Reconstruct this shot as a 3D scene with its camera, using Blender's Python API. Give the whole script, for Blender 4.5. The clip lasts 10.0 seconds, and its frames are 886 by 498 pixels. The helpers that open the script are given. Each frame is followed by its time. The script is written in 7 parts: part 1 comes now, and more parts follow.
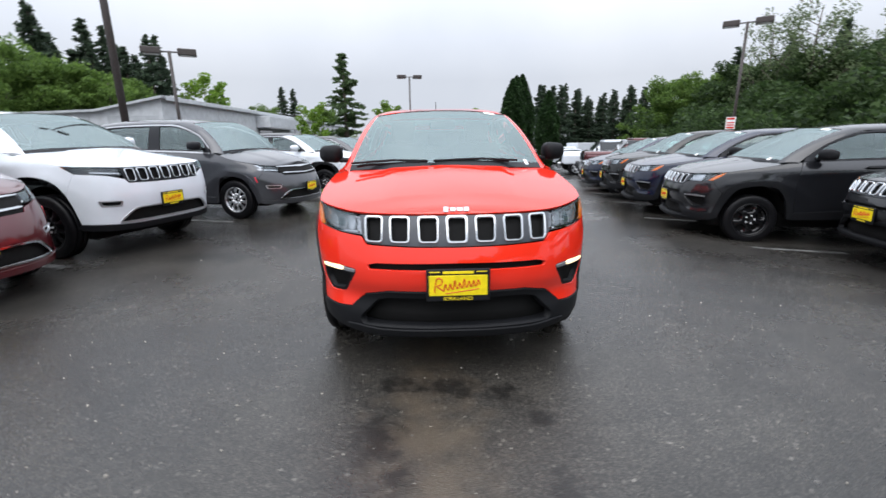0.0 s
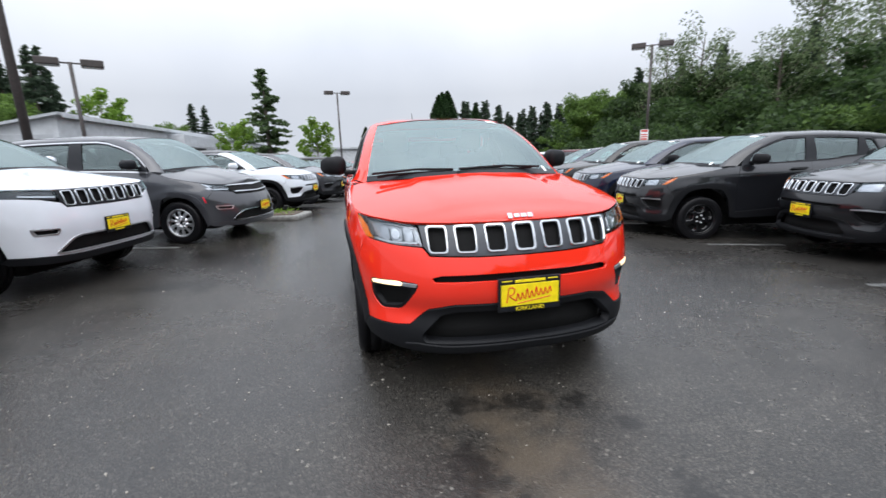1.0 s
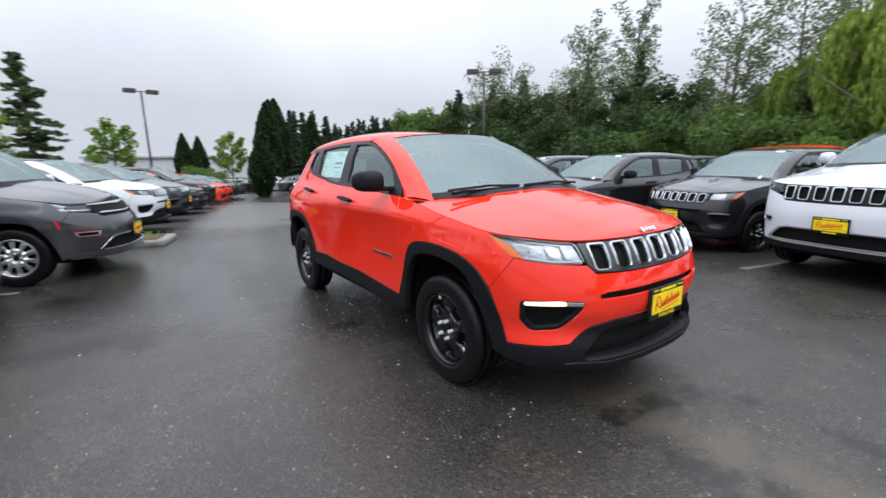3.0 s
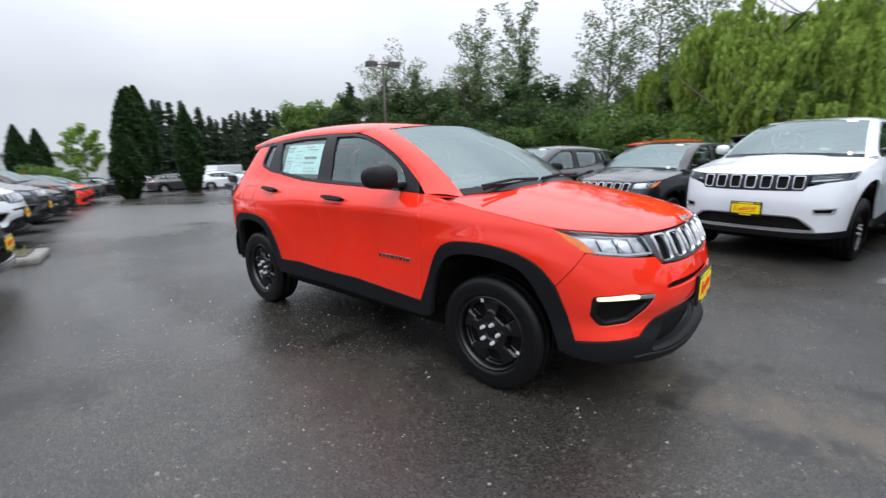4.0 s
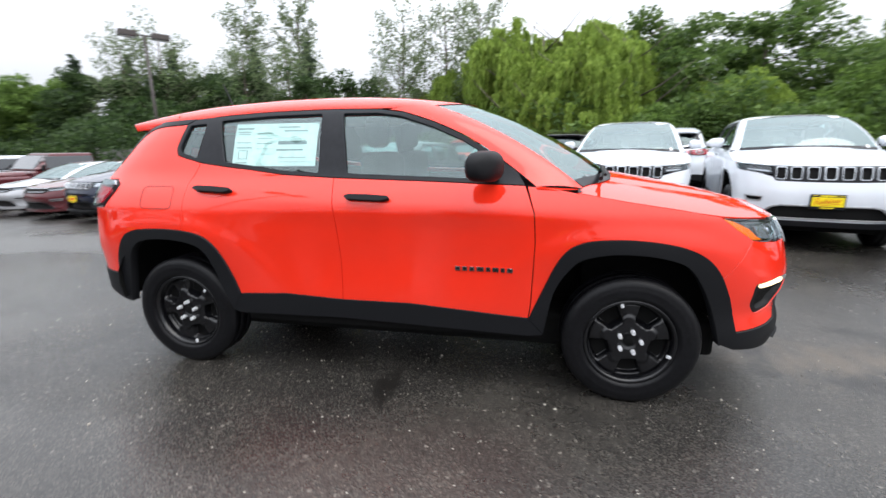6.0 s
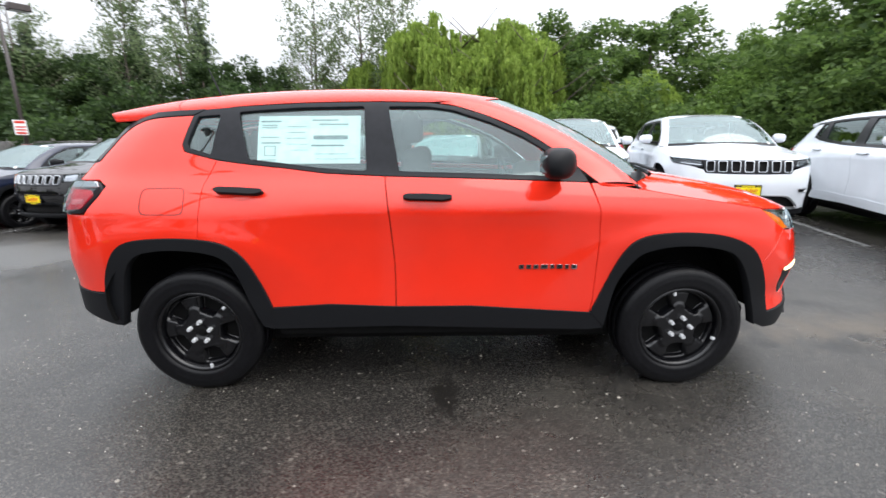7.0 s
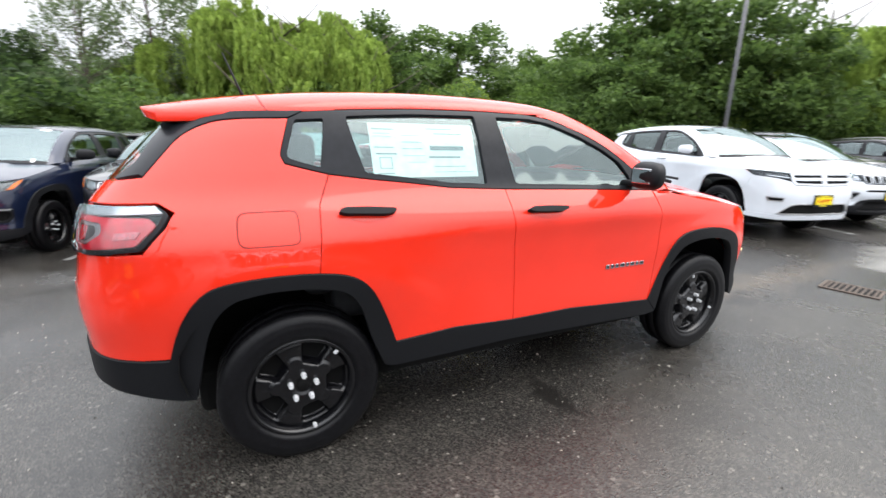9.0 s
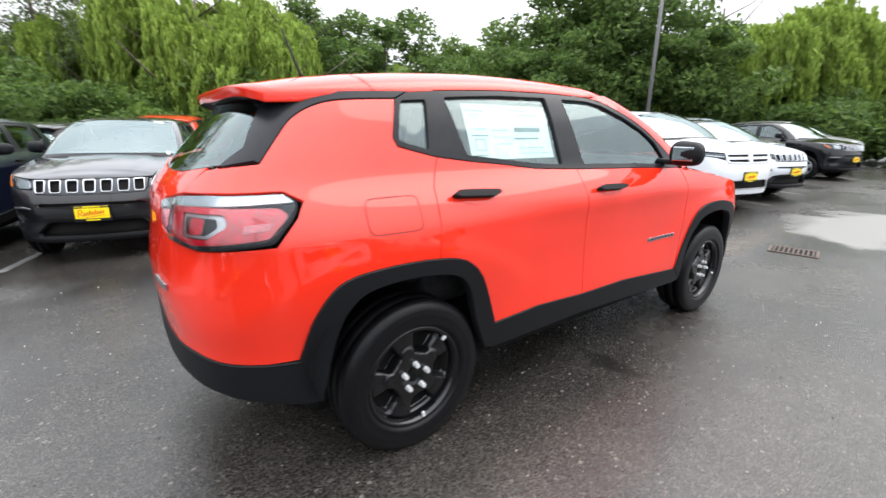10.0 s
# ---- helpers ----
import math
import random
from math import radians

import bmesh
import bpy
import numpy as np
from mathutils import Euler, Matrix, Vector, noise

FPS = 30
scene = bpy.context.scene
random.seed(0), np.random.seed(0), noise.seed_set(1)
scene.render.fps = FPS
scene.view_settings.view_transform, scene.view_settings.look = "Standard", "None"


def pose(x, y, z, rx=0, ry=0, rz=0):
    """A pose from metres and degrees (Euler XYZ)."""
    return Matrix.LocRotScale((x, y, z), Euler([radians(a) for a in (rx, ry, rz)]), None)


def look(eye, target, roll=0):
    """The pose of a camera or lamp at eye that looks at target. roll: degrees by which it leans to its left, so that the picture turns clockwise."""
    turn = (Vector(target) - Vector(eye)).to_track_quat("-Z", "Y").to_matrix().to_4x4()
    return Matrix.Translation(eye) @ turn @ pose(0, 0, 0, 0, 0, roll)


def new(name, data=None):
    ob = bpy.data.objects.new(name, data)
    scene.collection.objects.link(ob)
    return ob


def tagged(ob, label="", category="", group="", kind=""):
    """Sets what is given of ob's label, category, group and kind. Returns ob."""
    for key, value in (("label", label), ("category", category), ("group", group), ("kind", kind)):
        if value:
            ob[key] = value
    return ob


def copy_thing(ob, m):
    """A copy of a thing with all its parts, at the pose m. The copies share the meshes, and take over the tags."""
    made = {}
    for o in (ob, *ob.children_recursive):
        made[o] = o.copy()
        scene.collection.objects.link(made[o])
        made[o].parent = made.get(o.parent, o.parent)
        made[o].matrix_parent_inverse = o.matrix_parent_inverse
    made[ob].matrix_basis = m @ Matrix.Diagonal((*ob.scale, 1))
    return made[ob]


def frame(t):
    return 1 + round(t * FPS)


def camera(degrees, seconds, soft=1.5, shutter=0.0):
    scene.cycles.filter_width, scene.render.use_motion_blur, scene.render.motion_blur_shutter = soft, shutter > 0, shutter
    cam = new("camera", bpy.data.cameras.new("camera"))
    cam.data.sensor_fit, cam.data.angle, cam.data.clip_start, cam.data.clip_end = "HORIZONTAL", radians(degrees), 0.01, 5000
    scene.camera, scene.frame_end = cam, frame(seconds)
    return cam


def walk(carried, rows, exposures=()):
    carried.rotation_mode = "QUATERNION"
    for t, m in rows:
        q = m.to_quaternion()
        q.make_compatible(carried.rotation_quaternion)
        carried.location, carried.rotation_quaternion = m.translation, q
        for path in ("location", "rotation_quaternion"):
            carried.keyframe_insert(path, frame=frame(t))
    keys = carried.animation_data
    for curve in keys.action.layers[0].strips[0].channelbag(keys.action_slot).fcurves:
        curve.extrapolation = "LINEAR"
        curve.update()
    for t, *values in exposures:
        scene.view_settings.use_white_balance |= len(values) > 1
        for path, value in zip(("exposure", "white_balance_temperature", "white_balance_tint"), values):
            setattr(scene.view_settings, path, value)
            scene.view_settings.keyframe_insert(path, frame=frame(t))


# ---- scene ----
import collections

from mathutils import geometry

cam = camera(91.0, 10.0, shutter=0.6)
PATH = [
    (0, (-0.167, -3.121, 1.355), (-0.089, -1.184, 0.864), -0.7),
    (0.5, (-0.538, -3.08, 1.349), (-0.321, -1.148, 0.879), -2.6),
    (1, (-0.869, -2.914, 1.313), (-0.462, -1.004, 0.883), -1.8),
    (1.5, (-1.267, -2.77, 1.345), (-0.71, -0.901, 0.902), -1.2),
    (2, (-1.68, -2.622, 1.359), (-0.903, -0.832, 0.92), -2.6),
    (2.5, (-2.033, -2.37, 1.369), (-1.048, -0.686, 0.928), -2.3),
    (2.7, (-2.166, -2.274, 1.377), (-1.127, -0.617, 0.96), -1.4),
    (3.8, (-2.747, -1.503, 1.357), (-1.321, -0.163, 0.941), -1.6),
    (4, (-2.841, -1.347, 1.378), (-1.352, -0.083, 0.951), -1.3),
    (4.5, (-3.032, -0.893, 1.375), (-1.393, 0.157, 0.915), -1.2),
    (5, (-3.051, -0.389, 1.356), (-1.309, 0.472, 0.883), -1.6),
    (5.5, (-3.066, 0.094, 1.37), (-1.253, 0.768, 0.861), -0.9),
    (6, (-3.082, 0.527, 1.332), (-1.173, 0.914, 0.878), -0.6),
    (7.5, (-3.03, 1.741, 1.36), (-1.108, 1.527, 0.852), 0.5),
    (8, (-2.948, 2.153, 1.368), (-1.059, 1.717, 0.874), 1.4),
    (8.5, (-2.842, 2.531, 1.397), (-1.005, 1.92, 0.893), 1.9),
    (9, (-2.645, 2.857, 1.416), (-0.908, 1.996, 0.923), 1.3),
    (9.5, (-2.458, 3.21, 1.415), (-0.811, 2.199, 0.9), 0.3),
    (10, (-2.254, 3.532, 1.37), (-0.702, 2.389, 0.838), 0.6),
]
walk(cam, [(t, look(eye, target, roll)) for t, eye, target, roll in PATH],
     exposures=[(0.0, 0.0, 6500, 10), (2.5, -0.07, 6500, 10), (4.0, -0.04, 6550, 10), (5.0, 0.20, 6620, 10), (6.0, 0.36, 6700, 10), (7.5, 0.43, 6800, 10), (9.0, 0.61, 6850, 10), (10.0, 0.62, 6850, 10)])

# ---- light ----
world = bpy.data.worlds.new("overcast_sky")
scene.world = world
world.use_nodes = True
wn, wl = world.node_tree.nodes, world.node_tree.links
wn.clear()
SUN_EL, SUN_ROT = 58.0, 200.0
sky = wn.new("ShaderNodeTexSky")
sky.sky_type, sky.sun_disc = "NISHITA", False
sky.sun_elevation, sky.sun_rotation = radians(SUN_EL), radians(SUN_ROT)
sky.air_density, sky.dust_density = 1.0, 3.0
grey = wn.new("ShaderNodeHueSaturation")
grey.inputs["Saturation"].default_value, grey.inputs["Value"].default_value = 0.25, 0.07
coord = wn.new("ShaderNodeTexCoord")
cloud = wn.new("ShaderNodeTexNoise")
cloud.inputs["Scale"].default_value, cloud.inputs["Detail"].default_value = 2.2, 5.0
tone = wn.new("ShaderNodeValToRGB")
tone.color_ramp.elements[0].position, tone.color_ramp.elements[0].color = 0.3, (0.715, 0.772, 0.880, 1)
tone.color_ramp.elements[1].position, tone.color_ramp.elements[1].color = 0.7, (0.865, 0.912, 1.0, 1)
veil = wn.new("ShaderNodeMix")
veil.data_type = "RGBA"
veil.inputs["Factor"].default_value = 0.85
back = wn.new("ShaderNodeBackground")
back.inputs["Strength"].default_value = 1.0
wout = wn.new("ShaderNodeOutputWorld")
wl.new(sky.outputs["Color"], grey.inputs["Color"])
wl.new(coord.outputs["Generated"], cloud.inputs["Vector"])
wl.new(cloud.outputs["Fac"], tone.inputs["Fac"])
wl.new(grey.outputs["Color"], veil.inputs["A"])
wl.new(tone.outputs["Color"], veil.inputs["B"])
# an overcast sky is about three times as bright overhead as at the horizon
split = wn.new("ShaderNodeSeparateXYZ")
rise = wn.new("ShaderNodeMapRange")
rise.inputs["From Min"].default_value, rise.inputs["From Max"].default_value = 0.12, 1.0
rise.inputs["To Min"].default_value, rise.inputs["To Max"].default_value = 1.0, 3.5
lift = wn.new("ShaderNodeVectorMath")
lift.operation = "SCALE"
wl.new(coord.outputs["Generated"], split.inputs["Vector"])
wl.new(split.outputs["Z"], rise.inputs["Value"])
wl.new(veil.outputs["Result"], lift.inputs[0])
wl.new(rise.outputs["Result"], lift.inputs["Scale"])
wl.new(lift.outputs["Vector"], back.inputs["Color"])
wl.new(back.outputs["Background"], wout.inputs["Surface"])

sun_data = bpy.data.lights.new("sun", "SUN")
sun_data.energy, sun_data.angle, sun_data.color = 1.2, radians(60), (1.0, 0.97, 0.93)
sun = new("sun", sun_data)
sun.matrix_world = look((math.sin(radians(SUN_ROT)) * 30, math.cos(radians(SUN_ROT)) * 30, 48), (0, 0, 0))


# ---- materials ----
def node_material(name):
    m = bpy.data.materials.new(name)
    m.use_nodes = True
    return m, m.node_tree.nodes, m.node_tree.links, m.node_tree.nodes["Principled BSDF"]


def noise_ramp(nodes, links, scale, a, b, lo=0.35, hi=0.65, detail=4.0, coords=None):
    n = nodes.new("ShaderNodeTexNoise")
    n.inputs["Scale"].default_value, n.inputs["Detail"].default_value = scale, detail
    if coords is not None:
        links.new(coords, n.inputs["Vector"])
    r = nodes.new("ShaderNodeValToRGB")
    r.color_ramp.elements[0].position, r.color_ramp.elements[1].position = lo, hi
    r.color_ramp.elements[0].color = (*a, 1) if len(a) == 3 else a
    r.color_ramp.elements[1].color = (*b, 1) if len(b) == 3 else b
    links.new(n.outputs["Fac"], r.inputs["Fac"])
    return n, r


def plain(name, colour, rough=0.5, metal=0.0, coat=0.0, grain=0.08, scale=30.0, bump=0.0, emit=0.0):
    """A surface with a little uneven colour and roughness."""
    m, n, l, p = node_material(name)
    c = n.new("ShaderNodeTexCoord")
    dark = tuple(v * (1 - grain) for v in colour)
    light = tuple(min(1, v * (1 + grain)) for v in colour)
    t, r = noise_ramp(n, l, scale, dark, light, coords=c.outputs["Object"])
    l.new(r.outputs["Color"], p.inputs["Base Color"])
    p.inputs["Roughness"].default_value, p.inputs["Metallic"].default_value = rough, metal
    p.inputs["Coat Weight"].default_value, p.inputs["Coat Roughness"].default_value = coat, 0.03
    if max(colour) < 0.03:
        p.inputs["Specular IOR Level"].default_value = 0.2
    if bump:
        b = n.new("ShaderNodeBump")
        b.inputs["Strength"].default_value, b.inputs["Distance"].default_value = bump, 0.004
        l.new(t.outputs["Fac"], b.inputs["Height"])
        l.new(b.outputs["Normal"], p.inputs["Normal"])
    if emit:
        p.inputs["Emission Color"].default_value = (*colour, 1)
        p.inputs["Emission Strength"].default_value = emit
    return m


def car_paint(name, colour, flake=0.0, rough=0.3):
    """Wet clear-coated paint with fine drops of rain on it."""
    m, n, l, p = node_material(name)
    c = n.new("ShaderNodeTexCoord")
    t, r = noise_ramp(n, l, 3.0, tuple(v * 0.94 for v in colour), colour, coords=c.outputs["Object"])
    l.new(r.outputs["Color"], p.inputs["Base Color"])
    p.inputs["Metallic"].default_value, p.inputs["Roughness"].default_value = flake, rough
    p.inputs["Coat Weight"].default_value, p.inputs["Coat Roughness"].default_value = 1.0, 0.025
    p.inputs["Coat IOR"].default_value = 1.6
    p.inputs["Specular IOR Level"].default_value = 0.0 if not flake else 0.15
    drops = n.new("ShaderNodeTexVoronoi")
    drops.inputs["Scale"].default_value = 130.0
    l.new(c.outputs["Object"], drops.inputs["Vector"])
    cut = n.new("ShaderNodeMapRange")
    cut.inputs["From Min"].default_value, cut.inputs["From Max"].default_value = 0.12, 0.3
    cut.inputs["To Min"].default_value, cut.inputs["To Max"].default_value = 1.0, 0.0
    l.new(drops.outputs["Distance"], cut.inputs["Value"])
    b = n.new("ShaderNodeBump")
    b.inputs["Strength"].default_value, b.inputs["Distance"].default_value = 0.018, 0.0008
    l.new(cut.outputs["Result"], b.inputs["Height"])
    l.new(b.outputs["Normal"], p.inputs["Coat Normal"])
    return m


def pane_glass(name, tint, gloss=1.0, drops=0.0):
    """A thin tinted pane: clear, with a mirror film that grows towards grazing angles."""
    m = bpy.data.materials.new(name)
    m.use_nodes = True
    n, l = m.node_tree.nodes, m.node_tree.links
    n.clear()
    clear, mirror, mix, out = (n.new("ShaderNodeBsdfTransparent"), n.new("ShaderNodeBsdfGlossy"), n.new("ShaderNodeMixShader"), n.new("ShaderNodeOutputMaterial"))
    fres = n.new("ShaderNodeFresnel")
    fres.inputs["IOR"].default_value = 1.0 + 0.9 * gloss
    clear.inputs["Color"].default_value = (*tint, 1)
    mirror.inputs["Color"].default_value, mirror.inputs["Roughness"].default_value = (0.84, 1.0, 1.0, 1), 0.015
    if drops:
        c, wet, b = n.new("ShaderNodeTexCoord"), n.new("ShaderNodeTexNoise"), n.new("ShaderNodeBump")
        wet.inputs["Scale"].default_value, wet.inputs["Detail"].default_value = 55.0, 2.0
        b.inputs["Strength"].default_value, b.inputs["Distance"].default_value = drops, 0.004
        l.new(c.outputs["Object"], wet.inputs["Vector"])
        l.new(wet.outputs["Fac"], b.inputs["Height"])
        l.new(b.outputs["Normal"], mirror.inputs["Normal"])
    l.new(fres.outputs["Fac"], mix.inputs["Fac"])
    l.new(clear.outputs["BSDF"], mix.inputs[1])
    l.new(mirror.outputs["BSDF"], mix.inputs[2])
    l.new(mix.outputs["Shader"], out.inputs["Surface"])
    return m


def blot(nodes, links, coords, cx, cy, rx, ry, ragged=0.5, scale=1.6, hard=0.25):
    """A ragged oval stain on the ground: one in the middle, nought outside."""
    shift = nodes.new("ShaderNodeMapping")
    shift.vector_type = "TEXTURE"
    shift.inputs["Location"].default_value, shift.inputs["Scale"].default_value = (cx, cy, 0), (rx, ry, 1000.0)
    links.new(coords, shift.inputs["Vector"])
    ln = nodes.new("ShaderNodeVectorMath")
    ln.operation = "LENGTH"
    links.new(shift.outputs["Vector"], ln.inputs[0])
    rag = nodes.new("ShaderNodeTexNoise")
    rag.inputs["Scale"].default_value, rag.inputs["Detail"].default_value = scale, 7.0
    links.new(coords, rag.inputs["Vector"])
    add = nodes.new("ShaderNodeMath")
    add.operation, add.inputs[1].default_value = "MULTIPLY_ADD", ragged * 4
    links.new(rag.outputs["Fac"], add.inputs[0])
    links.new(ln.outputs["Value"], add.inputs[2])
    edge = nodes.new("ShaderNodeMapRange")
    edge.inputs["From Min"].default_value, edge.inputs["From Max"].default_value = 1.0 + ragged * 2 - hard, 1.0 + ragged * 2 + hard
    edge.inputs["To Min"].default_value, edge.inputs["To Max"].default_value = 1.0, 0.0
    links.new(add.outputs["Value"], edge.inputs["Value"])
    return edge.outputs["Result"]


def either(nodes, links, a, b):
    m = nodes.new("ShaderNodeMath")
    m.operation = "MAXIMUM"
    links.new(a, m.inputs[0])
    links.new(b, m.inputs[1])
    return m.outputs["Value"]


def asphalt_material():
    """Damp old asphalt: stone chips, mud, oil stains, wet sheen in patches, a paler far aisle and a pale dry patch."""
    m, n, l, p = node_material("damp_asphalt")
    c = n.new("ShaderNodeTexCoord")
    xyz = c.outputs["Object"]

    def blend(fac, one, two, how="MIX"):
        k = n.new("ShaderNodeMix")
        k.data_type, k.blend_type = "RGBA", how
        for socket, v in (("Factor", fac), ("A", one), ("B", two)):
            if isinstance(v, (int, float)):
                k.inputs[socket].default_value = v
            elif isinstance(v, tuple):
                k.inputs[socket].default_value = v
            else:
                l.new(v, k.inputs[socket])
        return k.outputs["Result"]

    def chip_layer(scale, stops):
        v = n.new("ShaderNodeTexVoronoi")
        v.inputs["Scale"].default_value = scale
        l.new(xyz, v.inputs["Vector"])
        r = n.new("ShaderNodeValToRGB")
        e = r.color_ramp.elements
        e[0].position, e[0].color = stops[0][0], (*stops[0][1], 1)
        e[1].position, e[1].color = stops[-1][0], (*stops[-1][1], 1)
        for q, col in stops[1:-1]:
            e.new(q).color = (*col, 1)
        l.new(v.outputs["Color"], r.inputs["Fac"])
        return r.outputs["Color"], v

    fine_chips, v1 = chip_layer(150.0, [(0.0, (0.010, 0.0095, 0.009)), (0.5, (0.027, 0.0255, 0.0235)), (0.8, (0.060, 0.056, 0.050)), (1.0, (0.105, 0.098, 0.086))])
    bold_chips, v2 = chip_layer(70.0, [(0.0, (0.0, 0.0, 0.0)), (0.90, (0.0, 0.0, 0.0)), (0.915, (0.04, 0.038, 0.034)), (1.0, (0.15, 0.142, 0.128))])
    ground = blend(1.0, fine_chips, bold_chips, "ADD")
    _, broad = noise_ramp(n, l, 0.45, (0.66, 0.66, 0.68), (1.32, 1.29, 1.24), 0.33, 0.67, 8.0, xyz)
    ground = blend(1.0, ground, broad.outputs["Color"], "MULTIPLY")
    _, patchy = noise_ramp(n, l, 2.6, (0.80, 0.80, 0.80), (1.16, 1.15, 1.13), 0.35, 0.65, 6.0, xyz)
    ground = blend(1.0, ground, patchy.outputs["Color"], "MULTIPLY")
    mud = blot(n, l, xyz, -0.16, -1.95, 0.17, 1.5, 1.1, 5.5, 0.8)
    ground = blend(mud, ground, blend(0.60, ground, (0.105, 0.082, 0.058, 1)))
    # broad ragged oval beside the nose: base colour slightly darker and browner
    worn = blot(n, l, xyz, -1.75, -0.7, 1.0, 1.9, 0.5, 0.8, 0.8)
    ground = blend(worn, ground, blend(0.15, ground, (0.018, 0.0165, 0.0145, 1)))
    oil = None
    for cx, cy, rx, ry in ((-0.42, -1.38, 0.10, 0.14), (0.24, -1.02, 0.08, 0.07), (-0.08, -0.92, 0.16, 0.06), (0.0, -0.98, 0.07, 0.06), (0.36, -1.75, 0.07, 0.15), (-0.46, -1.28, 0.05, 0.07), (-3.1, 3.7, 0.25, 0.18), (-2.8, 2.1, 0.40, 0.16), (-2.45, 1.95, 0.12, 0.22), (-0.36, -0.90, 0.09, 0.06), (0.39, -1.25, 0.06, 0.05), (-0.30, -1.62, 0.05, 0.08), (-0.95, 1.30, 0.16, 0.07)):
        spot = blot(n, l, xyz, cx, cy, rx, ry, 0.9, 16.0, 0.55)
        oil = spot if oil is None else either(n, l, oil, spot)
    ground = blend(oil, ground, blend(0.85, ground, (0.010, 0.009, 0.008, 1)))
    # far aisle: drier paler asphalt, with pale sky sheen put into its colour
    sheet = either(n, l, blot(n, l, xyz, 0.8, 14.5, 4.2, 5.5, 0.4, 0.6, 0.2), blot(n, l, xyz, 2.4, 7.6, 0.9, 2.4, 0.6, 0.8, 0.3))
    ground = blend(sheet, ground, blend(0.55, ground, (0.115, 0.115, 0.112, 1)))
    # pale dry concrete patch beyond the drain: lighter and rougher, no standing water
    dry_patch = blot(n, l, xyz, -0.85, -5.4, 0.85, 1.5, 0.4, 1.1, 0.15)
    ground = blend(dry_patch, ground, blend(0.75, ground, (0.20, 0.195, 0.18, 1)))
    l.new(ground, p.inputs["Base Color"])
    _, wet = noise_ramp(n, l, 0.30, (0.12, 0.12, 0.12), (0.36, 0.36, 0.36), 0.38, 0.64, 7.0, xyz)
    _, fine = noise_ramp(n, l, 12.0, (-0.06, -0.06, -0.06), (0.08, 0.08, 0.08), 0.3, 0.7, 4.0, xyz)
    rough = blend(1.0, wet.outputs["Color"], fine.outputs["Color"], "ADD")
    film = either(n, l, blot(n, l, xyz, 1.7, 7.0, 1.1, 5.5, 0.9, 0.8, 1.3), blot(n, l, xyz, -2.4, 8.0, 0.9, 6.0, 0.9, 0.9, 1.3))
    film = either(n, l, film, blot(n, l, xyz, -1.7, -4.5, 1.0, 2.5, 0.9, 0.9, 1.3))
    film = either(n, l, film, blot(n, l, xyz, 0.4, 5.2, 2.2, 1.9, 0.7, 0.7, 0.7))
    film = either(n, l, film, blot(n, l, xyz, -1.75, 3.6, 0.35, 2.4, 0.6, 1.2, 0.5))
    l.new(blend(sheet, blend(dry_patch, blend(film, rough, (0.20, 0.20, 0.20, 1)), (0.45, 0.45, 0.45, 1)), (0.34, 0.34, 0.34, 1)), p.inputs["Roughness"])
    b = n.new("ShaderNodeBump")
    b.inputs["Distance"].default_value = 0.006
    l.new(blend(sheet, blend(film, (0.32, 0.32, 0.32, 1), (0.13, 0.13, 0.13, 1)), (0.25, 0.25, 0.25, 1)), b.inputs["Strength"])
    l.new(v1.outputs["Distance"], b.inputs["Height"])
    l.new(b.outputs["Normal"], p.inputs["Normal"])
    return m


def leaf_material(name, dark, light):
    m, n, l, p = node_material(name)
    g = n.new("ShaderNodeNewGeometry")
    r = n.new("ShaderNodeValToRGB")
    r.color_ramp.elements[0].color, r.color_ramp.elements[1].color = (*dark, 1), (*light, 1)
    l.new(g.outputs["Random Per Island"], r.inputs["Fac"])
    l.new(r.outputs["Color"], p.inputs["Base Color"])
    p.inputs["Roughness"].default_value = 0.6
    p.inputs["Specular IOR Level"].default_value = 0.25
    thin, mix = n.new("ShaderNodeBsdfTranslucent"), n.new("ShaderNodeMixShader")
    mix.inputs["Fac"].default_value = 0.48
    l.new(r.outputs["Color"], thin.inputs["Color"])
    l.new(p.outputs["BSDF"], mix.inputs[1])
    l.new(thin.outputs["BSDF"], mix.inputs[2])
    l.new(mix.outputs["Shader"], n["Material Output"].inputs["Surface"])
    return m


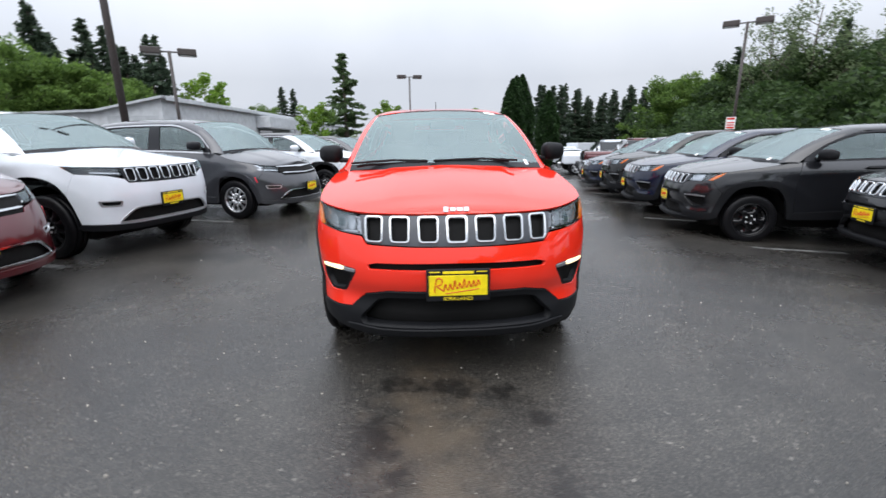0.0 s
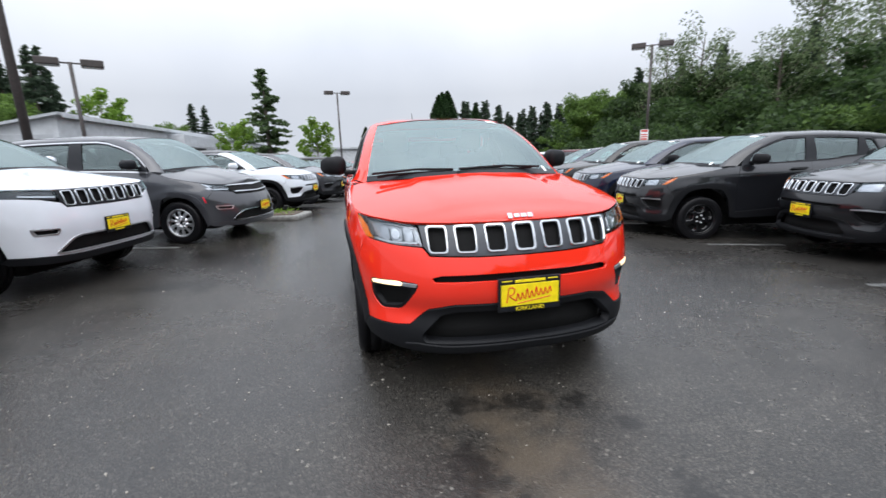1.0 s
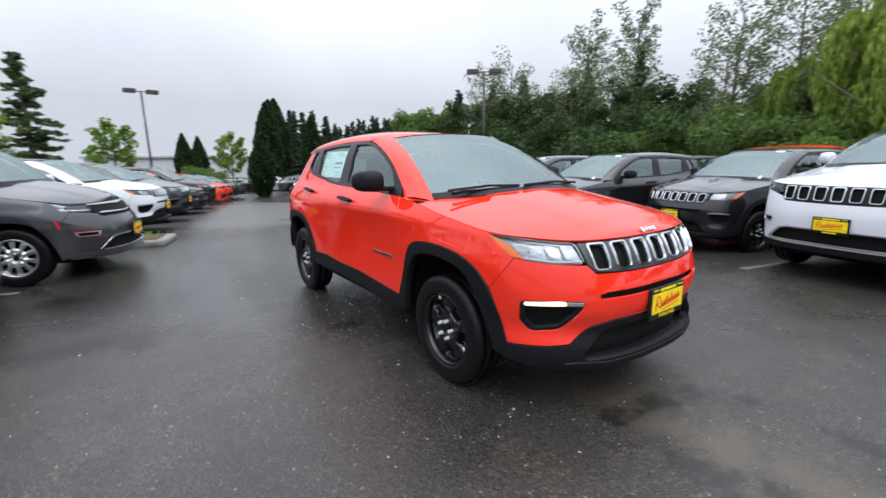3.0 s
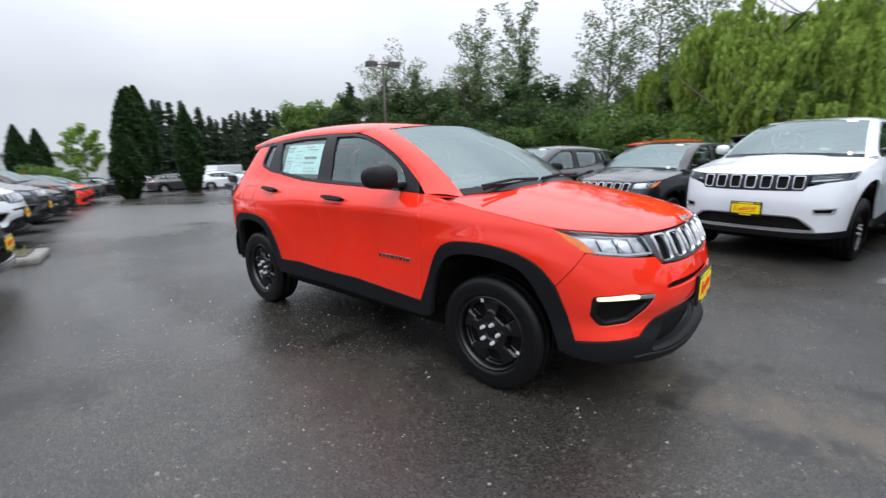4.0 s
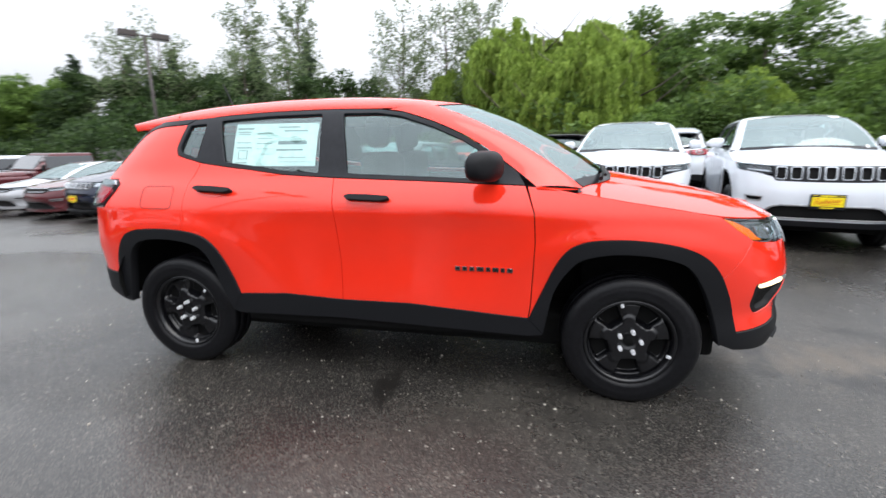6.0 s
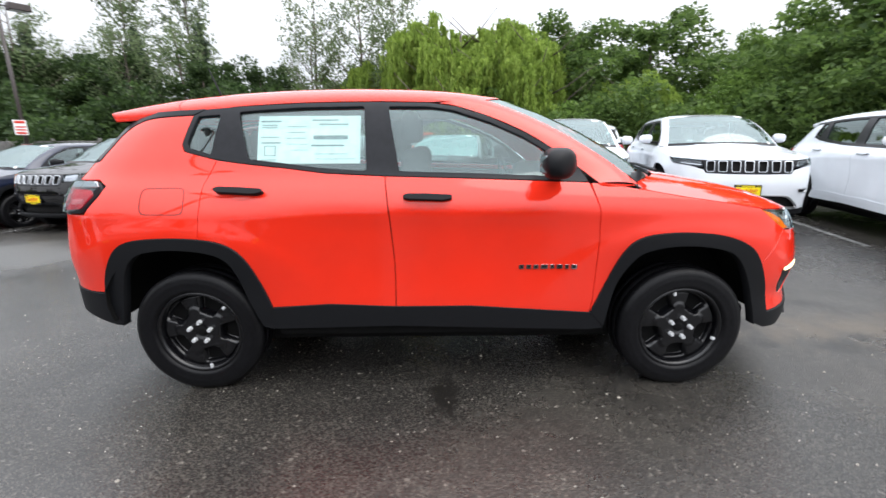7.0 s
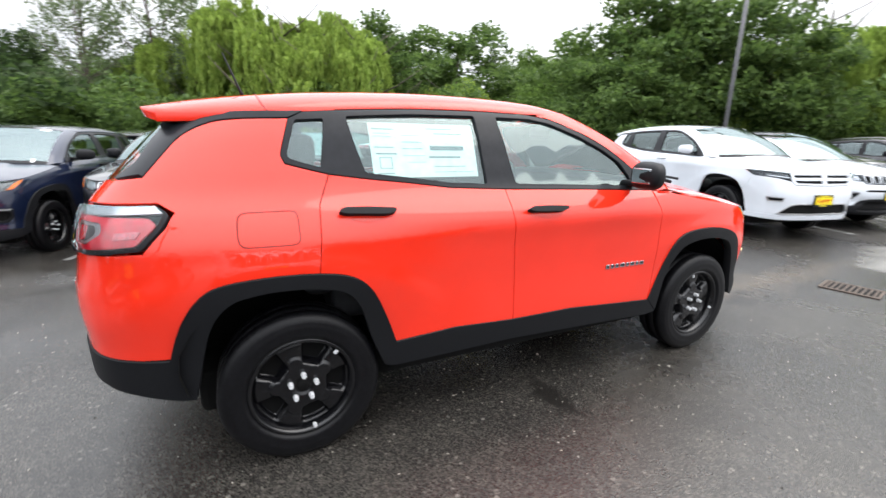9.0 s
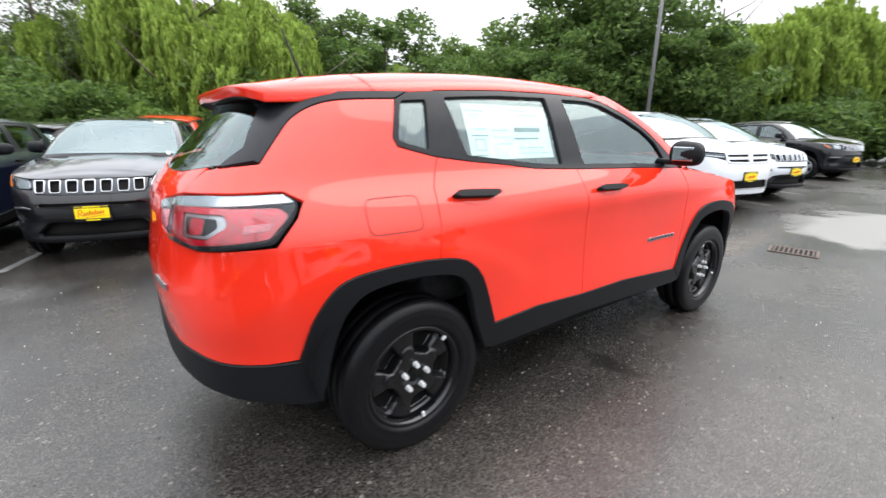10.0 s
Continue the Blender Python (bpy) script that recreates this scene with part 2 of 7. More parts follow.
M = {
    "red": car_paint("signal_red_paint", (0.86, 0.032, 0.014)),
    "white": car_paint("bright_white_paint", (0.74, 0.78, 0.83)),
    "graphite": car_paint("graphite_metallic_paint", (0.013, 0.0138, 0.0165), 0.25, 0.32),
    "granite": car_paint("granite_grey_paint", (0.048, 0.050, 0.057), 0.4, 0.32),
    "navy": car_paint("navy_blue_paint", (0.006, 0.011, 0.032), 0.2),
    "black_paint": car_paint("black_paint", (0.010, 0.010, 0.011)),
    "maroon": car_paint("maroon_paint", (0.085, 0.008, 0.012), 0.2),
    "silver": car_paint("silver_paint", (0.45, 0.46, 0.48), 0.5),
    "orange": car_paint("orange_red_paint", (0.55, 0.05, 0.02)),
    "trim": plain("black_moulded_plastic", (0.007, 0.0075, 0.009), 0.55, grain=0.15, scale=200, bump=0.15),
    "gloss": plain("satin_black_trim", (0.013, 0.014, 0.017), 0.30, grain=0.1),
    "under": plain("underbody_black", (0.004, 0.004, 0.004), 0.9, grain=0.2),
    "rubber": plain("wet_tyre_rubber", (0.005, 0.005, 0.006), 0.42, grain=0.3, scale=60, bump=0.2),
    "steel": plain("black_painted_steel", (0.004, 0.004, 0.005), 0.20),
    "alloy": plain("machined_alloy", (0.55, 0.56, 0.58), 0.28, 0.9),
    "chrome": plain("chrome", (0.52, 0.54, 0.56), 0.12, 1.0, grain=0.02),
    "nut": plain("zinc_lug_nut", (0.72, 0.73, 0.75), 0.35, 0.2),
    "satin": plain("satin_grey_metal", (0.42, 0.43, 0.45), 0.3, 0.8),
    "bowl": plain("silvered_lamp_bowl", (0.36, 0.38, 0.41), 0.24, 0.7, grain=0.35, scale=60, bump=0.3),
    "bowl_dark": plain("smoked_lamp_bowl", (0.07, 0.074, 0.08), 0.25, 0.5, grain=0.3, scale=50),
    "joint": plain("dark_red_panel_joint", (0.16, 0.008, 0.005), 0.6),
    "smoke_red": plain("smoked_red_lens", (0.24, 0.10, 0.12), 0.15, coat=1.0, grain=0.3, scale=60),
    "redpale": plain("pale_red_reflector", (0.66, 0.17, 0.20), 0.2, coat=1.0, grain=0.25, scale=80),
    "greytrim": plain("dark_grey_grille_plastic", (0.045, 0.05, 0.06), 0.4),
    "mesh": plain("black_grille_mesh", (0.004, 0.004, 0.004), 0.7, grain=0.3, scale=400, bump=0.5),
    "glass": pane_glass("door_glass", (0.72, 0.90, 0.87), 1.15),
    "screen": pane_glass("rain_wet_windscreen", (0.50, 0.68, 0.67), 1.75),
    "dark_glass": pane_glass("tinted_glass", (0.10, 0.12, 0.12), 0.9),
    "lens": pane_glass("lamp_lens", (0.95, 0.96, 0.97), 0.42),
    "amber": plain("amber_reflector", (0.90, 0.20, 0.005), 0.2, coat=0.5),
    "redlens": plain("red_lamp_lens", (0.62, 0.018, 0.04), 0.15, coat=1.0, grain=0.2),
    "lamp_white": plain("white_lamp_bezel", (0.52, 0.54, 0.57), 0.18, 0.6, coat=1.0),
    "drl": plain("lit_running_lamp", (1.0, 0.76, 0.46), 0.3, emit=1.3),
    "yellow": plain("yellow_plate_card", (0.90, 0.70, 0.01), 0.35),
    "redink": plain("red_plate_script", (0.62, 0.03, 0.01), 0.4),
    "paper": plain("white_paper", (0.82, 0.86, 0.86), 0.6),
    "ink": plain("grey_print", (0.20, 0.23, 0.24), 0.6),
    "seat": plain("black_seat_cloth", (0.03, 0.031, 0.034), 0.8, grain=0.2),
    "liner": plain("grey_headlining", (0.3, 0.3, 0.29), 0.9),
}
M["steel"].node_tree.nodes["Principled BSDF"].inputs["Specular IOR Level"].default_value = 0.5
M["asphalt"] = asphalt_material()


# ---- mesh helpers ----
def thing(name, label, category, group="", at=None):
    ob = tagged(new(name), label, category, group)
    if at is not None:
        ob.matrix_world = at
    return ob


def add_mesh(name, verts, faces, material, parent=None, label="", normals=None, smooth=False):
    me = bpy.data.meshes.new(name)
    me.from_pydata([tuple(v) for v in verts], [], [tuple(f) for f in faces])
    for mat in (material if isinstance(material, (list, tuple)) else [material]):
        me.materials.append(mat)
    if smooth or normals is not None:
        me.shade_smooth()
    if normals is not None:
        me.normals_split_custom_set([tuple(v) for v in normals])
    ob = new(name, me)
    if parent is not None:
        ob.parent = parent
    if label:
        tagged(ob, label)
    return ob


def part(name, bm, material, parent, label="", smooth=False):
    me = bpy.data.meshes.new(name)
    bm.to_mesh(me)
    bm.free()
    me.materials.append(material)
    if smooth:
        me.shade_smooth()
    ob = new(name, me)
    if parent is not None:
        ob.parent = parent
    if label:
        tagged(ob, label)
    return ob


def block(sx, sy, sz, at=(0, 0, 0), bevel=0.0, turn=None, segments=2):
    """A bevelled box, resting its middle at a place."""
    bm = bmesh.new()
    bmesh.ops.create_cube(bm, size=1.0)
    bmesh.ops.scale(bm, vec=(sx, sy, sz), verts=bm.verts)
    if bevel:
        bmesh.ops.bevel(bm, geom=bm.edges[:], offset=bevel, segments=segments, affect="EDGES", profile=0.5)
    if turn is not None:
        bmesh.ops.transform(bm, matrix=turn.to_4x4(), verts=bm.verts)
    bmesh.ops.translate(bm, vec=at, verts=bm.verts)
    return bm


def rod(points, radius, sides=8):
    """A round bar through points; radius may be one number or one for each point."""
    pts = [Vector([float(q) for q in p]) for p in points]
    rad = radius if isinstance(radius, (list, tuple)) else [radius] * len(pts)
    bm = bmesh.new()
    rings = []
    for i, p in enumerate(pts):
        d = (pts[min(i + 1, len(pts) - 1)] - pts[max(i - 1, 0)]).normalized()
        a = d.cross(Vector((0.31, 0.17, 0.93)))
        if a.length < 1e-3:
            a = d.cross(Vector((1, 0, 0)))
        a.normalize()
        b = d.cross(a)
        rings.append([bm.verts.new(p + float(rad[i]) * (math.cos(q) * a + math.sin(q) * b)) for q in (2 * math.pi * k / sides for k in range(sides))])
    for r, t in zip(rings, rings[1:]):
        for k in range(sides):
            bm.faces.new((r[k], r[(k + 1) % sides], t[(k + 1) % sides], t[k]))
    bm.faces.new(rings[0][::-1])
    bm.faces.new(rings[-1])
    return bm


def lathe(profile, steps=40, axis="x"):
    """Turns (along, radius) pairs round an axle along x."""
    v, f = [], []
    n = len(profile)
    for k in range(steps):
        a = 2 * math.pi * k / steps
        v += [(p, r * math.cos(a), r * math.sin(a)) for p, r in profile]
    for k in range(steps):
        for i in range(n - 1):
            a, b = k * n + i, ((k + 1) % steps) * n + i
            f.append((a, a + 1, b + 1, b))
    return v, f


def inside(poly, pts):
    """Which of many places lie within a closed outline."""
    pts = np.atleast_2d(pts)
    hit = np.zeros(len(pts), bool)
    for (x, y), (x2, y2) in zip(poly, np.roll(poly, -1, 0)):
        if y == y2:
            continue
        hit ^= ((y > pts[:, 1]) != (y2 > pts[:, 1])) & (pts[:, 0] < (x2 - x) * (pts[:, 1] - y) / (y2 - y) + x)
    return hit


def inset_polygon(p, d):
    """Moves the edges of a closed outline inwards by d."""
    p = np.array(p, float)
    area = np.sum(p[:, 0] * np.roll(p[:, 1], -1) - np.roll(p[:, 0], -1) * p[:, 1])
    if area < 0:
        p = p[::-1]
    e = np.roll(p, -1, 0) - p
    e /= np.maximum(np.linalg.norm(e, axis=1, keepdims=True), 1e-9)
    n = np.stack([-e[:, 1], e[:, 0]], 1)
    m = n + np.roll(n, 1, 0)
    m /= np.maximum(np.linalg.norm(m, axis=1, keepdims=True), 1e-9)
    c = np.maximum(np.sum(m * n, 1, keepdims=True), 0.45)
    return p + m * d / c


def round_corners(p, r):
    """Rounds each corner of a closed outline."""
    p = np.array(p, float)
    out = []
    for i in range(len(p)):
        a, b, c = p[i - 1], p[i], p[(i + 1) % len(p)]
        la, lc = np.linalg.norm(a - b), np.linalg.norm(c - b)
        ra, rc = min(r, la * 0.45), min(r, lc * 0.45)
        s, e = b + (a - b) * ra / max(la, 1e-9), b + (c - b) * rc / max(lc, 1e-9)
        for t in (0, 0.33, 0.67, 1):
            out.append((1 - t) ** 2 * s + 2 * t * (1 - t) * b + t * t * e)
    return np.array(out)


def dense(p, step):
    p = np.array(p, float)
    out = []
    for a, b in zip(p, np.roll(p, -1, 0)):
        k = max(1, int(np.ceil(np.linalg.norm(b - a) / step)))
        out += [a + (b - a) * i / k for i in range(k)]
    return np.array(out)


def fill_outline(outer, holes, step):
    """Even triangles within a closed outline less its holes, in the plane."""
    loops = [dense(outer, step)] + [dense(h, step) for h in holes]
    pts, edges = [], []
    for lp in loops:
        b = len(pts)
        pts += [tuple(q) for q in lp]
        edges += [(b + i, b + (i + 1) % len(lp)) for i in range(len(lp))]
    o = loops[0]
    lo, hi = o.min(0), o.max(0)
    rim = np.array(pts)
    gx = np.arange(lo[0] + step / 2, hi[0], step)
    gy = np.arange(lo[1] + step / 4, hi[1], step)
    if len(gx) and len(gy):
        g = np.stack(np.meshgrid(gx, gy), -1)
        g[:, 1::2, 1] += step / 2
        g = g.reshape(-1, 2)
        g = g[inside(o, g)]
        if len(g):
            near = np.min(np.abs(g[:, None, :] - rim[None]).sum(2), 1)
            pts += [tuple(q) for q in g[near > step * 0.45]]
    vs, _, fs, *_ = geometry.delaunay_2d_cdt([Vector(q) for q in pts], edges, [], 0, 1e-6)
    v = np.array([tuple(q) for q in vs])
    f = np.array([tuple(q) for q in fs])
    c = v[f].mean(1)
    keep = inside(o, c)
    for h in loops[1:]:
        keep &= ~inside(h, c)
    f = f[keep]
    a, b, d = v[f[:, 0]], v[f[:, 1]], v[f[:, 2]]
    up = (b[:, 0] - a[:, 0]) * (d[:, 1] - a[:, 1]) - (b[:, 1] - a[:, 1]) * (d[:, 0] - a[:, 0]) > 0
    f = np.where(up[:, None], f, f[:, ::-1])
    return v, [tuple(int(i) for i in q) for q in f]


# ---- the skin of a car ----
def smooth_table(knots):
    """A smooth function through (position, value) knots."""
    k = np.array(knots, float)
    q = np.linspace(k[0, 0], k[-1, 0], 400)
    m = np.gradient(k[:, 1], k[:, 0])
    i = np.clip(np.searchsorted(k[:, 0], q) - 1, 0, len(k) - 2)
    h = k[i + 1, 0] - k[i, 0]
    t = (q - k[i, 0]) / h
    v = ((2 * t ** 3 - 3 * t ** 2 + 1) * k[i, 1] + (t ** 3 - 2 * t ** 2 + t) * h * m[i]
         + (-2 * t ** 3 + 3 * t ** 2) * k[i + 1, 1] + (t ** 3 - t ** 2) * h * m[i + 1])
    return lambda x: np.interp(x, q, v)


def curve_through(points, n=24):
    """Catmull-Rom curve through 2D or 3D points."""
    p = np.array(points, float)
    p = np.vstack([2 * p[0] - p[1], p, 2 * p[-1] - p[-2]])
    out = []
    for i in range(1, len(p) - 2):
        t = np.linspace(0, 1, n, endpoint=False)[:, None]
        a, b, c, d = p[i - 1:i + 3]
        out.append(0.5 * (2 * b + (c - a) * t + (2 * a - 5 * b + 4 * c - d) * t ** 2 + (3 * b - a - 3 * c + d) * t ** 3))
    return np.vstack(out + [p[-2:-1]])


def ease(a, b, x):
    t = np.clip((np.asarray(x, float) - a) / (b - a), 0, 1)
    return t * t * (3 - 2 * t)


class Shell:
    """The outer skin of one half of a car: s runs round the plan from the middle of the nose to the middle of the tail, z is the height."""

    def __init__(self, plan, sides, nose, tail, front=(0.3, -0.9), rear=(2.2, 3.4), bump=None, warp=None):
        c = curve_through(plan)
        d = np.r_[0, np.cumsum(np.hypot(*np.diff(c, axis=0).T))]
        self.length = d[-1]
        self.q = np.linspace(0, self.length, 900)
        self.px, self.py = np.interp(self.q, d, c[:, 0]), np.interp(self.q, d, c[:, 1])
        self.wide = self.px.max()
        self.sides, self.nose, self.tail = smooth_table(sides), smooth_table(nose), smooth_table(tail)
        self.front, self.rear, self.bump, self.warp = front, rear, bump, warp
        self.peak = self.q[np.argmax(self.px)]

    def base(self, s, z):
        s, z = np.broadcast_arrays(np.asarray(s, float), np.asarray(z, float))
        px, py = np.interp(s, self.q, self.px), np.interp(s, self.q, self.py)
        x = px * self.sides(z) / self.wide
        y = py + self.nose(z) * ease(*self.front, py) - self.tail(z) * ease(*self.rear, py)
        if self.bump is not None:
            x = x + self.bump(y, z) * ease(0, 0.5, px)
        return np.stack([x, y, z], -1)

    def at(self, s, z):
        p = self.base(s, z)
        return p if self.warp is None else self.warp(p)

    def normal(self, s, z):
        e = 0.018
        a = self.at(np.minimum(s + e, self.length), z) - self.at(np.maximum(s - e, 0), z)
        b = self.at(s, z + e) - self.at(s, z - e)
        n = np.cross(a, b)
        return n / np.maximum(np.linalg.norm(n, axis=-1, keepdims=True), 1e-9)

    def by_y(self, y, z):
        """s of the place on the flank with that y and height."""
        return float(np.interp(y, self.base(self.q, z)[:, 1], self.q))

    def by_x(self, x, z, tail=False):
        """s of the place on the nose (or tail) with that x and height."""
        p = self.base(self.q, z)[:, 0]
        k = int(np.argmax(p))
        return float(np.interp(-x, -p[k:], self.q[k:])) if tail else float(np.interp(x, p[:k + 1], self.q[:k + 1]))


def arch_swell(y, z):
    """Swollen flanks over the wheels, the crease under the handles and the hollow of the doors."""
    f = np.exp(-((y - 0.0) / 0.60) ** 2) + 1.15 * np.exp(-((y - 2.68) / 0.58) ** 2)
    up = ease(0.5, 0.8, z) * (1 - ease(0.84, 1.06, z))
    crease = 1.035 - 0.020 * np.clip(1.2 - y, 0, 1.2) + 0.03 * np.clip(y - 1.6, 0, 1)
    fall = np.clip((crease - z) / 0.16, 0, 1)
    along = ease(0.05, 0.75, y) * (1 - ease(1.75, 2.45, y))
    hollow = fall * (2 - fall) * ease(0.47, 0.78, z) * along
    nose = 0.012 * np.exp(-((y + 0.25) / 0.4) ** 2) * ease(0.15, 0.4, z) * (1 - ease(0.82, 1.0, z))
    ledge = 0.0
    for mid, top in ((0.02, 0.985), (2.70, 1.000)):
        line = top - 0.20 * ((y - mid) / 0.62) ** 2
        ledge = ledge + ease(0.0, 0.10, line - z) * ease(0.85, 0.55, np.abs(y - mid)) * ease(0.45, 0.85, z)
    return 0.012 * f * up + 0.007 * ledge - 0.019 * hollow + nose


NOSES = {
    "raked": [(0.1, 0.16), (0.2, 0.09), (0.3, 0.025), (0.4, 0.01), (0.5, 0.035), (0.6, 0.0), (0.7, 0.0), (0.76, 0.015), (0.85, 0.045), (0.92, 0.08), (0.98, 0.13), (1.05, 0.22), (1.2, 0.6), (1.7, 1.5)],
    "upright": [(0.1, 0.16), (0.2, 0.10), (0.3, 0.05), (0.4, 0.025), (0.5, 0.015), (0.6, 0.0), (0.7, 0.0), (0.76, 0.010), (0.85, 0.03), (0.92, 0.05), (0.98, 0.085), (1.05, 0.17), (1.2, 0.5), (1.7, 1.4)],
    "sloping": [(0.1, 0.16), (0.2, 0.07), (0.3, 0.02), (0.4, 0.0), (0.5, 0.005), (0.6, 0.02), (0.7, 0.05), (0.76, 0.075), (0.85, 0.12), (0.92, 0.17), (0.98, 0.23), (1.05, 0.33), (1.2, 0.7), (1.7, 1.5)],
}
FRONTS = {
    "raked": [(0, -0.915), (0.2, -0.908), (0.4, -0.875), (0.55, -0.815), (0.68, -0.715), (0.785, -0.575), (0.84, -0.4)],
    "upright": [(0, -0.915), (0.25, -0.911), (0.47, -0.890), (0.62, -0.845), (0.745, -0.755), (0.82, -0.60), (0.852, -0.4)],
    "sloping": [(0, -0.925), (0.2, -0.915), (0.4, -0.875), (0.55, -0.805), (0.68, -0.695), (0.785, -0.545), (0.84, -0.38)],
}


def suv_shell(warp=None, face="raked"):
    return Shell(
        plan=FRONTS[face] + [(0.875, -0.1), (0.897, 0.4), (0.905, 1.2), (0.905, 1.9), (0.895, 2.6), (0.87, 3.0), (0.82, 3.22), (0.73, 3.36), (0.55, 3.44), (0.3, 3.475), (0, 3.485)],
        sides=[(0.1, 0.80), (0.25, 0.865), (0.42, 0.880), (0.6, 0.884), (0.8, 0.892), (0.95, 0.898), (0.99, 0.899), (1.03, 0.888), (1.1, 0.855), (1.18, 0.803), (1.3, 0.755), (1.45, 0.695), (1.53, 0.65), (1.6, 0.59), (1.7, 0.5)],
        nose=NOSES[face],
        tail=[(0.1, 0.2), (0.25, 0.07), (0.35, 0.03), (0.5, 0.015), (0.62, 0.012), (0.72, 0.002), (0.80, 0.004), (0.88, 0.018), (0.96, 0.032), (1.05, 0.047), (1.12, 0.072), (1.2, 0.130), (1.35, 0.262), (1.5, 0.40), (1.6, 0.47), (1.7, 0.52)],
        bump=arch_swell, warp=warp)


class Warp:
    """Stretches the common shape to another model: tables of length and height, and a width factor."""

    def __init__(self, ys, zs, wide=1.0):
        self.ys, self.zs, self.wide = np.array(ys, float), np.array(zs, float), wide

    def y(self, v):
        return np.interp(v, self.ys[:, 0], self.ys[:, 1])

    def z(self, v):
        return np.interp(v, self.zs[:, 0], self.zs[:, 1])

    def __call__(self, p):
        p = np.asarray(p, float)
        return np.stack([p[..., 0] * self.wide, self.y(p[..., 1]), self.z(p[..., 2])], -1)


class Car:
    """Builds the parts of one car on its shell."""

    def __init__(self, root, warp=None, fine=0.05, face="raked"):
        self.root, self.warp, self.fine = root, warp, fine
        self.shell = suv_shell(warp, face)

    def place(self, p):
        return np.asarray(p, float) if self.warp is None else self.warp(np.asarray(p, float))

    def flat(self, pts):
        """('y', y, z) on the flank, ('x', x, z) on the nose, ('t', x, z) on the tail, as (s, z)."""
        out = []
        for k, a, z in pts:
            s = self.shell.by_y(a, z) if k == "y" else self.shell.by_x(a, z, k == "t")
            out.append((s, z))
        return np.array(out)

    def skin(self, name, pts, material, off=0.0, thick=0.02, side=-1, gap=0.0025, holes=(), corner=0.0, step=None, parent=None, label=""):
        """One panel of the skin. side: -1 or 1, or 0 for a panel that spans the middle."""
        p = self.flat(pts)
        hs = [(self.flat(h[0]), h[1]) for h in holes]
        tail = p[:, 0].max() > self.shell.peak + 1.2 and not side
        if not side:
            flip = (lambda q: np.stack([self.shell.length - q[:, 0], q[:, 1]], 1)) if tail else (lambda q: q)
            span = lambda q: np.vstack([q, [(-u, v) for u, v in q[::-1] if u > 0.012]])
            p = span(flip(p))
            full = []
            for h, r in hs:
                h = flip(h)
                if h[:, 0].min() < 0.012:
                    full.append((span(np.where(h < 0.012, [0.0, 1.0], 1.0) * h), r))
                else:
                    full += [(h, r), (h * (-1, 1), r)]
            hs = full
        p = inset_polygon(p, gap)
        if corner:
            p = round_corners(p, corner)
        hs = [round_corners(h, r) if r else h for h, r in hs]
        v, tris = fill_outline(p, hs, step or self.fine)
        sign = np.where(v[:, 0] < 0, -1.0, 1.0) if not side else np.full(len(v), float(side))
        s, z = np.abs(v[:, 0]), v[:, 1]
        if tail:
            s = self.shell.length - s
        m = np.stack([sign, np.ones(len(v)), np.ones(len(v))], 1)
        nor = self.shell.normal(s, z) * m
        pos = self.shell.at(s, z) * m + nor * off
        turn = (side if side else 1) * (-1 if tail else 1)
        tris = [f if turn > 0 else f[::-1] for f in tris]
        edges = set()
        for f in tris:
            edges |= {(a, b) for a, b in zip(f, f[1:] + f[:1])}
        verts, faces, norms = list(pos), list(tris), [nor[i] for f in tris for i in f]
        for a, b in edges:
            if (b, a) in edges:
                continue
            k = len(verts)
            verts += [pos[a], pos[b], pos[b] - nor[b] * thick, pos[a] - nor[a] * thick]
            order = (k, k + 3, k + 2, k + 1)
            q = [verts[i] for i in order]
            fn = np.cross(q[1] - q[0], q[2] - q[0])
            fn = fn / max(np.linalg.norm(fn), 1e-9)
            faces.append(order)
            for i in order:
                w = fn + (nor[a] if i in (k, k + 1) else 0)
                norms.append(w / max(np.linalg.norm(w), 1e-9))
        return add_mesh(name, verts, faces, material, parent or self.root, label, norms)

    def grid(self, name, pts, material, parent=None, label="", flip=False):
        """A smooth sheet through a grid of places (rows x columns x 3)."""
        g = self.place(pts)
        r, c = g.shape[:2]
        f = [(i * c + j, i * c + j + 1, (i + 1) * c + j + 1, (i + 1) * c + j) for i in range(r - 1) for j in range(c - 1)]
        if flip:
            f = [q[::-1] for q in f]
        return add_mesh(name, g.reshape(-1, 3), f, material, parent or self.root, label, smooth=True)

    def edge(self, pts, n=60):
        """A line on the skin through marked places, as (s, z) and as places in space, in the common shape."""
        q = curve_through(self.flat(pts), 12)
        d = np.r_[0, np.cumsum(np.hypot(*np.diff(q, axis=0).T))]
        t = np.linspace(0, d[-1], n)
        s, z = np.interp(t, d, q[:, 0]), np.interp(t, d, q[:, 1])
        return self.shell.base(s, z)

    def box(self, name, size, at, material, bevel=0.01, parent=None, label="", turn=None, sided=True):
        """A bevelled box at a place of the common shape."""
        return part(name, block(*size, at=tuple(self.place(at)), bevel=bevel, turn=turn), material, parent or self.root, label)


def inset_marks(marks, d):
    """A smaller outline within marked nose places."""
    cx = sum(a for _, a, _ in marks) / len(marks)
    cz = sum(z for _, _, z in marks) / len(marks)
    return [(k, a + (cx - a) * d / 0.07, z + (cz - z) * d / 0.03) for k, a, z in marks]


def mirror_x(pts):
    p = np.array(pts, float)
    return p * (-1, 1, 1)


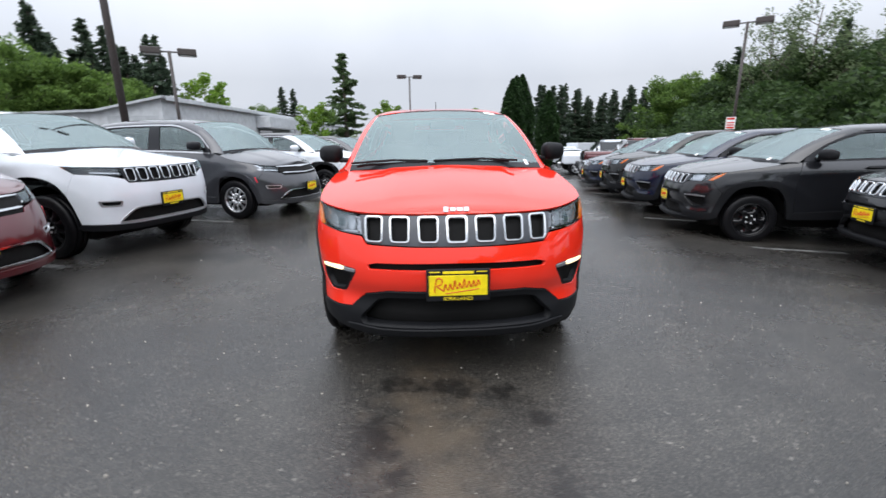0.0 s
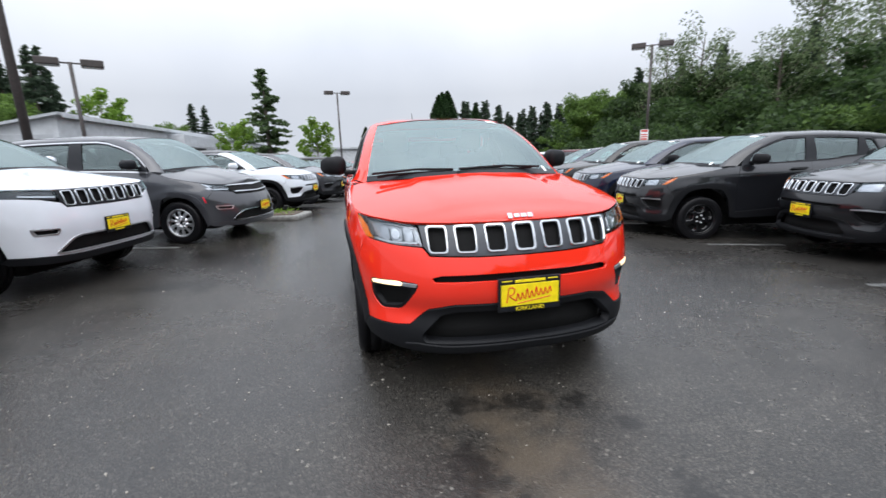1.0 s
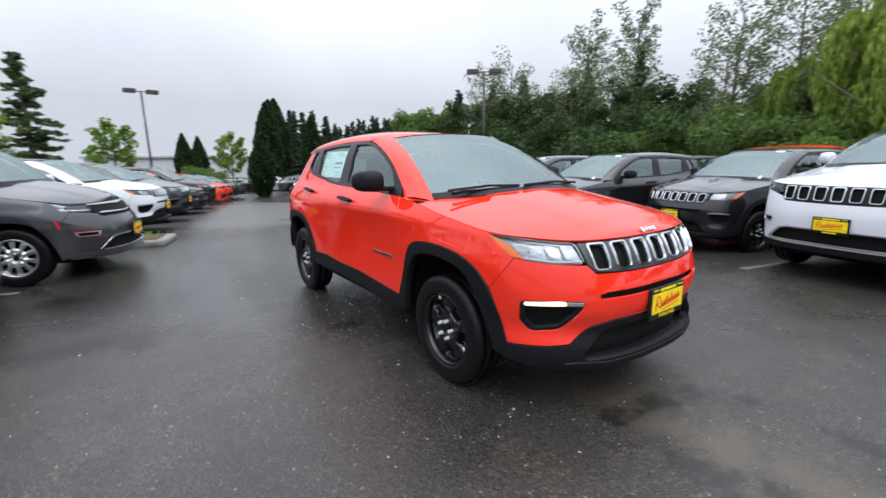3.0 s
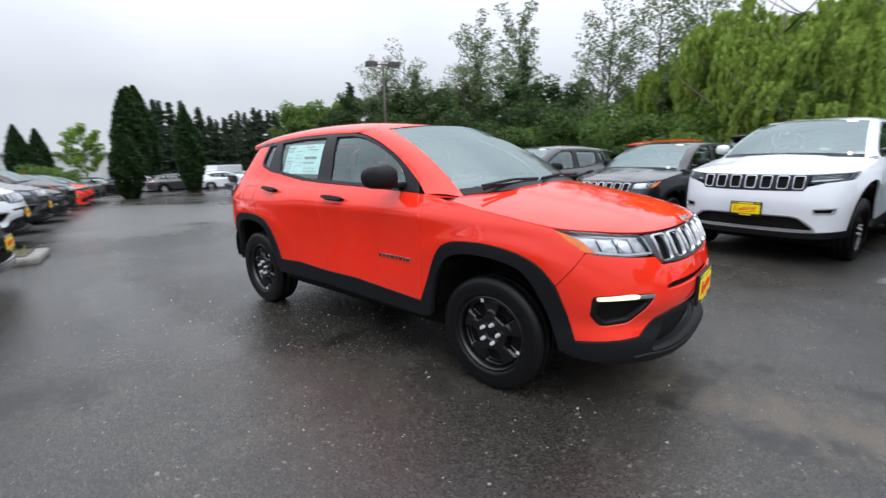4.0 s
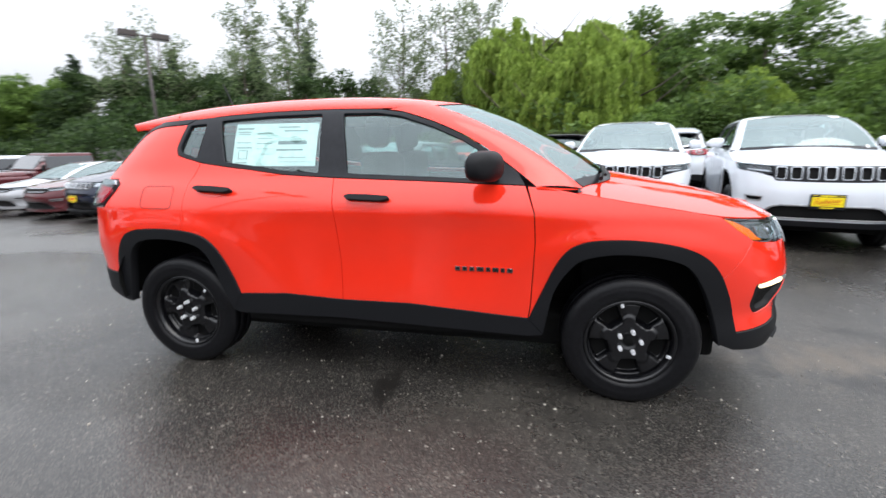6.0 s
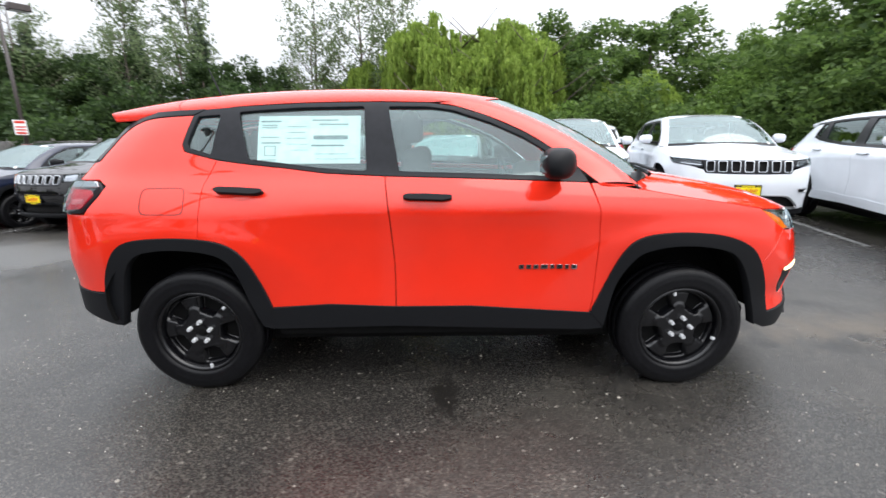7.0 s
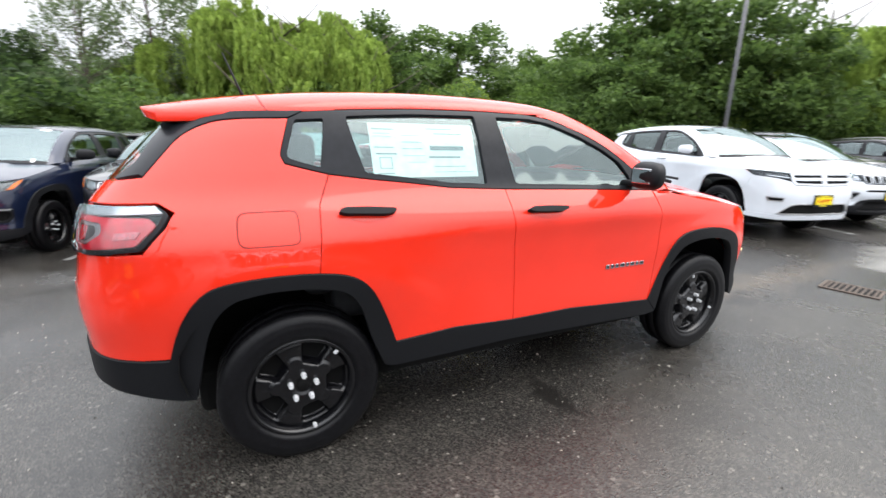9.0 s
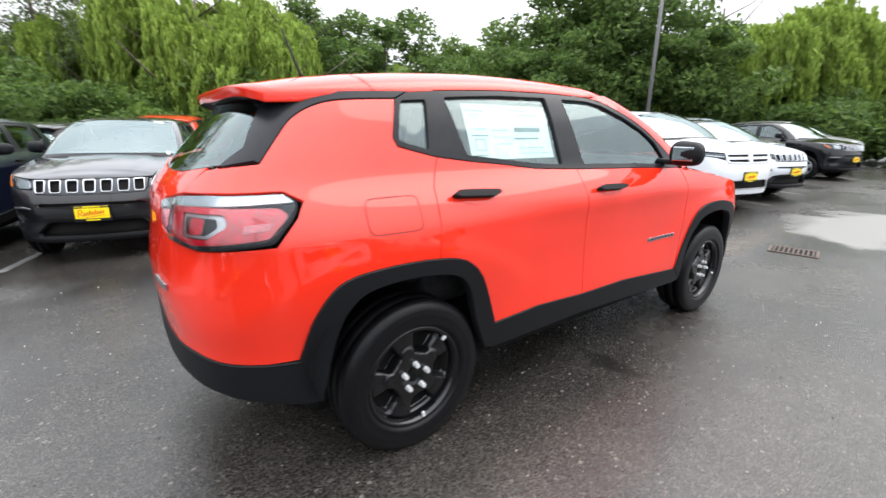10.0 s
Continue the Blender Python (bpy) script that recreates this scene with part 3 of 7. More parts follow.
# ---- wheels ----
def wheel(radius, wide, rim, style, material, parent, at, out, turn=0.0, fine=False):
    """A road wheel whose outer face looks towards out (-1 or 1 along x)."""
    root = new("wheel")
    root.parent = parent
    root.location = at
    root.rotation_euler = (turn, 0, 0)
    h = wide / 2
    deep = radius - rim
    side = [(0.82, rim), (0.93, rim + 0.008), (0.985, rim + 0.018), (0.975, rim + 0.024), (1.0, rim + deep * 0.42), (1.0, rim + deep * 0.58), (0.985, rim + deep * 0.62), (0.985, rim + deep * 0.66), (0.96, rim + deep * 0.76), (0.90, radius - 0.016), (0.8, radius - 0.005), (0.72, radius)]
    tyre = [(-h * w, r) for w, r in side] + [
            (-h * 0.36, radius), (-h * 0.34, radius - 0.007), (-h * 0.28, radius - 0.007), (-h * 0.26, radius), (h * 0.26, radius), (h * 0.28, radius - 0.007), (h * 0.34, radius - 0.007), (h * 0.36, radius),
            ] + [(h * w, r) for w, r in side[::-1]]
    v, f = lathe(tyre, 56 if fine else 30)
    add_mesh("tyre", v, [q[::-1] for q in f], M["rubber"], root, smooth=True)
    barrel = [(out * h * 0.84, rim + 0.002), (out * h * 0.9, rim - 0.006), (out * h * 0.84, rim - 0.016), (out * h * 0.55, rim - 0.024), (-out * h * 0.8, rim - 0.03), (-out * h * 0.82, 0.02)]
    v, f = lathe(barrel, 48 if fine else 30)
    add_mesh("rim", v, f if out > 0 else [q[::-1] for q in f], material, root, smooth=True)
    n_r, n_a = (30, 160) if fine else (14, 80)
    spokes, slot, dish, pressed = style
    face = h * 0.66
    rs = np.linspace(0.025, rim - 0.012, n_r)
    ang = np.linspace(0, 2 * math.pi, n_a, endpoint=False)
    verts, faces = [], []
    for r in rs:
        q = r / rim
        for a in ang:
            k = 0.5 + 0.5 * math.cos(a * spokes)
            if pressed:
                # a star-shaped boss, five broad spokes and deep pressed pockets between them
                pocket = float(ease(0.62, 0.44, k) * ease(0.44, 0.54, q) * ease(0.90, 0.80, q))
                boss = float(ease(0.50 + 0.16 * k, 0.40 + 0.16 * k, q))
                lift = 0.008 + 0.014 * boss - 0.042 * pocket - 0.022 * float(ease(0.86, 0.93, q)) - 0.010 * float(ease(0.2, 0.16, q)) + 0.006 * k * float(ease(0.5, 0.7, q))
            else:
                lift = dish * math.sin(math.pi * min(1, q * 1.05)) * (0.35 + 0.65 * k) - 0.02 * (q > 0.93) + 0.012 * (0.30 < q < 0.44) - 0.01 * (q < 0.22)
            verts.append((out * (face + lift - 0.02), r * math.cos(a), r * math.sin(a)))
    for i in range(n_r - 1):
        for j in range(n_a):
            qm, am = (rs[i] + rs[i + 1]) / 2 / rim, (ang[j] + math.pi / n_a)
            k = 0.5 + 0.5 * math.cos(am * spokes)
            if not pressed and 0.52 < qm < 0.90 and k < slot * (1 - 0.5 * abs(qm - 0.72) / 0.2):
                continue
            a, b = i * n_a + j, i * n_a + (j + 1) % n_a
            faces.append((a, b, b + n_a, a + n_a) if out > 0 else (a, a + n_a, b + n_a, b))
    add_mesh("spoke_disc", verts, faces, material, root, smooth=True)
    if fine:
        for a in (0.75, 2.9):
            part("balance_weight", block(0.012, 0.016, 0.034, (out * h * 0.80, 0, rim - 0.020), 0.004, segments=2), M["nut"], root).rotation_euler = (a, 0, 0)
    v, f = lathe([(out * (face - 0.05), 0.01), (out * (face - 0.05), rim - 0.03)], 32)
    add_mesh("brake_drum", v, f if out < 0 else [q[::-1] for q in f], M["under"], root)
    v, f = lathe([(out * (face - 0.004), 0.002), (out * (face - 0.002), 0.026), (out * (face - 0.02), 0.03)], 20)
    add_mesh("hub_cap", v, f if out < 0 else [q[::-1] for q in f], M["under"], root, smooth=True)
    for k in range(5):
        a = 2 * math.pi * k / 5 + 0.3
        bm = bmesh.new()
        bmesh.ops.create_cone(bm, cap_ends=True, segments=6, radius1=0.0125, radius2=0.010, depth=0.028)
        bmesh.ops.rotate(bm, matrix=Matrix.Rotation(math.pi / 2 * out, 3, "Y"), verts=bm.verts)
        bmesh.ops.translate(bm, vec=(out * (face + 0.018), 0.057 * math.cos(a), 0.057 * math.sin(a)), verts=bm.verts)
        part("lug_nut", bm, M["nut"], root)
    return root


STEEL, FIVE, TEN, SEVEN = (5, 0.30, 0.030, True), (5, 0.62, 0.02, False), (10, 0.5, 0.018, False), (10, 0.62, 0.022, False)


def show_plate(car, parent, at, tilt=0.0, rear=False, big=False):
    """A yellow dealer card in a black frame, with plain bars for its writing."""
    x, y, z = car.place(at)
    root = new("plate_holder")
    root.parent = parent
    root.matrix_basis = pose(x, y, z, tilt, 0, 180 if rear else 0) @ Matrix.Scale(1.08, 4)
    part("frame", block(0.315, 0.018, 0.165, bevel=0.006), M["gloss"], root, "black plastic plate frame")
    part("card", block(0.288, 0.006, 0.104, (0, -0.0095, 0.0), 0.002), M["yellow"], root, "yellow card")
    stroke = [(-0.118, -0.034), (-0.106, 0.034), (-0.080, 0.030), (-0.086, 0.006), (-0.104, -0.002), (-0.072, -0.026)]
    x0 = -0.070
    for k in range(8):
        stroke += [(x0, -0.020 + 0.003 * k), (x0 + 0.007, 0.008 + 0.003 * k + (0.014 if k in (2, 4) else 0)), (x0 + 0.015, -0.018 + 0.003 * k)]
        x0 += 0.023
    path = curve_through(stroke, 5)
    part("script", rod([(a, -0.0128, b) for a, b in path], 0.0032, 5), M["redink"], root, "red flowing script mark")
    part("underline", block(0.17, 0.003, 0.005, (0, 0, 0), 0.0015, Matrix.Rotation(radians(-8), 3, "Y"), 1), M["redink"], root).location = (0.02, -0.0125, -0.030)
    part("name_bar", block(0.15, 0.003, 0.013, (0, -0.0095, 0.066), 0.001, segments=1), M["yellow"], root)
    if big:
        txt = bpy.data.curves.new("town_name", "FONT")
        txt.body, txt.size, txt.extrude, txt.align_x = "KIRKLAND", 0.026, 0.0008, "CENTER"
        bold = new("town_name", txt)
        bold.data.materials.append(M["yellow"])
        bold.parent = root
        bold.matrix_basis = pose(0.0, -0.0100, -0.0765, 90, 0, 0)
        bold.scale = (1.15, 1, 1)
    else:
        part("name_bar", block(0.12, 0.003, 0.013, (0, -0.0095, -0.067), 0.001, segments=1), M["yellow"], root)
    for sx in (-0.115, 0.115):
        part("motif_bar", block(0.05, 0.003, 0.005, (sx, -0.0095, 0.069), 0.001, segments=1), M["yellow"], root)
    return root


BELT = [("y", 0.553, 1.14), ("y", 1.096, 1.160), ("y", 1.604, 1.175), ("y", 1.909, 1.190), ("y", 2.124, 1.217), ("y", 2.28, 1.233), ("y", 2.47, 1.258), ("y", 2.642, 1.302)]
RAIL = [("y", 0.60, 1.21), ("y", 0.757, 1.322), ("y", 0.881, 1.394), ("y", 1.051, 1.468), ("y", 1.231, 1.526), ("y", 1.378, 1.547), ("y", 1.66, 1.552), ("y", 2.02, 1.547),
        ("y", 2.29, 1.533), ("y", 2.546, 1.514)]
ARCH_F = [("y", 0.515, 0.448), ("y", 0.452, 0.599), ("y", 0.373, 0.775), ("y", 0.285, 0.857), ("y", 0.127, 0.884), ("y", -0.077, 0.876), ("y", -0.240, 0.838), ("y", -0.350, 0.764), ("y", -0.435, 0.614), ("y", -0.50, 0.412)]
ARCH_FI = [("y", 0.440, 0.367), ("y", 0.395, 0.599), ("y", 0.316, 0.735), ("y", 0.240, 0.790), ("y", 0.082, 0.817), ("y", -0.118, 0.800), ("y", -0.250, 0.738), ("y", -0.360, 0.547), ("y", -0.425, 0.345)]
ARCH_R = [("y", 2.215, 0.491), ("y", 2.26, 0.62), ("y", 2.326, 0.759), ("y", 2.412, 0.836), ("y", 2.55, 0.868), ("y", 2.747, 0.873), ("y", 2.92, 0.853), ("y", 3.005, 0.800), ("y", 3.075, 0.687), ("y", 3.115, 0.563)]
ARCH_RI = [("y", 2.271, 0.385), ("y", 2.328, 0.527), ("y", 2.385, 0.700), ("y", 2.462, 0.782), ("y", 2.625, 0.813), ("y", 2.79, 0.808), ("y", 2.90, 0.772), ("y", 2.975, 0.661), ("y", 3.045, 0.380)]
TOP_EDGE = [("x", 0.0, 0.962), ("x", 0.3, 0.964), ("x", 0.55, 0.968), ("x", 0.70, 0.982), ("y", -0.36, 1.002), ("y", -0.15, 1.035), ("y", 0.1, 1.073), ("y", 0.3, 1.108)]


def arc(line, i, j, n=5):
    """The smooth line through marked flank places, from the i-th to the j-th."""
    q = curve_through([(a, z) for _, a, z in line], n)
    lo, hi = sorted((i, j))
    out = [("y", float(a), float(z)) for a, z in q[lo * n:hi * n + 1]]
    return out if i <= j else out[::-1]


def bend(pairs, n=4):
    """A smooth line of flank places through a few (y, z) pairs."""
    return [("y", float(a), float(z)) for a, z in curve_through(pairs, n)]


D_OUT = [(2.546, 1.516), (2.83, 1.502), (2.955, 1.474), (3.045, 1.420), (3.105, 1.342), (3.158, 1.258)]
D_IN = [(2.61, 1.486), (2.82, 1.474), (2.925, 1.450), (3.012, 1.400), (3.080, 1.326), (3.144, 1.250)]


def slots():
    """The openings of the seven-slot grille, from the middle outwards."""
    return [(x - w / 2, x + w / 2) for x, w in ((0.0, 0.108), (0.153, 0.108), (0.306, 0.106), (0.446, 0.098))]


def build_suv(car, c):
    """All parts of one car. c names its colours and fittings."""
    paint, clad, low = M[c["paint"]], M[c.get("clad", "trim")], M[c.get("low", "trim")]
    trim, fine, hero = M[c.get("window_trim", "gloss")], car.fine, c.get("hero", False)
    y_, x_, t_ = "y", "x", "t"
    slim = c.get("slim", 0.0)
    lamp_out, lamp_low = [("y", -0.36, 0.998), ("y", -0.446, 0.934 + slim * 0.6), ("y", -0.528, 0.882 + slim)], [("x", 0.762, 0.872 + slim), ("x", 0.667, 0.857 + slim), ("x", 0.53, 0.857 + slim * 0.8)]
    sill = [("y", 0.519, 0.446), ("y", 1.164, 0.492), ("y", 1.559, 0.492)]
    sill_r = [("y", 1.559, 0.492), ("y", 1.909, 0.508), ("y", 2.215, 0.491)]
    for side in (-1, 1):
        # flanks
        car.skin("front_wing", [("y", 0.545, 1.138), ("y", 0.42, 1.128), ("y", 0.3, 1.106), ("y", 0.1, 1.071), ("y", -0.15, 1.033)] + lamp_out + [("y", -0.40, 0.70)] + arc(ARCH_F, 7, 0)
                 + [("y", 0.508, 0.532), ("y", 0.497, 0.857), ("y", 0.506, 1.006)], paint, side=side)
        car.skin("front_door", BELT[:3][::-1] + [("y", 0.506, 1.006), ("y", 0.497, 0.857), ("y", 0.508, 0.532)] + sill + [("y", 1.559, 0.717), ("y", 1.580, 0.985)], paint, side=side)
        car.skin("rear_door", BELT[2:7][::-1] + [("y", 1.582, 0.985), ("y", 1.559, 0.717)] + sill_r + arc(ARCH_R, 0, 4)[1:] + [("y", 2.535, 1.016), ("y", 2.524, 1.14)], paint, side=side)
        car.skin("rear_wing", [("y", 2.47, 1.258), ("y", 2.642, 1.302), ("y", 2.656, 1.336), *[(k, a, z - 0.002) for k, a, z in bend(D_IN)],
                               ("t", 0.50, 1.222), ("t", 0.44, 1.142), ("t", 0.627, 1.153), ("y", 3.10, 1.160), ("y", 3.045, 1.128), ("y", 3.075, 1.078), ("y", 3.155, 0.99)] + arc(ARCH_R, 9, 4)
                 + [("y", 2.535, 1.016), ("y", 2.524, 1.14)], paint, side=side)
        # windows
        panes = [[("y", 1.59, 1.527), ("y", 1.38, 1.525), ("y", 1.25, 1.506), ("y", 1.06, 1.444), ("y", 0.89, 1.370), ("y", 0.77, 1.298), ("y", 0.71, 1.22), ("y", 0.69, 1.168), ("y", 1.1, 1.184), ("y", 1.53, 1.198)],
                 [("y", 2.37, 1.500), ("y", 2.05, 1.522), ("y", 1.715, 1.528), ("y", 1.70, 1.200), ("y", 1.92, 1.214), ("y", 2.12, 1.240), ("y", 2.31, 1.262)],
                 [("y", 2.585, 1.478), ("y", 2.465, 1.487), ("y", 2.50, 1.285), ("y", 2.625, 1.322), ("y", 2.63, 1.345)]]
        car.skin("window_surround", BELT + [("y", 2.656, 1.336), ("y", 2.61, 1.482)] + RAIL[::-1], M["gloss"], off=0.002, side=side, holes=[(p, 0.015) for p in panes])
        for nm, p in zip(("front_window", "rear_window", "quarter_window"), panes):
            car.skin(nm, p, M[c.get({"quarter_window": "quarter", "rear_window": "rear_glass"}.get(nm, ""), "glass")], off=-0.012, thick=0.002, side=side, gap=-0.008, corner=0.01, step=0.12)
        car.skin("roof_strip", bend(D_OUT) + bend(D_IN)[::-1], M["gloss"], off=0.003, side=side, gap=0.001, step=0.025)
        if "window_trim" in c:
            car.skin("bright_strip", BELT + [(k, a, z - 0.014) for k, a, z in BELT[::-1]], trim, off=0.008, side=side, gap=0, step=0.1)
            car.skin("bright_strip", RAIL + [(k, a, z - 0.014) for k, a, z in RAIL[::-1]], trim, off=0.008, side=side, gap=0, step=0.1)
        # wheel arches and sills
        if not c.get("open_arch"):
            car.skin("arch_front", arc(ARCH_F, 0, 9) + arc(ARCH_FI, 8, 0), clad, off=0.012, thick=0.05, side=side, gap=0)
            car.skin("arch_rear", arc(ARCH_R, 0, 9) + arc(ARCH_RI, 8, 0), clad, off=0.012, thick=0.05, side=side, gap=0)
        car.skin("sill", [("y", 0.519, 0.448), ("y", 1.164, 0.494), ("y", 1.559, 0.494), ("y", 1.909, 0.510), ("y", 2.215, 0.491), ("y", 2.271, 0.385), ("y", 2.22, 0.372), ("y", 1.559, 0.385), ("y", 0.52, 0.350), ("y", 0.44, 0.36)],
                 low, off=0.010, thick=0.05, side=side, gap=0, corner=0.01)
        if hero:
            for a, b, z0, z1 in ((1.254, 1.514, 1.063, 1.068), (2.203, 2.460, 1.094, 1.102)):
                cup = [("y", (a + b) / 2 + 0.085 * math.cos(q), (z0 + z1) / 2 + 0.036 * math.sin(q)) for q in np.linspace(0, 2 * math.pi, 16, endpoint=False)]
                car.skin("handle_cup", cup, paint, off=0.003, thick=0.004, side=side, gap=0, step=0.02)
        for a, b, z0, z1 in ((1.254, 1.514, 1.063, 1.068), (2.203, 2.460, 1.094, 1.102)):
            bar = car.skin("door_handle", [("y", a + 0.008, z0 + 0.010), ("y", (a + b) / 2, (z0 + z1) / 2 + 0.0135), ("y", b - 0.03, z1 + 0.012), ("y", b - 0.006, z1 + 0.004), ("y", b - 0.006, z1 - 0.004), ("y", b - 0.03, z1 - 0.011), ("y", (a + b) / 2, (z0 + z1) / 2 - 0.012), ("y", a + 0.05, z0 - 0.012), ("y", a + 0.008, z0 - 0.004)],
                           M[c.get("handle", "trim")], off=0.038, thick=0.036, side=side, gap=0, corner=0.012, step=0.03, label="black plastic pull handle" if "handle" not in c else "")
        # lamps at the nose
        lamp = lamp_out[:2] + lamp_out[2:] + lamp_low + [("x", 0.545, 0.958), ("x", 0.68, 0.972)]
        lamp_root = car.skin("headlamp", lamp, M["lens"], off=0.004, thick=0.01, side=side, gap=0.004, corner=0.02, step=0.03)
        car.skin("reflector_bowl", lamp, M[c.get("bowl", "bowl_dark" if not hero else "bowl")], off=-0.034, thick=0.03, side=side, gap=0.002, step=0.05, parent=lamp_root)
        top, foot = 0.948, 0.874 + slim
        if hero:
            for a, b in ((0.565, 0.612), (0.618, 0.675), (0.681, 0.735)):
                car.skin("reflector_cell", [("x", a, top - 0.004), ("x", b, top + 0.006), ("x", b, foot + 0.004), ("x", a, foot)], M["bowl"], off=-0.018, thick=0.012, side=side, gap=0.002, corner=0.014, step=0.02, parent=lamp_root)
            car.skin("lamp_brow", [("y", -0.375, 0.990), ("x", 0.68, 0.968), ("x", 0.548, 0.954), ("x", 0.548, 0.950), ("x", 0.68, 0.963), ("y", -0.385, 0.984)], M["gloss"], off=0.0, thick=0.02, side=side, gap=0, step=0.03, parent=lamp_root)
            car.skin("lamp_sill", [("y", -0.50, 0.896), ("x", 0.765, 0.880), ("x", 0.667, 0.865), ("x", 0.545, 0.865), ("x", 0.545, 0.873), ("x", 0.667, 0.874), ("x", 0.765, 0.891), ("y", -0.50, 0.906)], M["chrome"], off=0.0, thick=0.03, side=side, gap=0, step=0.03, parent=lamp_root)
            car.skin("projector", [("x", 0.648 + 0.022 * math.cos(q), 0.912 + 0.026 * math.sin(q)) for q in np.linspace(0, 2 * math.pi, 16, endpoint=False)], M["chrome"], off=-0.010, thick=0.02, side=side, gap=0, step=0.02, parent=lamp_root)
        else:
            car.skin("bezel", [("x", 0.70, 0.962), ("x", 0.56, 0.950), ("x", 0.55, foot - 0.004), ("x", 0.70, foot - 0.004)], M["bowl" if not slim else "greytrim"], off=-0.014, thick=0.02, side=side, gap=0, corner=0.02, step=0.03, parent=lamp_root)
            if slim:
                car.skin("lamp_sill", [("x", 0.765, 0.890 + slim), ("x", 0.55, 0.868 + slim), ("x", 0.55, 0.878 + slim), ("x", 0.765, 0.900 + slim)], M["chrome"], off=-0.006, thick=0.02, side=side, gap=0, step=0.03, parent=lamp_root)
        if c.get("marker"):
            car.skin("side_marker", [("y", -0.405, 0.80), ("y", -0.43, 0.79), ("y", -0.455, 0.70), ("y", -0.44, 0.695)], M["redlens"], off=0.006, thick=0.01, side=side, gap=0, step=0.05, label="red side marker lamp")
        wedge = [("y", -0.372, 0.988), ("y", -0.420, 0.975), ("y", -0.500, 0.938 + slim * 0.6), ("x", 0.770, 0.900 + slim), ("x", 0.752, 0.880 + slim), ("y", -0.524, 0.884 + slim), ("y", -0.44, 0.937 + slim * 0.6)]
        if slim > 0.025:
            wedge = [("y", -0.376, 0.986), ("y", -0.405, 0.978), ("y", -0.452, 0.950), ("y", -0.444, 0.942 + slim * 0.5)]
        car.skin("turn_lamp", wedge, M[c.get("turn", "amber")], off=0.0015, thick=0.01, side=side, gap=0, step=0.03, parent=lamp_root)
        # tail lamps
        tl = [("t", 0.462, 1.132), ("t", 0.627, 1.145), ("y", 3.10, 1.152), ("y", 3.06, 1.124), ("y", 3.086, 1.078), ("y", 3.160, 0.999), ("t", 0.755, 0.983), ("t", 0.649, 0.972), ("t", 0.478, 0.986)]
        tail_root = car.skin("tail_lamp", tl, M["gloss"], off=0.0, thick=0.03, side=side, gap=0, corner=0.02, step=0.04)
        eye = [("t", 0.545, 1.088), ("t", 0.715, 1.092), ("t", 0.742, 1.055), ("t", 0.70, 1.012), ("t", 0.575, 1.006)]
        car.skin("red_lens", [("t", 0.475, 1.105), ("t", 0.63, 1.113), ("y", 3.12, 1.112), ("y", 3.095, 1.085), ("y", 3.17, 1.012), ("t", 0.74, 0.996), ("t", 0.645, 0.985), ("t", 0.488, 0.998)], M["redlens"], off=0.006, thick=0.012, side=side, gap=0.004, corner=0.015, step=0.04, holes=[(eye, 0.02)], parent=tail_root)
        car.skin("smoked_bowl", eye, M["bowl_dark"], off=-0.012, thick=0.01, side=side, gap=-0.006, step=0.03, parent=tail_root)
        car.skin("bowl_ring", eye, M["satin"], off=0.0, thick=0.014, side=side, gap=0.004, corner=0.02, step=0.03, holes=[([("t", 0.567, 1.076), ("t", 0.700, 1.079), ("t", 0.718, 1.052), ("t", 0.688, 1.024), ("t", 0.59, 1.019)], 0.015)], parent=tail_root)
        car.skin("red_core", [("t", 0.605, 1.074), ("t", 0.66, 1.076), ("t", 0.672, 1.026), ("t", 0.618, 1.022)], M["redlens"], off=0.004, thick=0.016, side=side, gap=0.0, corner=0.015, step=0.03, parent=tail_root)
        car.skin("pale_reflector", [("y", 3.150, 1.064), ("y", 3.168, 1.040), ("t", 0.775, 1.034), ("t", 0.768, 1.058)], M["redpale"], off=0.010, thick=0.006, side=side, gap=0.0, corner=0.006, step=0.03, parent=tail_root)
        car.skin("white_band", [("t", 0.466, 1.130), ("t", 0.627, 1.143), ("y", 3.10, 1.149), ("y", 3.075, 1.122), ("t", 0.63, 1.108), ("t", 0.474, 1.100)], M["lamp_white"], off=0.010, thick=0.01, side=side, gap=0.002, step=0.04, parent=tail_root)
        car.skin("outer_lens", tl, M["lens"], off=0.018, thick=0.012, side=side, gap=0.008, corner=0.02, step=0.04, parent=tail_root)
        car.skin("tailgate_lamp", [("t", 0.27, 1.10), ("t", 0.452, 1.130), ("t", 0.468, 0.992), ("t", 0.33, 1.015)], M["smoke_red"], off=0.004, thick=0.02, side=side, gap=0.002, corner=0.02, step=0.05, parent=tail_root)
        car.skin("gate_band", [("t", 0.285, 1.094), ("t", 0.448, 1.122), ("t", 0.452, 1.095), ("t", 0.30, 1.070)], M["lamp_white"], off=0.008, thick=0.006, side=side, gap=0.0, step=0.05, parent=tail_root)
        car.skin("gate_core", [("t", 0.335, 1.065), ("t", 0.42, 1.080), ("t", 0.43, 1.015), ("t", 0.355, 1.025)], M["redpale"], off=0.008, thick=0.006, side=side, gap=0.0, corner=0.012, step=0.05, parent=tail_root)
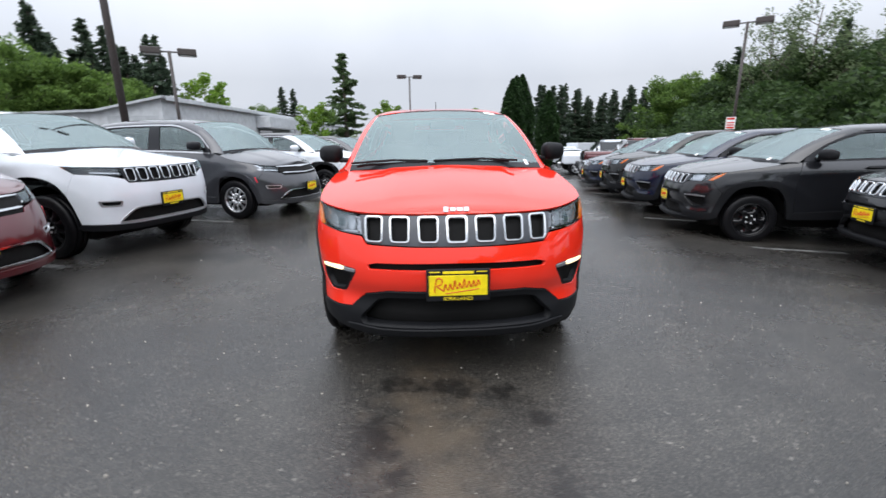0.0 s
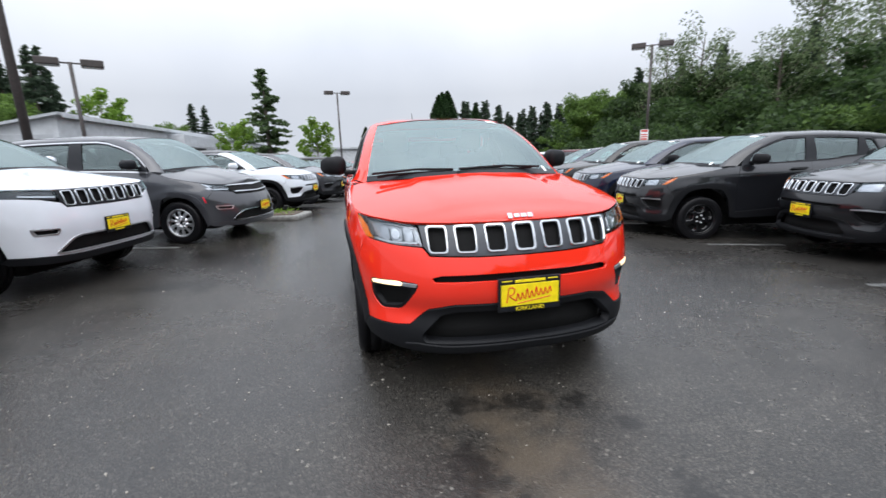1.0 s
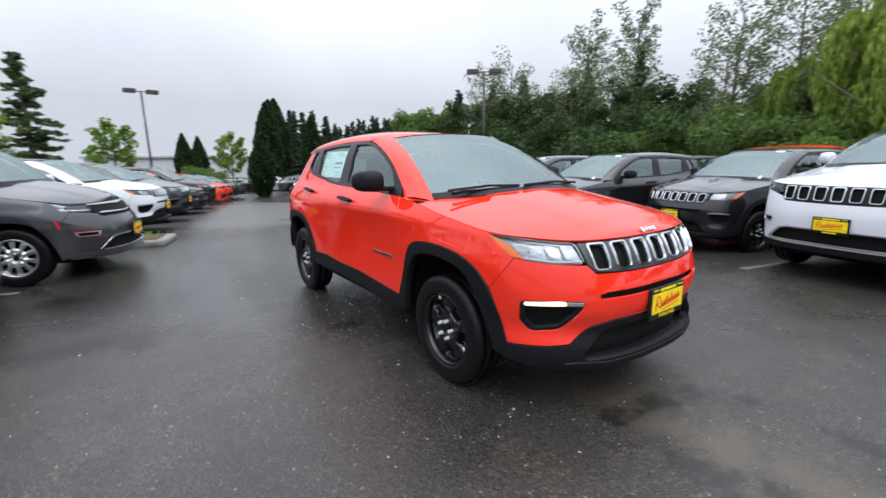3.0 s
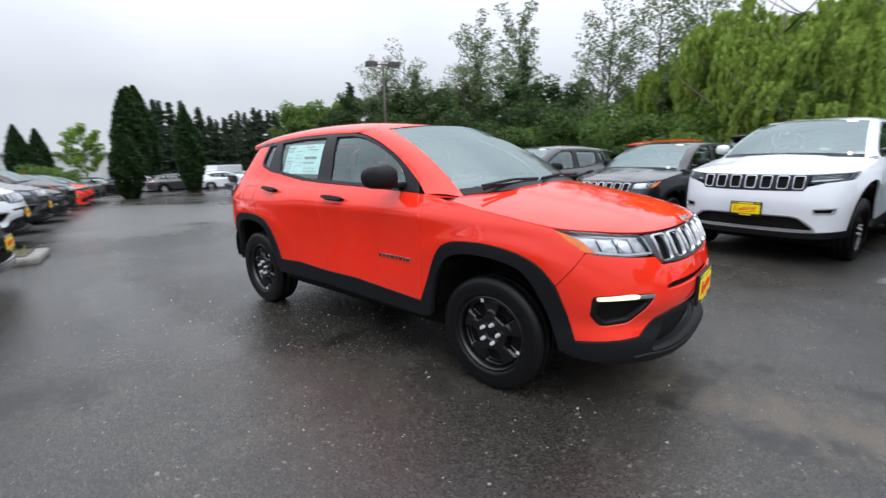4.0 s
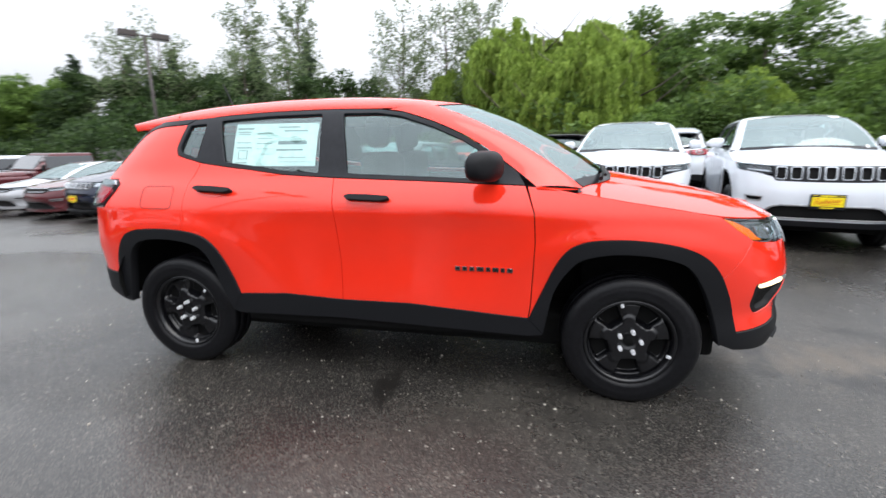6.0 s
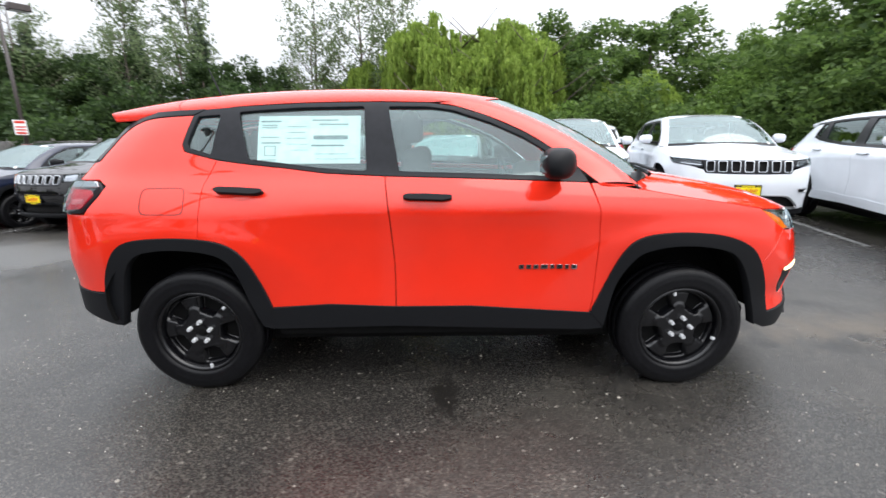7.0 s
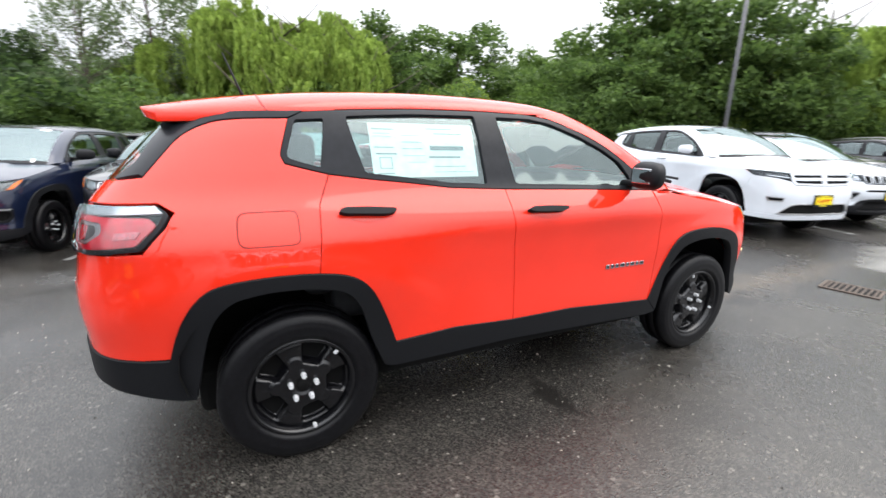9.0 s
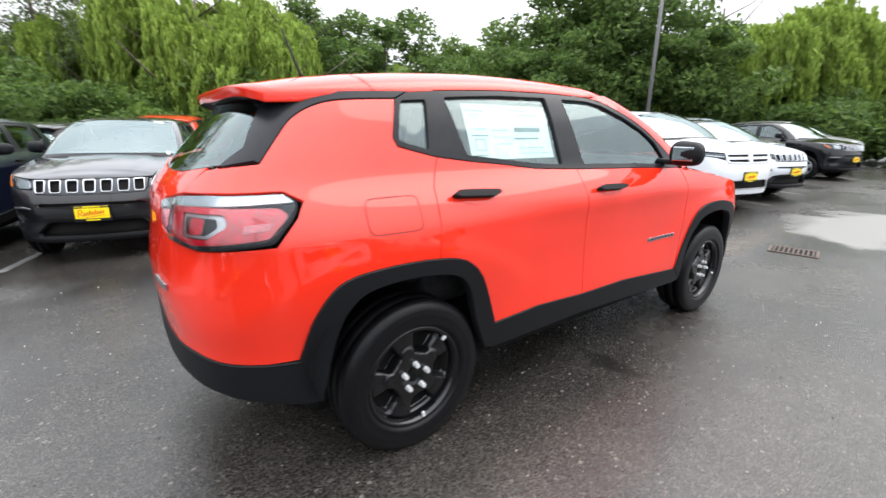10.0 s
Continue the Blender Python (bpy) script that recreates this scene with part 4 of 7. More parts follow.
        # door lining seen through the panes
        car.skin("door_lining", [("y", 0.62, 1.13), ("y", 1.096, 1.150), ("y", 1.604, 1.165), ("y", 1.909, 1.180), ("y", 2.124, 1.205), ("y", 2.47, 1.246), ("y", 2.62, 1.29), ("y", 2.60, 1.47), ("y", 2.85, 1.45), ("y", 2.98, 1.34), ("y", 3.0, 1.0), ("y", 2.6, 0.95), ("y", 2.2, 0.55), ("y", 0.62, 0.55)], M["seat"], off=-0.06, thick=0.01, side=side, gap=0, step=0.15)
        # dark inner side, wheel well and liner
        car.skin("inner_side", [("y", 0.52, 1.12), ("y", 0.3, 1.08), ("y", -0.3, 0.97), ("y", -0.40, 0.80)] + ARCH_F[-4::-1] + [("y", 0.52, 0.32), ("y", 2.2, 0.32)] + ARCH_R + [("y", 3.16, 0.98), ("y", 3.05, 1.10), ("y", 2.5, 1.22), ("y", 1.6, 1.15)],
                 M["under"], off=-0.035, thick=0.01, side=side, gap=0, step=0.15)
        for yc in (0.0, 2.636):
            cx, cy, cz = car.place((0.0, yc, 0.36))
            rows = []
            for a in np.linspace(0.11 if yc else 0.10, math.pi - (0.04 if yc else 0.12), 17):
                rows.append([(side * w, cy + ((0.425 + 0.08 * float(ease(0.0, 0.5, math.sin(a))) if yc else 0.455) if w > 0.4 else 0.0) * math.cos(a), cz + (c.get("well", 0.465) + (0.04 if yc else 0) if w > 0.4 else 0.0) * math.sin(a)) for w in (0.36, 0.45, (0.875 if yc else 0.80) * car.place((1.0, 0, 0))[0])])
            g = np.array(rows)
            f = [(i * 3 + j, i * 3 + j + 1, i * 3 + j + 4, i * 3 + j + 3) for i in range(16) for j in range(2)]
            add_mesh("wheel_liner", g.reshape(-1, 3), f, M["under"], car.root, smooth=True)
            wx = c.get("track", 0.765) * side
            wheel(c.get("radius", 0.343), 0.215, c.get("rim", 0.229), c.get("wheel", STEEL), M[c.get("wheel_metal", "steel")], car.root, (wx, cy, c.get("radius", 0.343) - 0.003), side, 0.4 * yc + side, hero)
        # door mirror
        mir = new("door_mirror")
        mir.parent = car.root
        px, py, pz = car.place((0.968 * side, 0.745, 1.240))
        bm = block(0.205, 0.175, 0.145, bevel=0.062, segments=5)
        for v in bm.verts:
            v.co.y *= 1 - 0.55 * max(0, v.co.x * side) / 0.12
            v.co.y += 0.06 * max(0, v.co.x * side) / 0.12
            v.co.z *= 1 - 0.12 * (v.co.x * side) / 0.12
        bmesh.ops.translate(bm, vec=(px, py, pz), verts=bm.verts)
        part("housing", bm, M[c.get("mirror", "trim")], mir, smooth=True)
        part("mirror_glass", block(0.12, 0.010, 0.082, (px, py + 0.084, pz), 0.004), M["chrome"], mir)
        part("stalk", block(0.12, 0.075, 0.035, (px - 0.14 * side, py - 0.02, pz - 0.055), 0.012), M["trim"], mir)

    # nose
    deep = c.get("deep", False)
    if deep:
        low_edge = [("x", 0.0, 0.388), ("x", 0.40, 0.388), ("x", 0.60, 0.394), ("x", 0.70, 0.404), ("y", -0.53, 0.412), ("y", -0.497, 0.412)]
        fog = [("x", 0.765, 0.648), ("x", 0.585, 0.636), ("x", 0.605, 0.578), ("x", 0.750, 0.584)]
    else:
        low_edge = [("x", 0.0, 0.553), ("x", 0.38, 0.553), ("x", 0.505, 0.524), ("x", 0.60, 0.436), ("x", 0.68, 0.422), ("y", -0.53, 0.414), ("y", -0.492, 0.412)]
        fog = [("y", -0.568, 0.664), ("x", 0.66, 0.676), ("x", 0.552, 0.668), ("x", 0.560, 0.640), ("x", 0.632, 0.510), ("x", 0.735, 0.492), ("x", 0.778, 0.56)]
    slit = [("x", 0.0, 0.715), ("x", 0.44, 0.712), ("x", 0.49, 0.698), ("x", 0.48, 0.676), ("x", 0.0, 0.676)]
    mouth = [("x", 0.0, 0.560), ("x", 0.42, 0.560), ("x", 0.50, 0.545), ("x", 0.64, 0.425), ("x", 0.62, 0.402), ("x", 0.0, 0.402)]
    nose_face = low_edge + [("y", -0.435, 0.614), ("y", -0.40, 0.70)] + lamp_out[2:] + lamp_low[:2] + [("x", 0.525, 0.848), ("x", 0.492, 0.806), ("x", 0.25, 0.798), ("x", 0.0, 0.796)]
    openings = [(fog, 0.03)] + ([(mouth, 0.03)] if deep else [(slit, 0.006)])
    bumper = car.skin("front_bumper", nose_face, paint, side=0, gap=0.0012, holes=openings, step=fine * 0.8)
    if deep:
        car.skin("mouth_mesh", mouth, M["mesh"], off=-0.04, thick=0.004, side=0, gap=-0.01, parent=bumper)
        small = [("x", 0.0, 0.545), ("x", 0.41, 0.545), ("x", 0.485, 0.530), ("x", 0.612, 0.430), ("x", 0.60, 0.419), ("x", 0.0, 0.419)]
        car.skin("mouth_rim", mouth, M[c.get("mouth", "alloy")], off=0.008, thick=0.02, side=0, gap=0.001, corner=0.03, holes=[(small, 0.025)], parent=bumper)
    for sd in (-1, 1):
        car.skin("fog_recess", fog, M["mesh"], off=-0.035, thick=0.004, side=sd, gap=-0.012, step=0.06)
        if deep:
            car.skin("fog_rim", fog, M["alloy"], off=0.004, thick=0.02, side=sd, gap=0.001, corner=0.02, step=0.04, holes=[(inset_marks(fog, 0.012), 0.012)])
        else:
            car.skin("fog_bezel", fog, M["trim"], off=-0.004, thick=0.04, side=sd, gap=0.002, corner=0.03, step=0.03, holes=[([("y", -0.590, 0.625), ("x", 0.66, 0.640), ("x", 0.585, 0.632), ("x", 0.640, 0.53), ("x", 0.725, 0.512), ("x", 0.762, 0.56)], 0.02)])
        if c.get("drl"):
            car.skin("running_lamp", [("y", -0.590, 0.658), ("x", 0.66, 0.672), ("x", 0.632, 0.668), ("x", 0.632, 0.648), ("x", 0.66, 0.646), ("y", -0.592, 0.640)], M["drl"], off=0.004, thick=0.02, side=sd, gap=0.001, corner=0.008, step=0.03, label="lit warm white running lamp")
            car.skin("lamp_end", [("x", 0.630, 0.668), ("x", 0.56, 0.664), ("x", 0.565, 0.646), ("x", 0.630, 0.648)], M["satin"], off=0.004, thick=0.02, side=sd, gap=0.001, step=0.03)
        elif not deep:
            car.skin("fog_trim", [("y", -0.590, 0.660), ("x", 0.66, 0.672), ("x", 0.56, 0.664), ("x", 0.565, 0.650), ("x", 0.66, 0.652), ("y", -0.592, 0.642)], M["satin"], off=0.006, thick=0.02, side=sd, gap=0.001, step=0.04)
    if not deep:
        car.skin("upper_intake", [("x", 0.0, 0.730), ("x", 0.47, 0.725), ("x", 0.51, 0.70), ("x", 0.50, 0.665), ("x", 0.0, 0.662)], M["mesh"], off=-0.035, thick=0.004, side=0, gap=0)
    valance = [(k, a, z - 0.004) for k, a, z in low_edge] + ([("y", -0.44, 0.375), ("y", -0.50, 0.350), ("x", 0.66, 0.335), ("x", 0.47, 0.330), ("x", 0.0, 0.330)] if deep else [("y", -0.43, 0.350), ("y", -0.50, 0.318), ("x", 0.66, 0.292), ("x", 0.47, 0.282), ("x", 0.0, 0.285)])
    grin = [("x", 0.0, 0.512), ("x", 0.37, 0.512), ("x", 0.44, 0.495), ("x", 0.545, 0.385), ("x", 0.53, 0.345), ("x", 0.0, 0.345)]
    car.skin("lower_valance", valance, low, off=0.008, thick=0.05, side=0, gap=0, holes=[] if deep else [(grin, 0.02)], step=fine)
    if not deep:
        car.skin("lower_intake", [("x", 0.0, 0.53), ("x", 0.55, 0.50), ("x", 0.56, 0.31), ("x", 0.0, 0.31)], M["mesh"], off=-0.075, thick=0.004, side=0, gap=0)
        car.skin("chin_strip", [("x", 0.0, 0.336), ("x", 0.42, 0.334), ("x", 0.56, 0.342), ("x", 0.62, 0.334), ("x", 0.56, 0.312), ("x", 0.42, 0.302), ("x", 0.0, 0.304)], M["trim"], off=0.020, thick=0.09, side=0, gap=0)
    # grille
    grille = [("x", 0.0, 0.958), ("x", 0.53, 0.956), ("x", 0.518, 0.855), ("x", 0.487, 0.812), ("x", 0.25, 0.803), ("x", 0.0, 0.800)]
    holes, rings = [], []
    kind = c.get("grille", "seven")
    if kind == "seven":
        z0, z1 = 0.822, 0.948
        for k, (a, b) in enumerate(slots()):
            if k == 0:
                holes.append(([("x", 0.0, z1), ("x", b, z1), ("x", b - 0.004, z0), ("x", 0.0, z0)], 0.018))
            else:
                holes.append(([("x", a, z1), ("x", b, z1), ("x", b - 0.006, z0 + 0.004 * (k == 3)), ("x", a + 0.004, z0)], 0.018))
        face = car.skin("grille", grille, M[c.get("grille_face", "greytrim")], off=-0.006, thick=0.02, side=0, gap=0.001, holes=holes, step=0.03)
        car.skin("grille_mesh", [("x", 0.0, 0.955), ("x", 0.52, 0.953), ("x", 0.49, 0.81), ("x", 0.0, 0.804)], M["mesh"], off=-0.030, thick=0.004, side=0, gap=0, parent=face)
        for k, (a, b) in enumerate(slots()):
            for sd in ((-1,) if k == 0 else (-1, 1)):
                if k == 0:
                    out = [("x", 0.0, z1 + 0.004), ("x", b + 0.004, z1 + 0.004), ("x", b, z0 - 0.004), ("x", 0.0, z0 - 0.004)]
                    inn = [("x", 0.0, z1 - 0.005), ("x", b - 0.006, z1 - 0.005), ("x", b - 0.009, z0 + 0.005), ("x", 0.0, z0 + 0.005)]
                    car.skin("slot_ring", out, M["chrome" if c.get("ring", True) else "gloss"], off=0.008, thick=0.022, side=0, gap=0, corner=0.02, step=0.03, holes=[(inn, 0.018)], parent=face)
                else:
                    out = [("x", a - 0.002, z1 + 0.002), ("x", b + 0.002, z1 + 0.002), ("x", b - 0.004, z0 - 0.001), ("x", a + 0.002, z0 - 0.002)]
                    inn = [("x", a + 0.005, z1 - 0.005), ("x", b - 0.005, z1 - 0.005), ("x", b - 0.010, z0 + 0.005), ("x", a + 0.008, z0 + 0.005)]
                    car.skin("slot_ring", out, M["chrome" if c.get("ring", True) else "gloss"], off=0.008, thick=0.022, side=sd, gap=0, corner=0.02, step=0.03, holes=[(inn, 0.018)], parent=face)
    elif kind == "cross":
        face = car.skin("grille", grille, M["mesh"], off=-0.02, thick=0.02, side=0, gap=0.001)
        car.skin("crosshair", [("x", 0.0, 0.90), ("x", 0.50, 0.90), ("x", 0.50, 0.865), ("x", 0.0, 0.865)], M[c.get("cross", "white")], off=0.01, thick=0.03, side=0, gap=0, parent=face)
        car.skin("crosshair", [("x", 0.0, 0.957), ("x", 0.035, 0.957), ("x", 0.03, 0.803), ("x", 0.0, 0.803)], M[c.get("cross", "white")], off=0.012, thick=0.03, side=0, gap=0, parent=face)
        car.skin("grille_rim", grille, M[c.get("cross", "white")], off=0.008, thick=0.03, side=0, gap=0, holes=[([("x", 0.0, 0.94), ("x", 0.50, 0.938), ("x", 0.49, 0.865), ("x", 0.46, 0.83), ("x", 0.0, 0.82)], 0.01)], parent=face)
    else:
        face = car.skin("grille", grille, M["mesh"], off=-0.01, thick=0.02, side=0, gap=0.001)
        car.skin("wing_bar", [("x", 0.0, 0.955), ("x", 0.53, 0.953), ("x", 0.53, 0.945), ("x", 0.15, 0.936), ("x", 0.0, 0.926)], M["chrome"], off=0.01, thick=0.02, side=0, gap=0, parent=face)
        car.skin("wing_bar", [("x", 0.0, 0.840), ("x", 0.45, 0.858), ("x", 0.50, 0.85), ("x", 0.47, 0.843), ("x", 0.0, 0.826)], M["chrome"], off=0.01, thick=0.02, side=0, gap=0, parent=face)
    if c.get("chin"):
        for sd in (-1, 1):
            car.skin("bright_curve", [("x", 0.0, 0.395), ("x", 0.42, 0.39), ("x", 0.52, 0.45), ("x", 0.70, 0.44), ("x", 0.70, 0.415), ("x", 0.53, 0.42), ("x", 0.44, 0.36), ("x", 0.0, 0.365)], M["chrome"], off=0.02, thick=0.02, side=sd, gap=0, step=0.05)
    # bonnet
    rim = car.edge(TOP_EDGE, 40)
    spine_y = np.interp(np.linspace(0, 1, 40), [0, 0.25, 1.0], [rim[0, 1], -0.70, 0.03])
    spine_z = smooth_table([(-0.81, 0.962), (-0.76, 0.992), (-0.66, 1.02), (-0.43, 1.076), (-0.1, 1.140), (0.05, 1.166)])(spine_y)
    rows = []
    for e, cy, cz in zip(rim, spine_y, spine_z):
        ctr = np.array([0.0, cy, cz])
        k = np.array([e[0] * 0.62, e[1] * 0.55 + cy * 0.45, cz - 0.004 + 0.010 * (cy > -0.6)])
        half = [(1 - v) ** 2 * e + 2 * v * (1 - v) * k + v * v * ctr for v in np.linspace(0, 1, 22)]
        for q in half:
            q[2] += 0.010 * float(ease(0.47 + 0.1 * cy, 0.40 + 0.1 * cy, q[0])) * float(ease(-0.72, -0.45, cy))
        rows.append([mirror_x(q) for q in half] + half[::-1][1:])
    bonnet = car.grid("bonnet", np.array(rows[:]), paint)
    lip = np.array([[mirror_x(q) for q in rim[::-1]] + list(rim[1:]), [mirror_x(q) - (0, 0, 0.012) for q in rim[::-1]] + list(rim[1:] - (0, 0, 0.012))])
    lip[1, :, 1] += 0.012
    car.grid("bonnet_lip", lip, paint, parent=bonnet)
    # windscreen, roof, tail
    bottom = curve_through([(-0.735, 0.27, 1.128), (-0.45, 0.09, 1.146), (0.0, 0.02, 1.152), (0.45, 0.09, 1.146), (0.735, 0.27, 1.128)], 8)
    top = curve_through([(-0.575, 1.06, 1.562), (-0.3, 0.945, 1.588), (0.0, 0.90, 1.594), (0.3, 0.945, 1.588), (0.575, 1.06, 1.562)], 8)
    g = np.array([bottom * (1 - v) + top * v + np.array([0, -0.02, 0.035]) * 4 * v * (1 - v) for v in np.linspace(0, 1, 16)])
    car.grid("windscreen", g, M["screen"])
    car.grid("screen_sticker", g[14:16, 26:30] + (0, -0.004, 0.002), M["paper"], label="white paper sticker on the windscreen")
    car.grid("screen_sticker", g[0:2, 28:30] * 0.5 + g[1:3, 28:30] * 0.5 + (0, -0.005, 0.003), M["paper"], label="white paper sticker on the windscreen")
    band = np.array([g[0] + (0, -0.0, 0.003), g[1] * 0.9 + g[0] * 0.1 + (0, -0.003, 0.004)])
    car.grid("scuttle_band", band, M["gloss"])
    cow0 = np.array([(x, np.interp(abs(x), [0, 0.45, 0.86], [0.005, 0.06, 0.30]), 1.135 - 0.03 * abs(x)) for x in np.linspace(-0.86, 0.86, len(bottom))])
    car.grid("scuttle", np.array([cow0, bottom * (1, 1, 1) + (0, 0.02, -0.004)]), M["trim"])
    pillar_low = car.edge([("y", 0.50, 1.135), ("y", 0.60, 1.213), ("y", 0.757, 1.325), ("y", 0.881, 1.397), ("y", 1.051, 1.471), ("y", 1.231, 1.529), ("y", 1.32, 1.543)], 22)
    edge_g = np.array([bottom[-1] * (1 - v) + top[-1] * v + np.array([0, -0.02, 0.035]) * 4 * v * (1 - v) for v in np.linspace(-0.02, 1, 22)])
    for sd in (-1, 1):
        m = np.array([sd, 1, 1.0])
        rws = np.array([[(pl * (1 - v) + eg * v + np.array([0.012, -0.004, 0.012]) * 4 * v * (1 - v)) * m for v in np.linspace(0, 1, 6)] for pl, eg in zip(pillar_low, edge_g)])
        car.grid("windscreen_pillar", rws, paint, flip=sd > 0)
        foot = np.array([[pillar_low[0] * m, (pillar_low[0] * 0.5 + edge_g[0] * 0.5) * m, edge_g[0] * m], [rim[-1] * m + (0, 0.2, 0.02), rim[-1] * m + (0, 0.1, 0.012), (rim[-1] + (-0.05, 0.0, 0.01)) * m]])
        car.grid("pillar_foot", foot, paint)
    ys = np.linspace(0, 1, 34)
    rail = car.edge([("y", 1.378, 1.550), ("y", 1.66, 1.555), ("y", 2.02, 1.550), ("y", 2.29, 1.536), ("y", 2.546, 1.517), ("y", 2.75, 1.507), ("y", 2.90, 1.494), ("y", 2.98, 1.486), ("y", 3.04, 1.478)], 80)
    rail = np.vstack([[(0.572, 1.04, 1.556), (0.610, 1.18, 1.556), (0.635, 1.30, 1.553)], rail])
    crown = smooth_table([(0.85, 1.575), (1.0, 1.598), (1.3, 1.632), (1.75, 1.648), (2.3, 1.632), (2.7, 1.598), (2.95, 1.564), (3.12, 1.530), (3.25, 1.500)])
    rows = []
    tail_y = 3.160
    for v in ys:
        row = []
        for a in np.linspace(-1, 1, 33):
            yf = 0.90 + 0.17 * abs(a) ** 2.2
            yr = tail_y - 0.075 * abs(a) ** 4
            y = yf * (1 - v) + yr * v
            yk = min(y, 2.78)
            xe, ze = np.interp(yk, rail[:, 1], rail[:, 0]) - 0.20 * (y - yk), np.interp(yk, rail[:, 1], rail[:, 2]) - 0.05 * (y - yk)
            x = xe * math.sin(a * math.pi / 2) if abs(a) < 1 else xe * a
            z = ze + (crown(y) - ze) * (1 - abs(x / xe) ** 4.2) ** 0.55
            if v < 0.14:
                k = (a + 1) / 2 * (len(top) - 1)
                i0 = min(int(k), len(top) - 2)
                head = top[i0] + (top[i0 + 1] - top[i0]) * (k - i0)
                w = (1 - v / 0.14) ** 2
                x, y, z = np.array((x, y, z)) * (1 - w) + (head + (0, 0, 0.004)) * w
            row.append((x, y, z))
        rows.append(row)
    rows = np.array(rows)
    if c.get("spoiler_down", True):
        under = rows[-1].copy()
        under[:, 2] -= 0.034 + 0.012 * (1 - np.abs(under[:, 0] / under[-1, 0]))
        under[:, 1] -= 0.012
        inn = under.copy()
        inn[:, 1] -= 0.08
        inn[:, 2] = np.minimum(inn[:, 2] - 0.012, 1.472)
        inn[:, 0] *= 0.96
        full = np.concatenate([rows, rows[-1:] - (0, 0, 0.006), under[None]])
        soffit = np.concatenate([under[None], inn[None], inn[None] - (0, 0.16, 0.02)])
        car.grid("spoiler_soffit", soffit, M["gloss"], label="black underside of the roof spoiler")
        for col, sd in ((0, -1), (-1, 1)):
            edge = rows[22:, col]
            drop = np.interp(edge[:, 1], [2.70, 2.82, 2.94, 3.15], [0.004, 0.014, 0.034, 0.034])[:, None] * (0, 0, 1.0)
            car.grid("spoiler_side", np.array([edge, edge - drop * 0.5 + (0.004 * sd, 0, 0), edge - drop]), paint, flip=sd < 0)
        if hero:
            v = 0.80
            k = int(v * 33)
            line = rows[k] * (1 - (v * 33 - k)) + rows[k + 1] * (v * 33 - k) + (0, 0, 0.0016)
            car.grid("spoiler_joint", np.array([line, line + (0, 0.005, -0.0006)]), M["joint"], label="dark joint between roof and spoiler")
    roof = car.grid("roof", full, M[c["roof"]] if "roof" in c else paint)
    rear_pane = [("t", 0.0, 1.470), ("t", 0.40, 1.462), ("t", 0.465, 1.44), ("t", 0.575, 1.30), ("t", 0.55, 1.243), ("t", 0.3, 1.205), ("t", 0.0, 1.195)]
    car.skin("rear_screen", rear_pane, M[c.get("back_glass", "glass")], off=-0.004, thick=0.004, side=0, gap=0)
    for sd in (-1, 1):
        car.skin("rear_screen_side", [("t", 0.36, 1.470), *bend(D_OUT[2:]), ("t", 0.56, 1.236), ("t", 0.55, 1.243), ("t", 0.575, 1.30), ("t", 0.465, 1.44)], M["gloss"], off=0.002, thick=0.02, side=sd, gap=0)
    gate = [("t", 0.0, 1.193), ("t", 0.3, 1.203), ("t", 0.497, 1.230), ("t", 0.455, 1.14), ("t", 0.27, 1.105), ("t", 0.32, 1.008), ("t", 0.475, 0.985), ("t", 0.50, 0.80), ("t", 0.47, 0.70), ("t", 0.0, 0.69)]
    car.skin("tailgate", gate, paint, side=0)
    car.skin("rear_bumper", [("t", 0.0, 0.69), ("t", 0.47, 0.70), ("t", 0.50, 0.80), ("t", 0.476, 0.985), ("t", 0.649, 0.970), ("t", 0.755, 0.980), ("y", 3.155, 0.988), ("y", 3.075, 0.687), ("y", 3.115, 0.568), ("t", 0.80, 0.566), ("t", 0.6, 0.590), ("t", 0.4, 0.585), ("t", 0.0, 0.60)],
             paint, side=0, gap=0.0015)
    car.skin("rear_lower_bumper", [("t", 0.0, 0.598), ("t", 0.4, 0.583), ("t", 0.6, 0.586), ("t", 0.80, 0.562), ("y", 3.115, 0.56), ("y", 3.045, 0.38), ("y", 3.09, 0.382), ("t", 0.80, 0.405), ("t", 0.70, 0.455), ("t", 0.5, 0.47), ("t", 0.0, 0.47)], low, off=0.006, thick=0.05, side=0, gap=0)
    # floor pan and cabin
    fl = [car.place(p) for p in ((0.74, -0.62, 0.24), (0.74, 3.2, 0.40))]
    part("floor_pan", block(1.36 * car.place((1, 0, 0))[0], fl[1][1] - fl[0][1] - 0.3, 0.20, (0, (fl[0][1] + fl[1][1]) / 2, 0.31), 0.03), M["under"], car.root)
    eng = car.place((0, -0.25, 0.62))
    part("engine_bay", block(1.0, 0.95, 0.5, tuple(eng), 0.03), M["under"], car.root)
    cabin(car, c)
    if c.get("rails"):
        for sd in (-1, 1):
            r = [car.place((sd * 0.60, y, z)) for y, z in ((1.25, 1.59), (1.35, 1.645), (1.8, 1.668), (2.3, 1.655), (2.65, 1.61), (2.75, 1.57))]
            part("roof_rail", rod(r, 0.016), M[c["rails"]], car.root, smooth=True)
    if c.get("plate", True):
        show_plate(car, car.root, c.get("plate_at", (0, -0.925, 0.60)), big=hero)


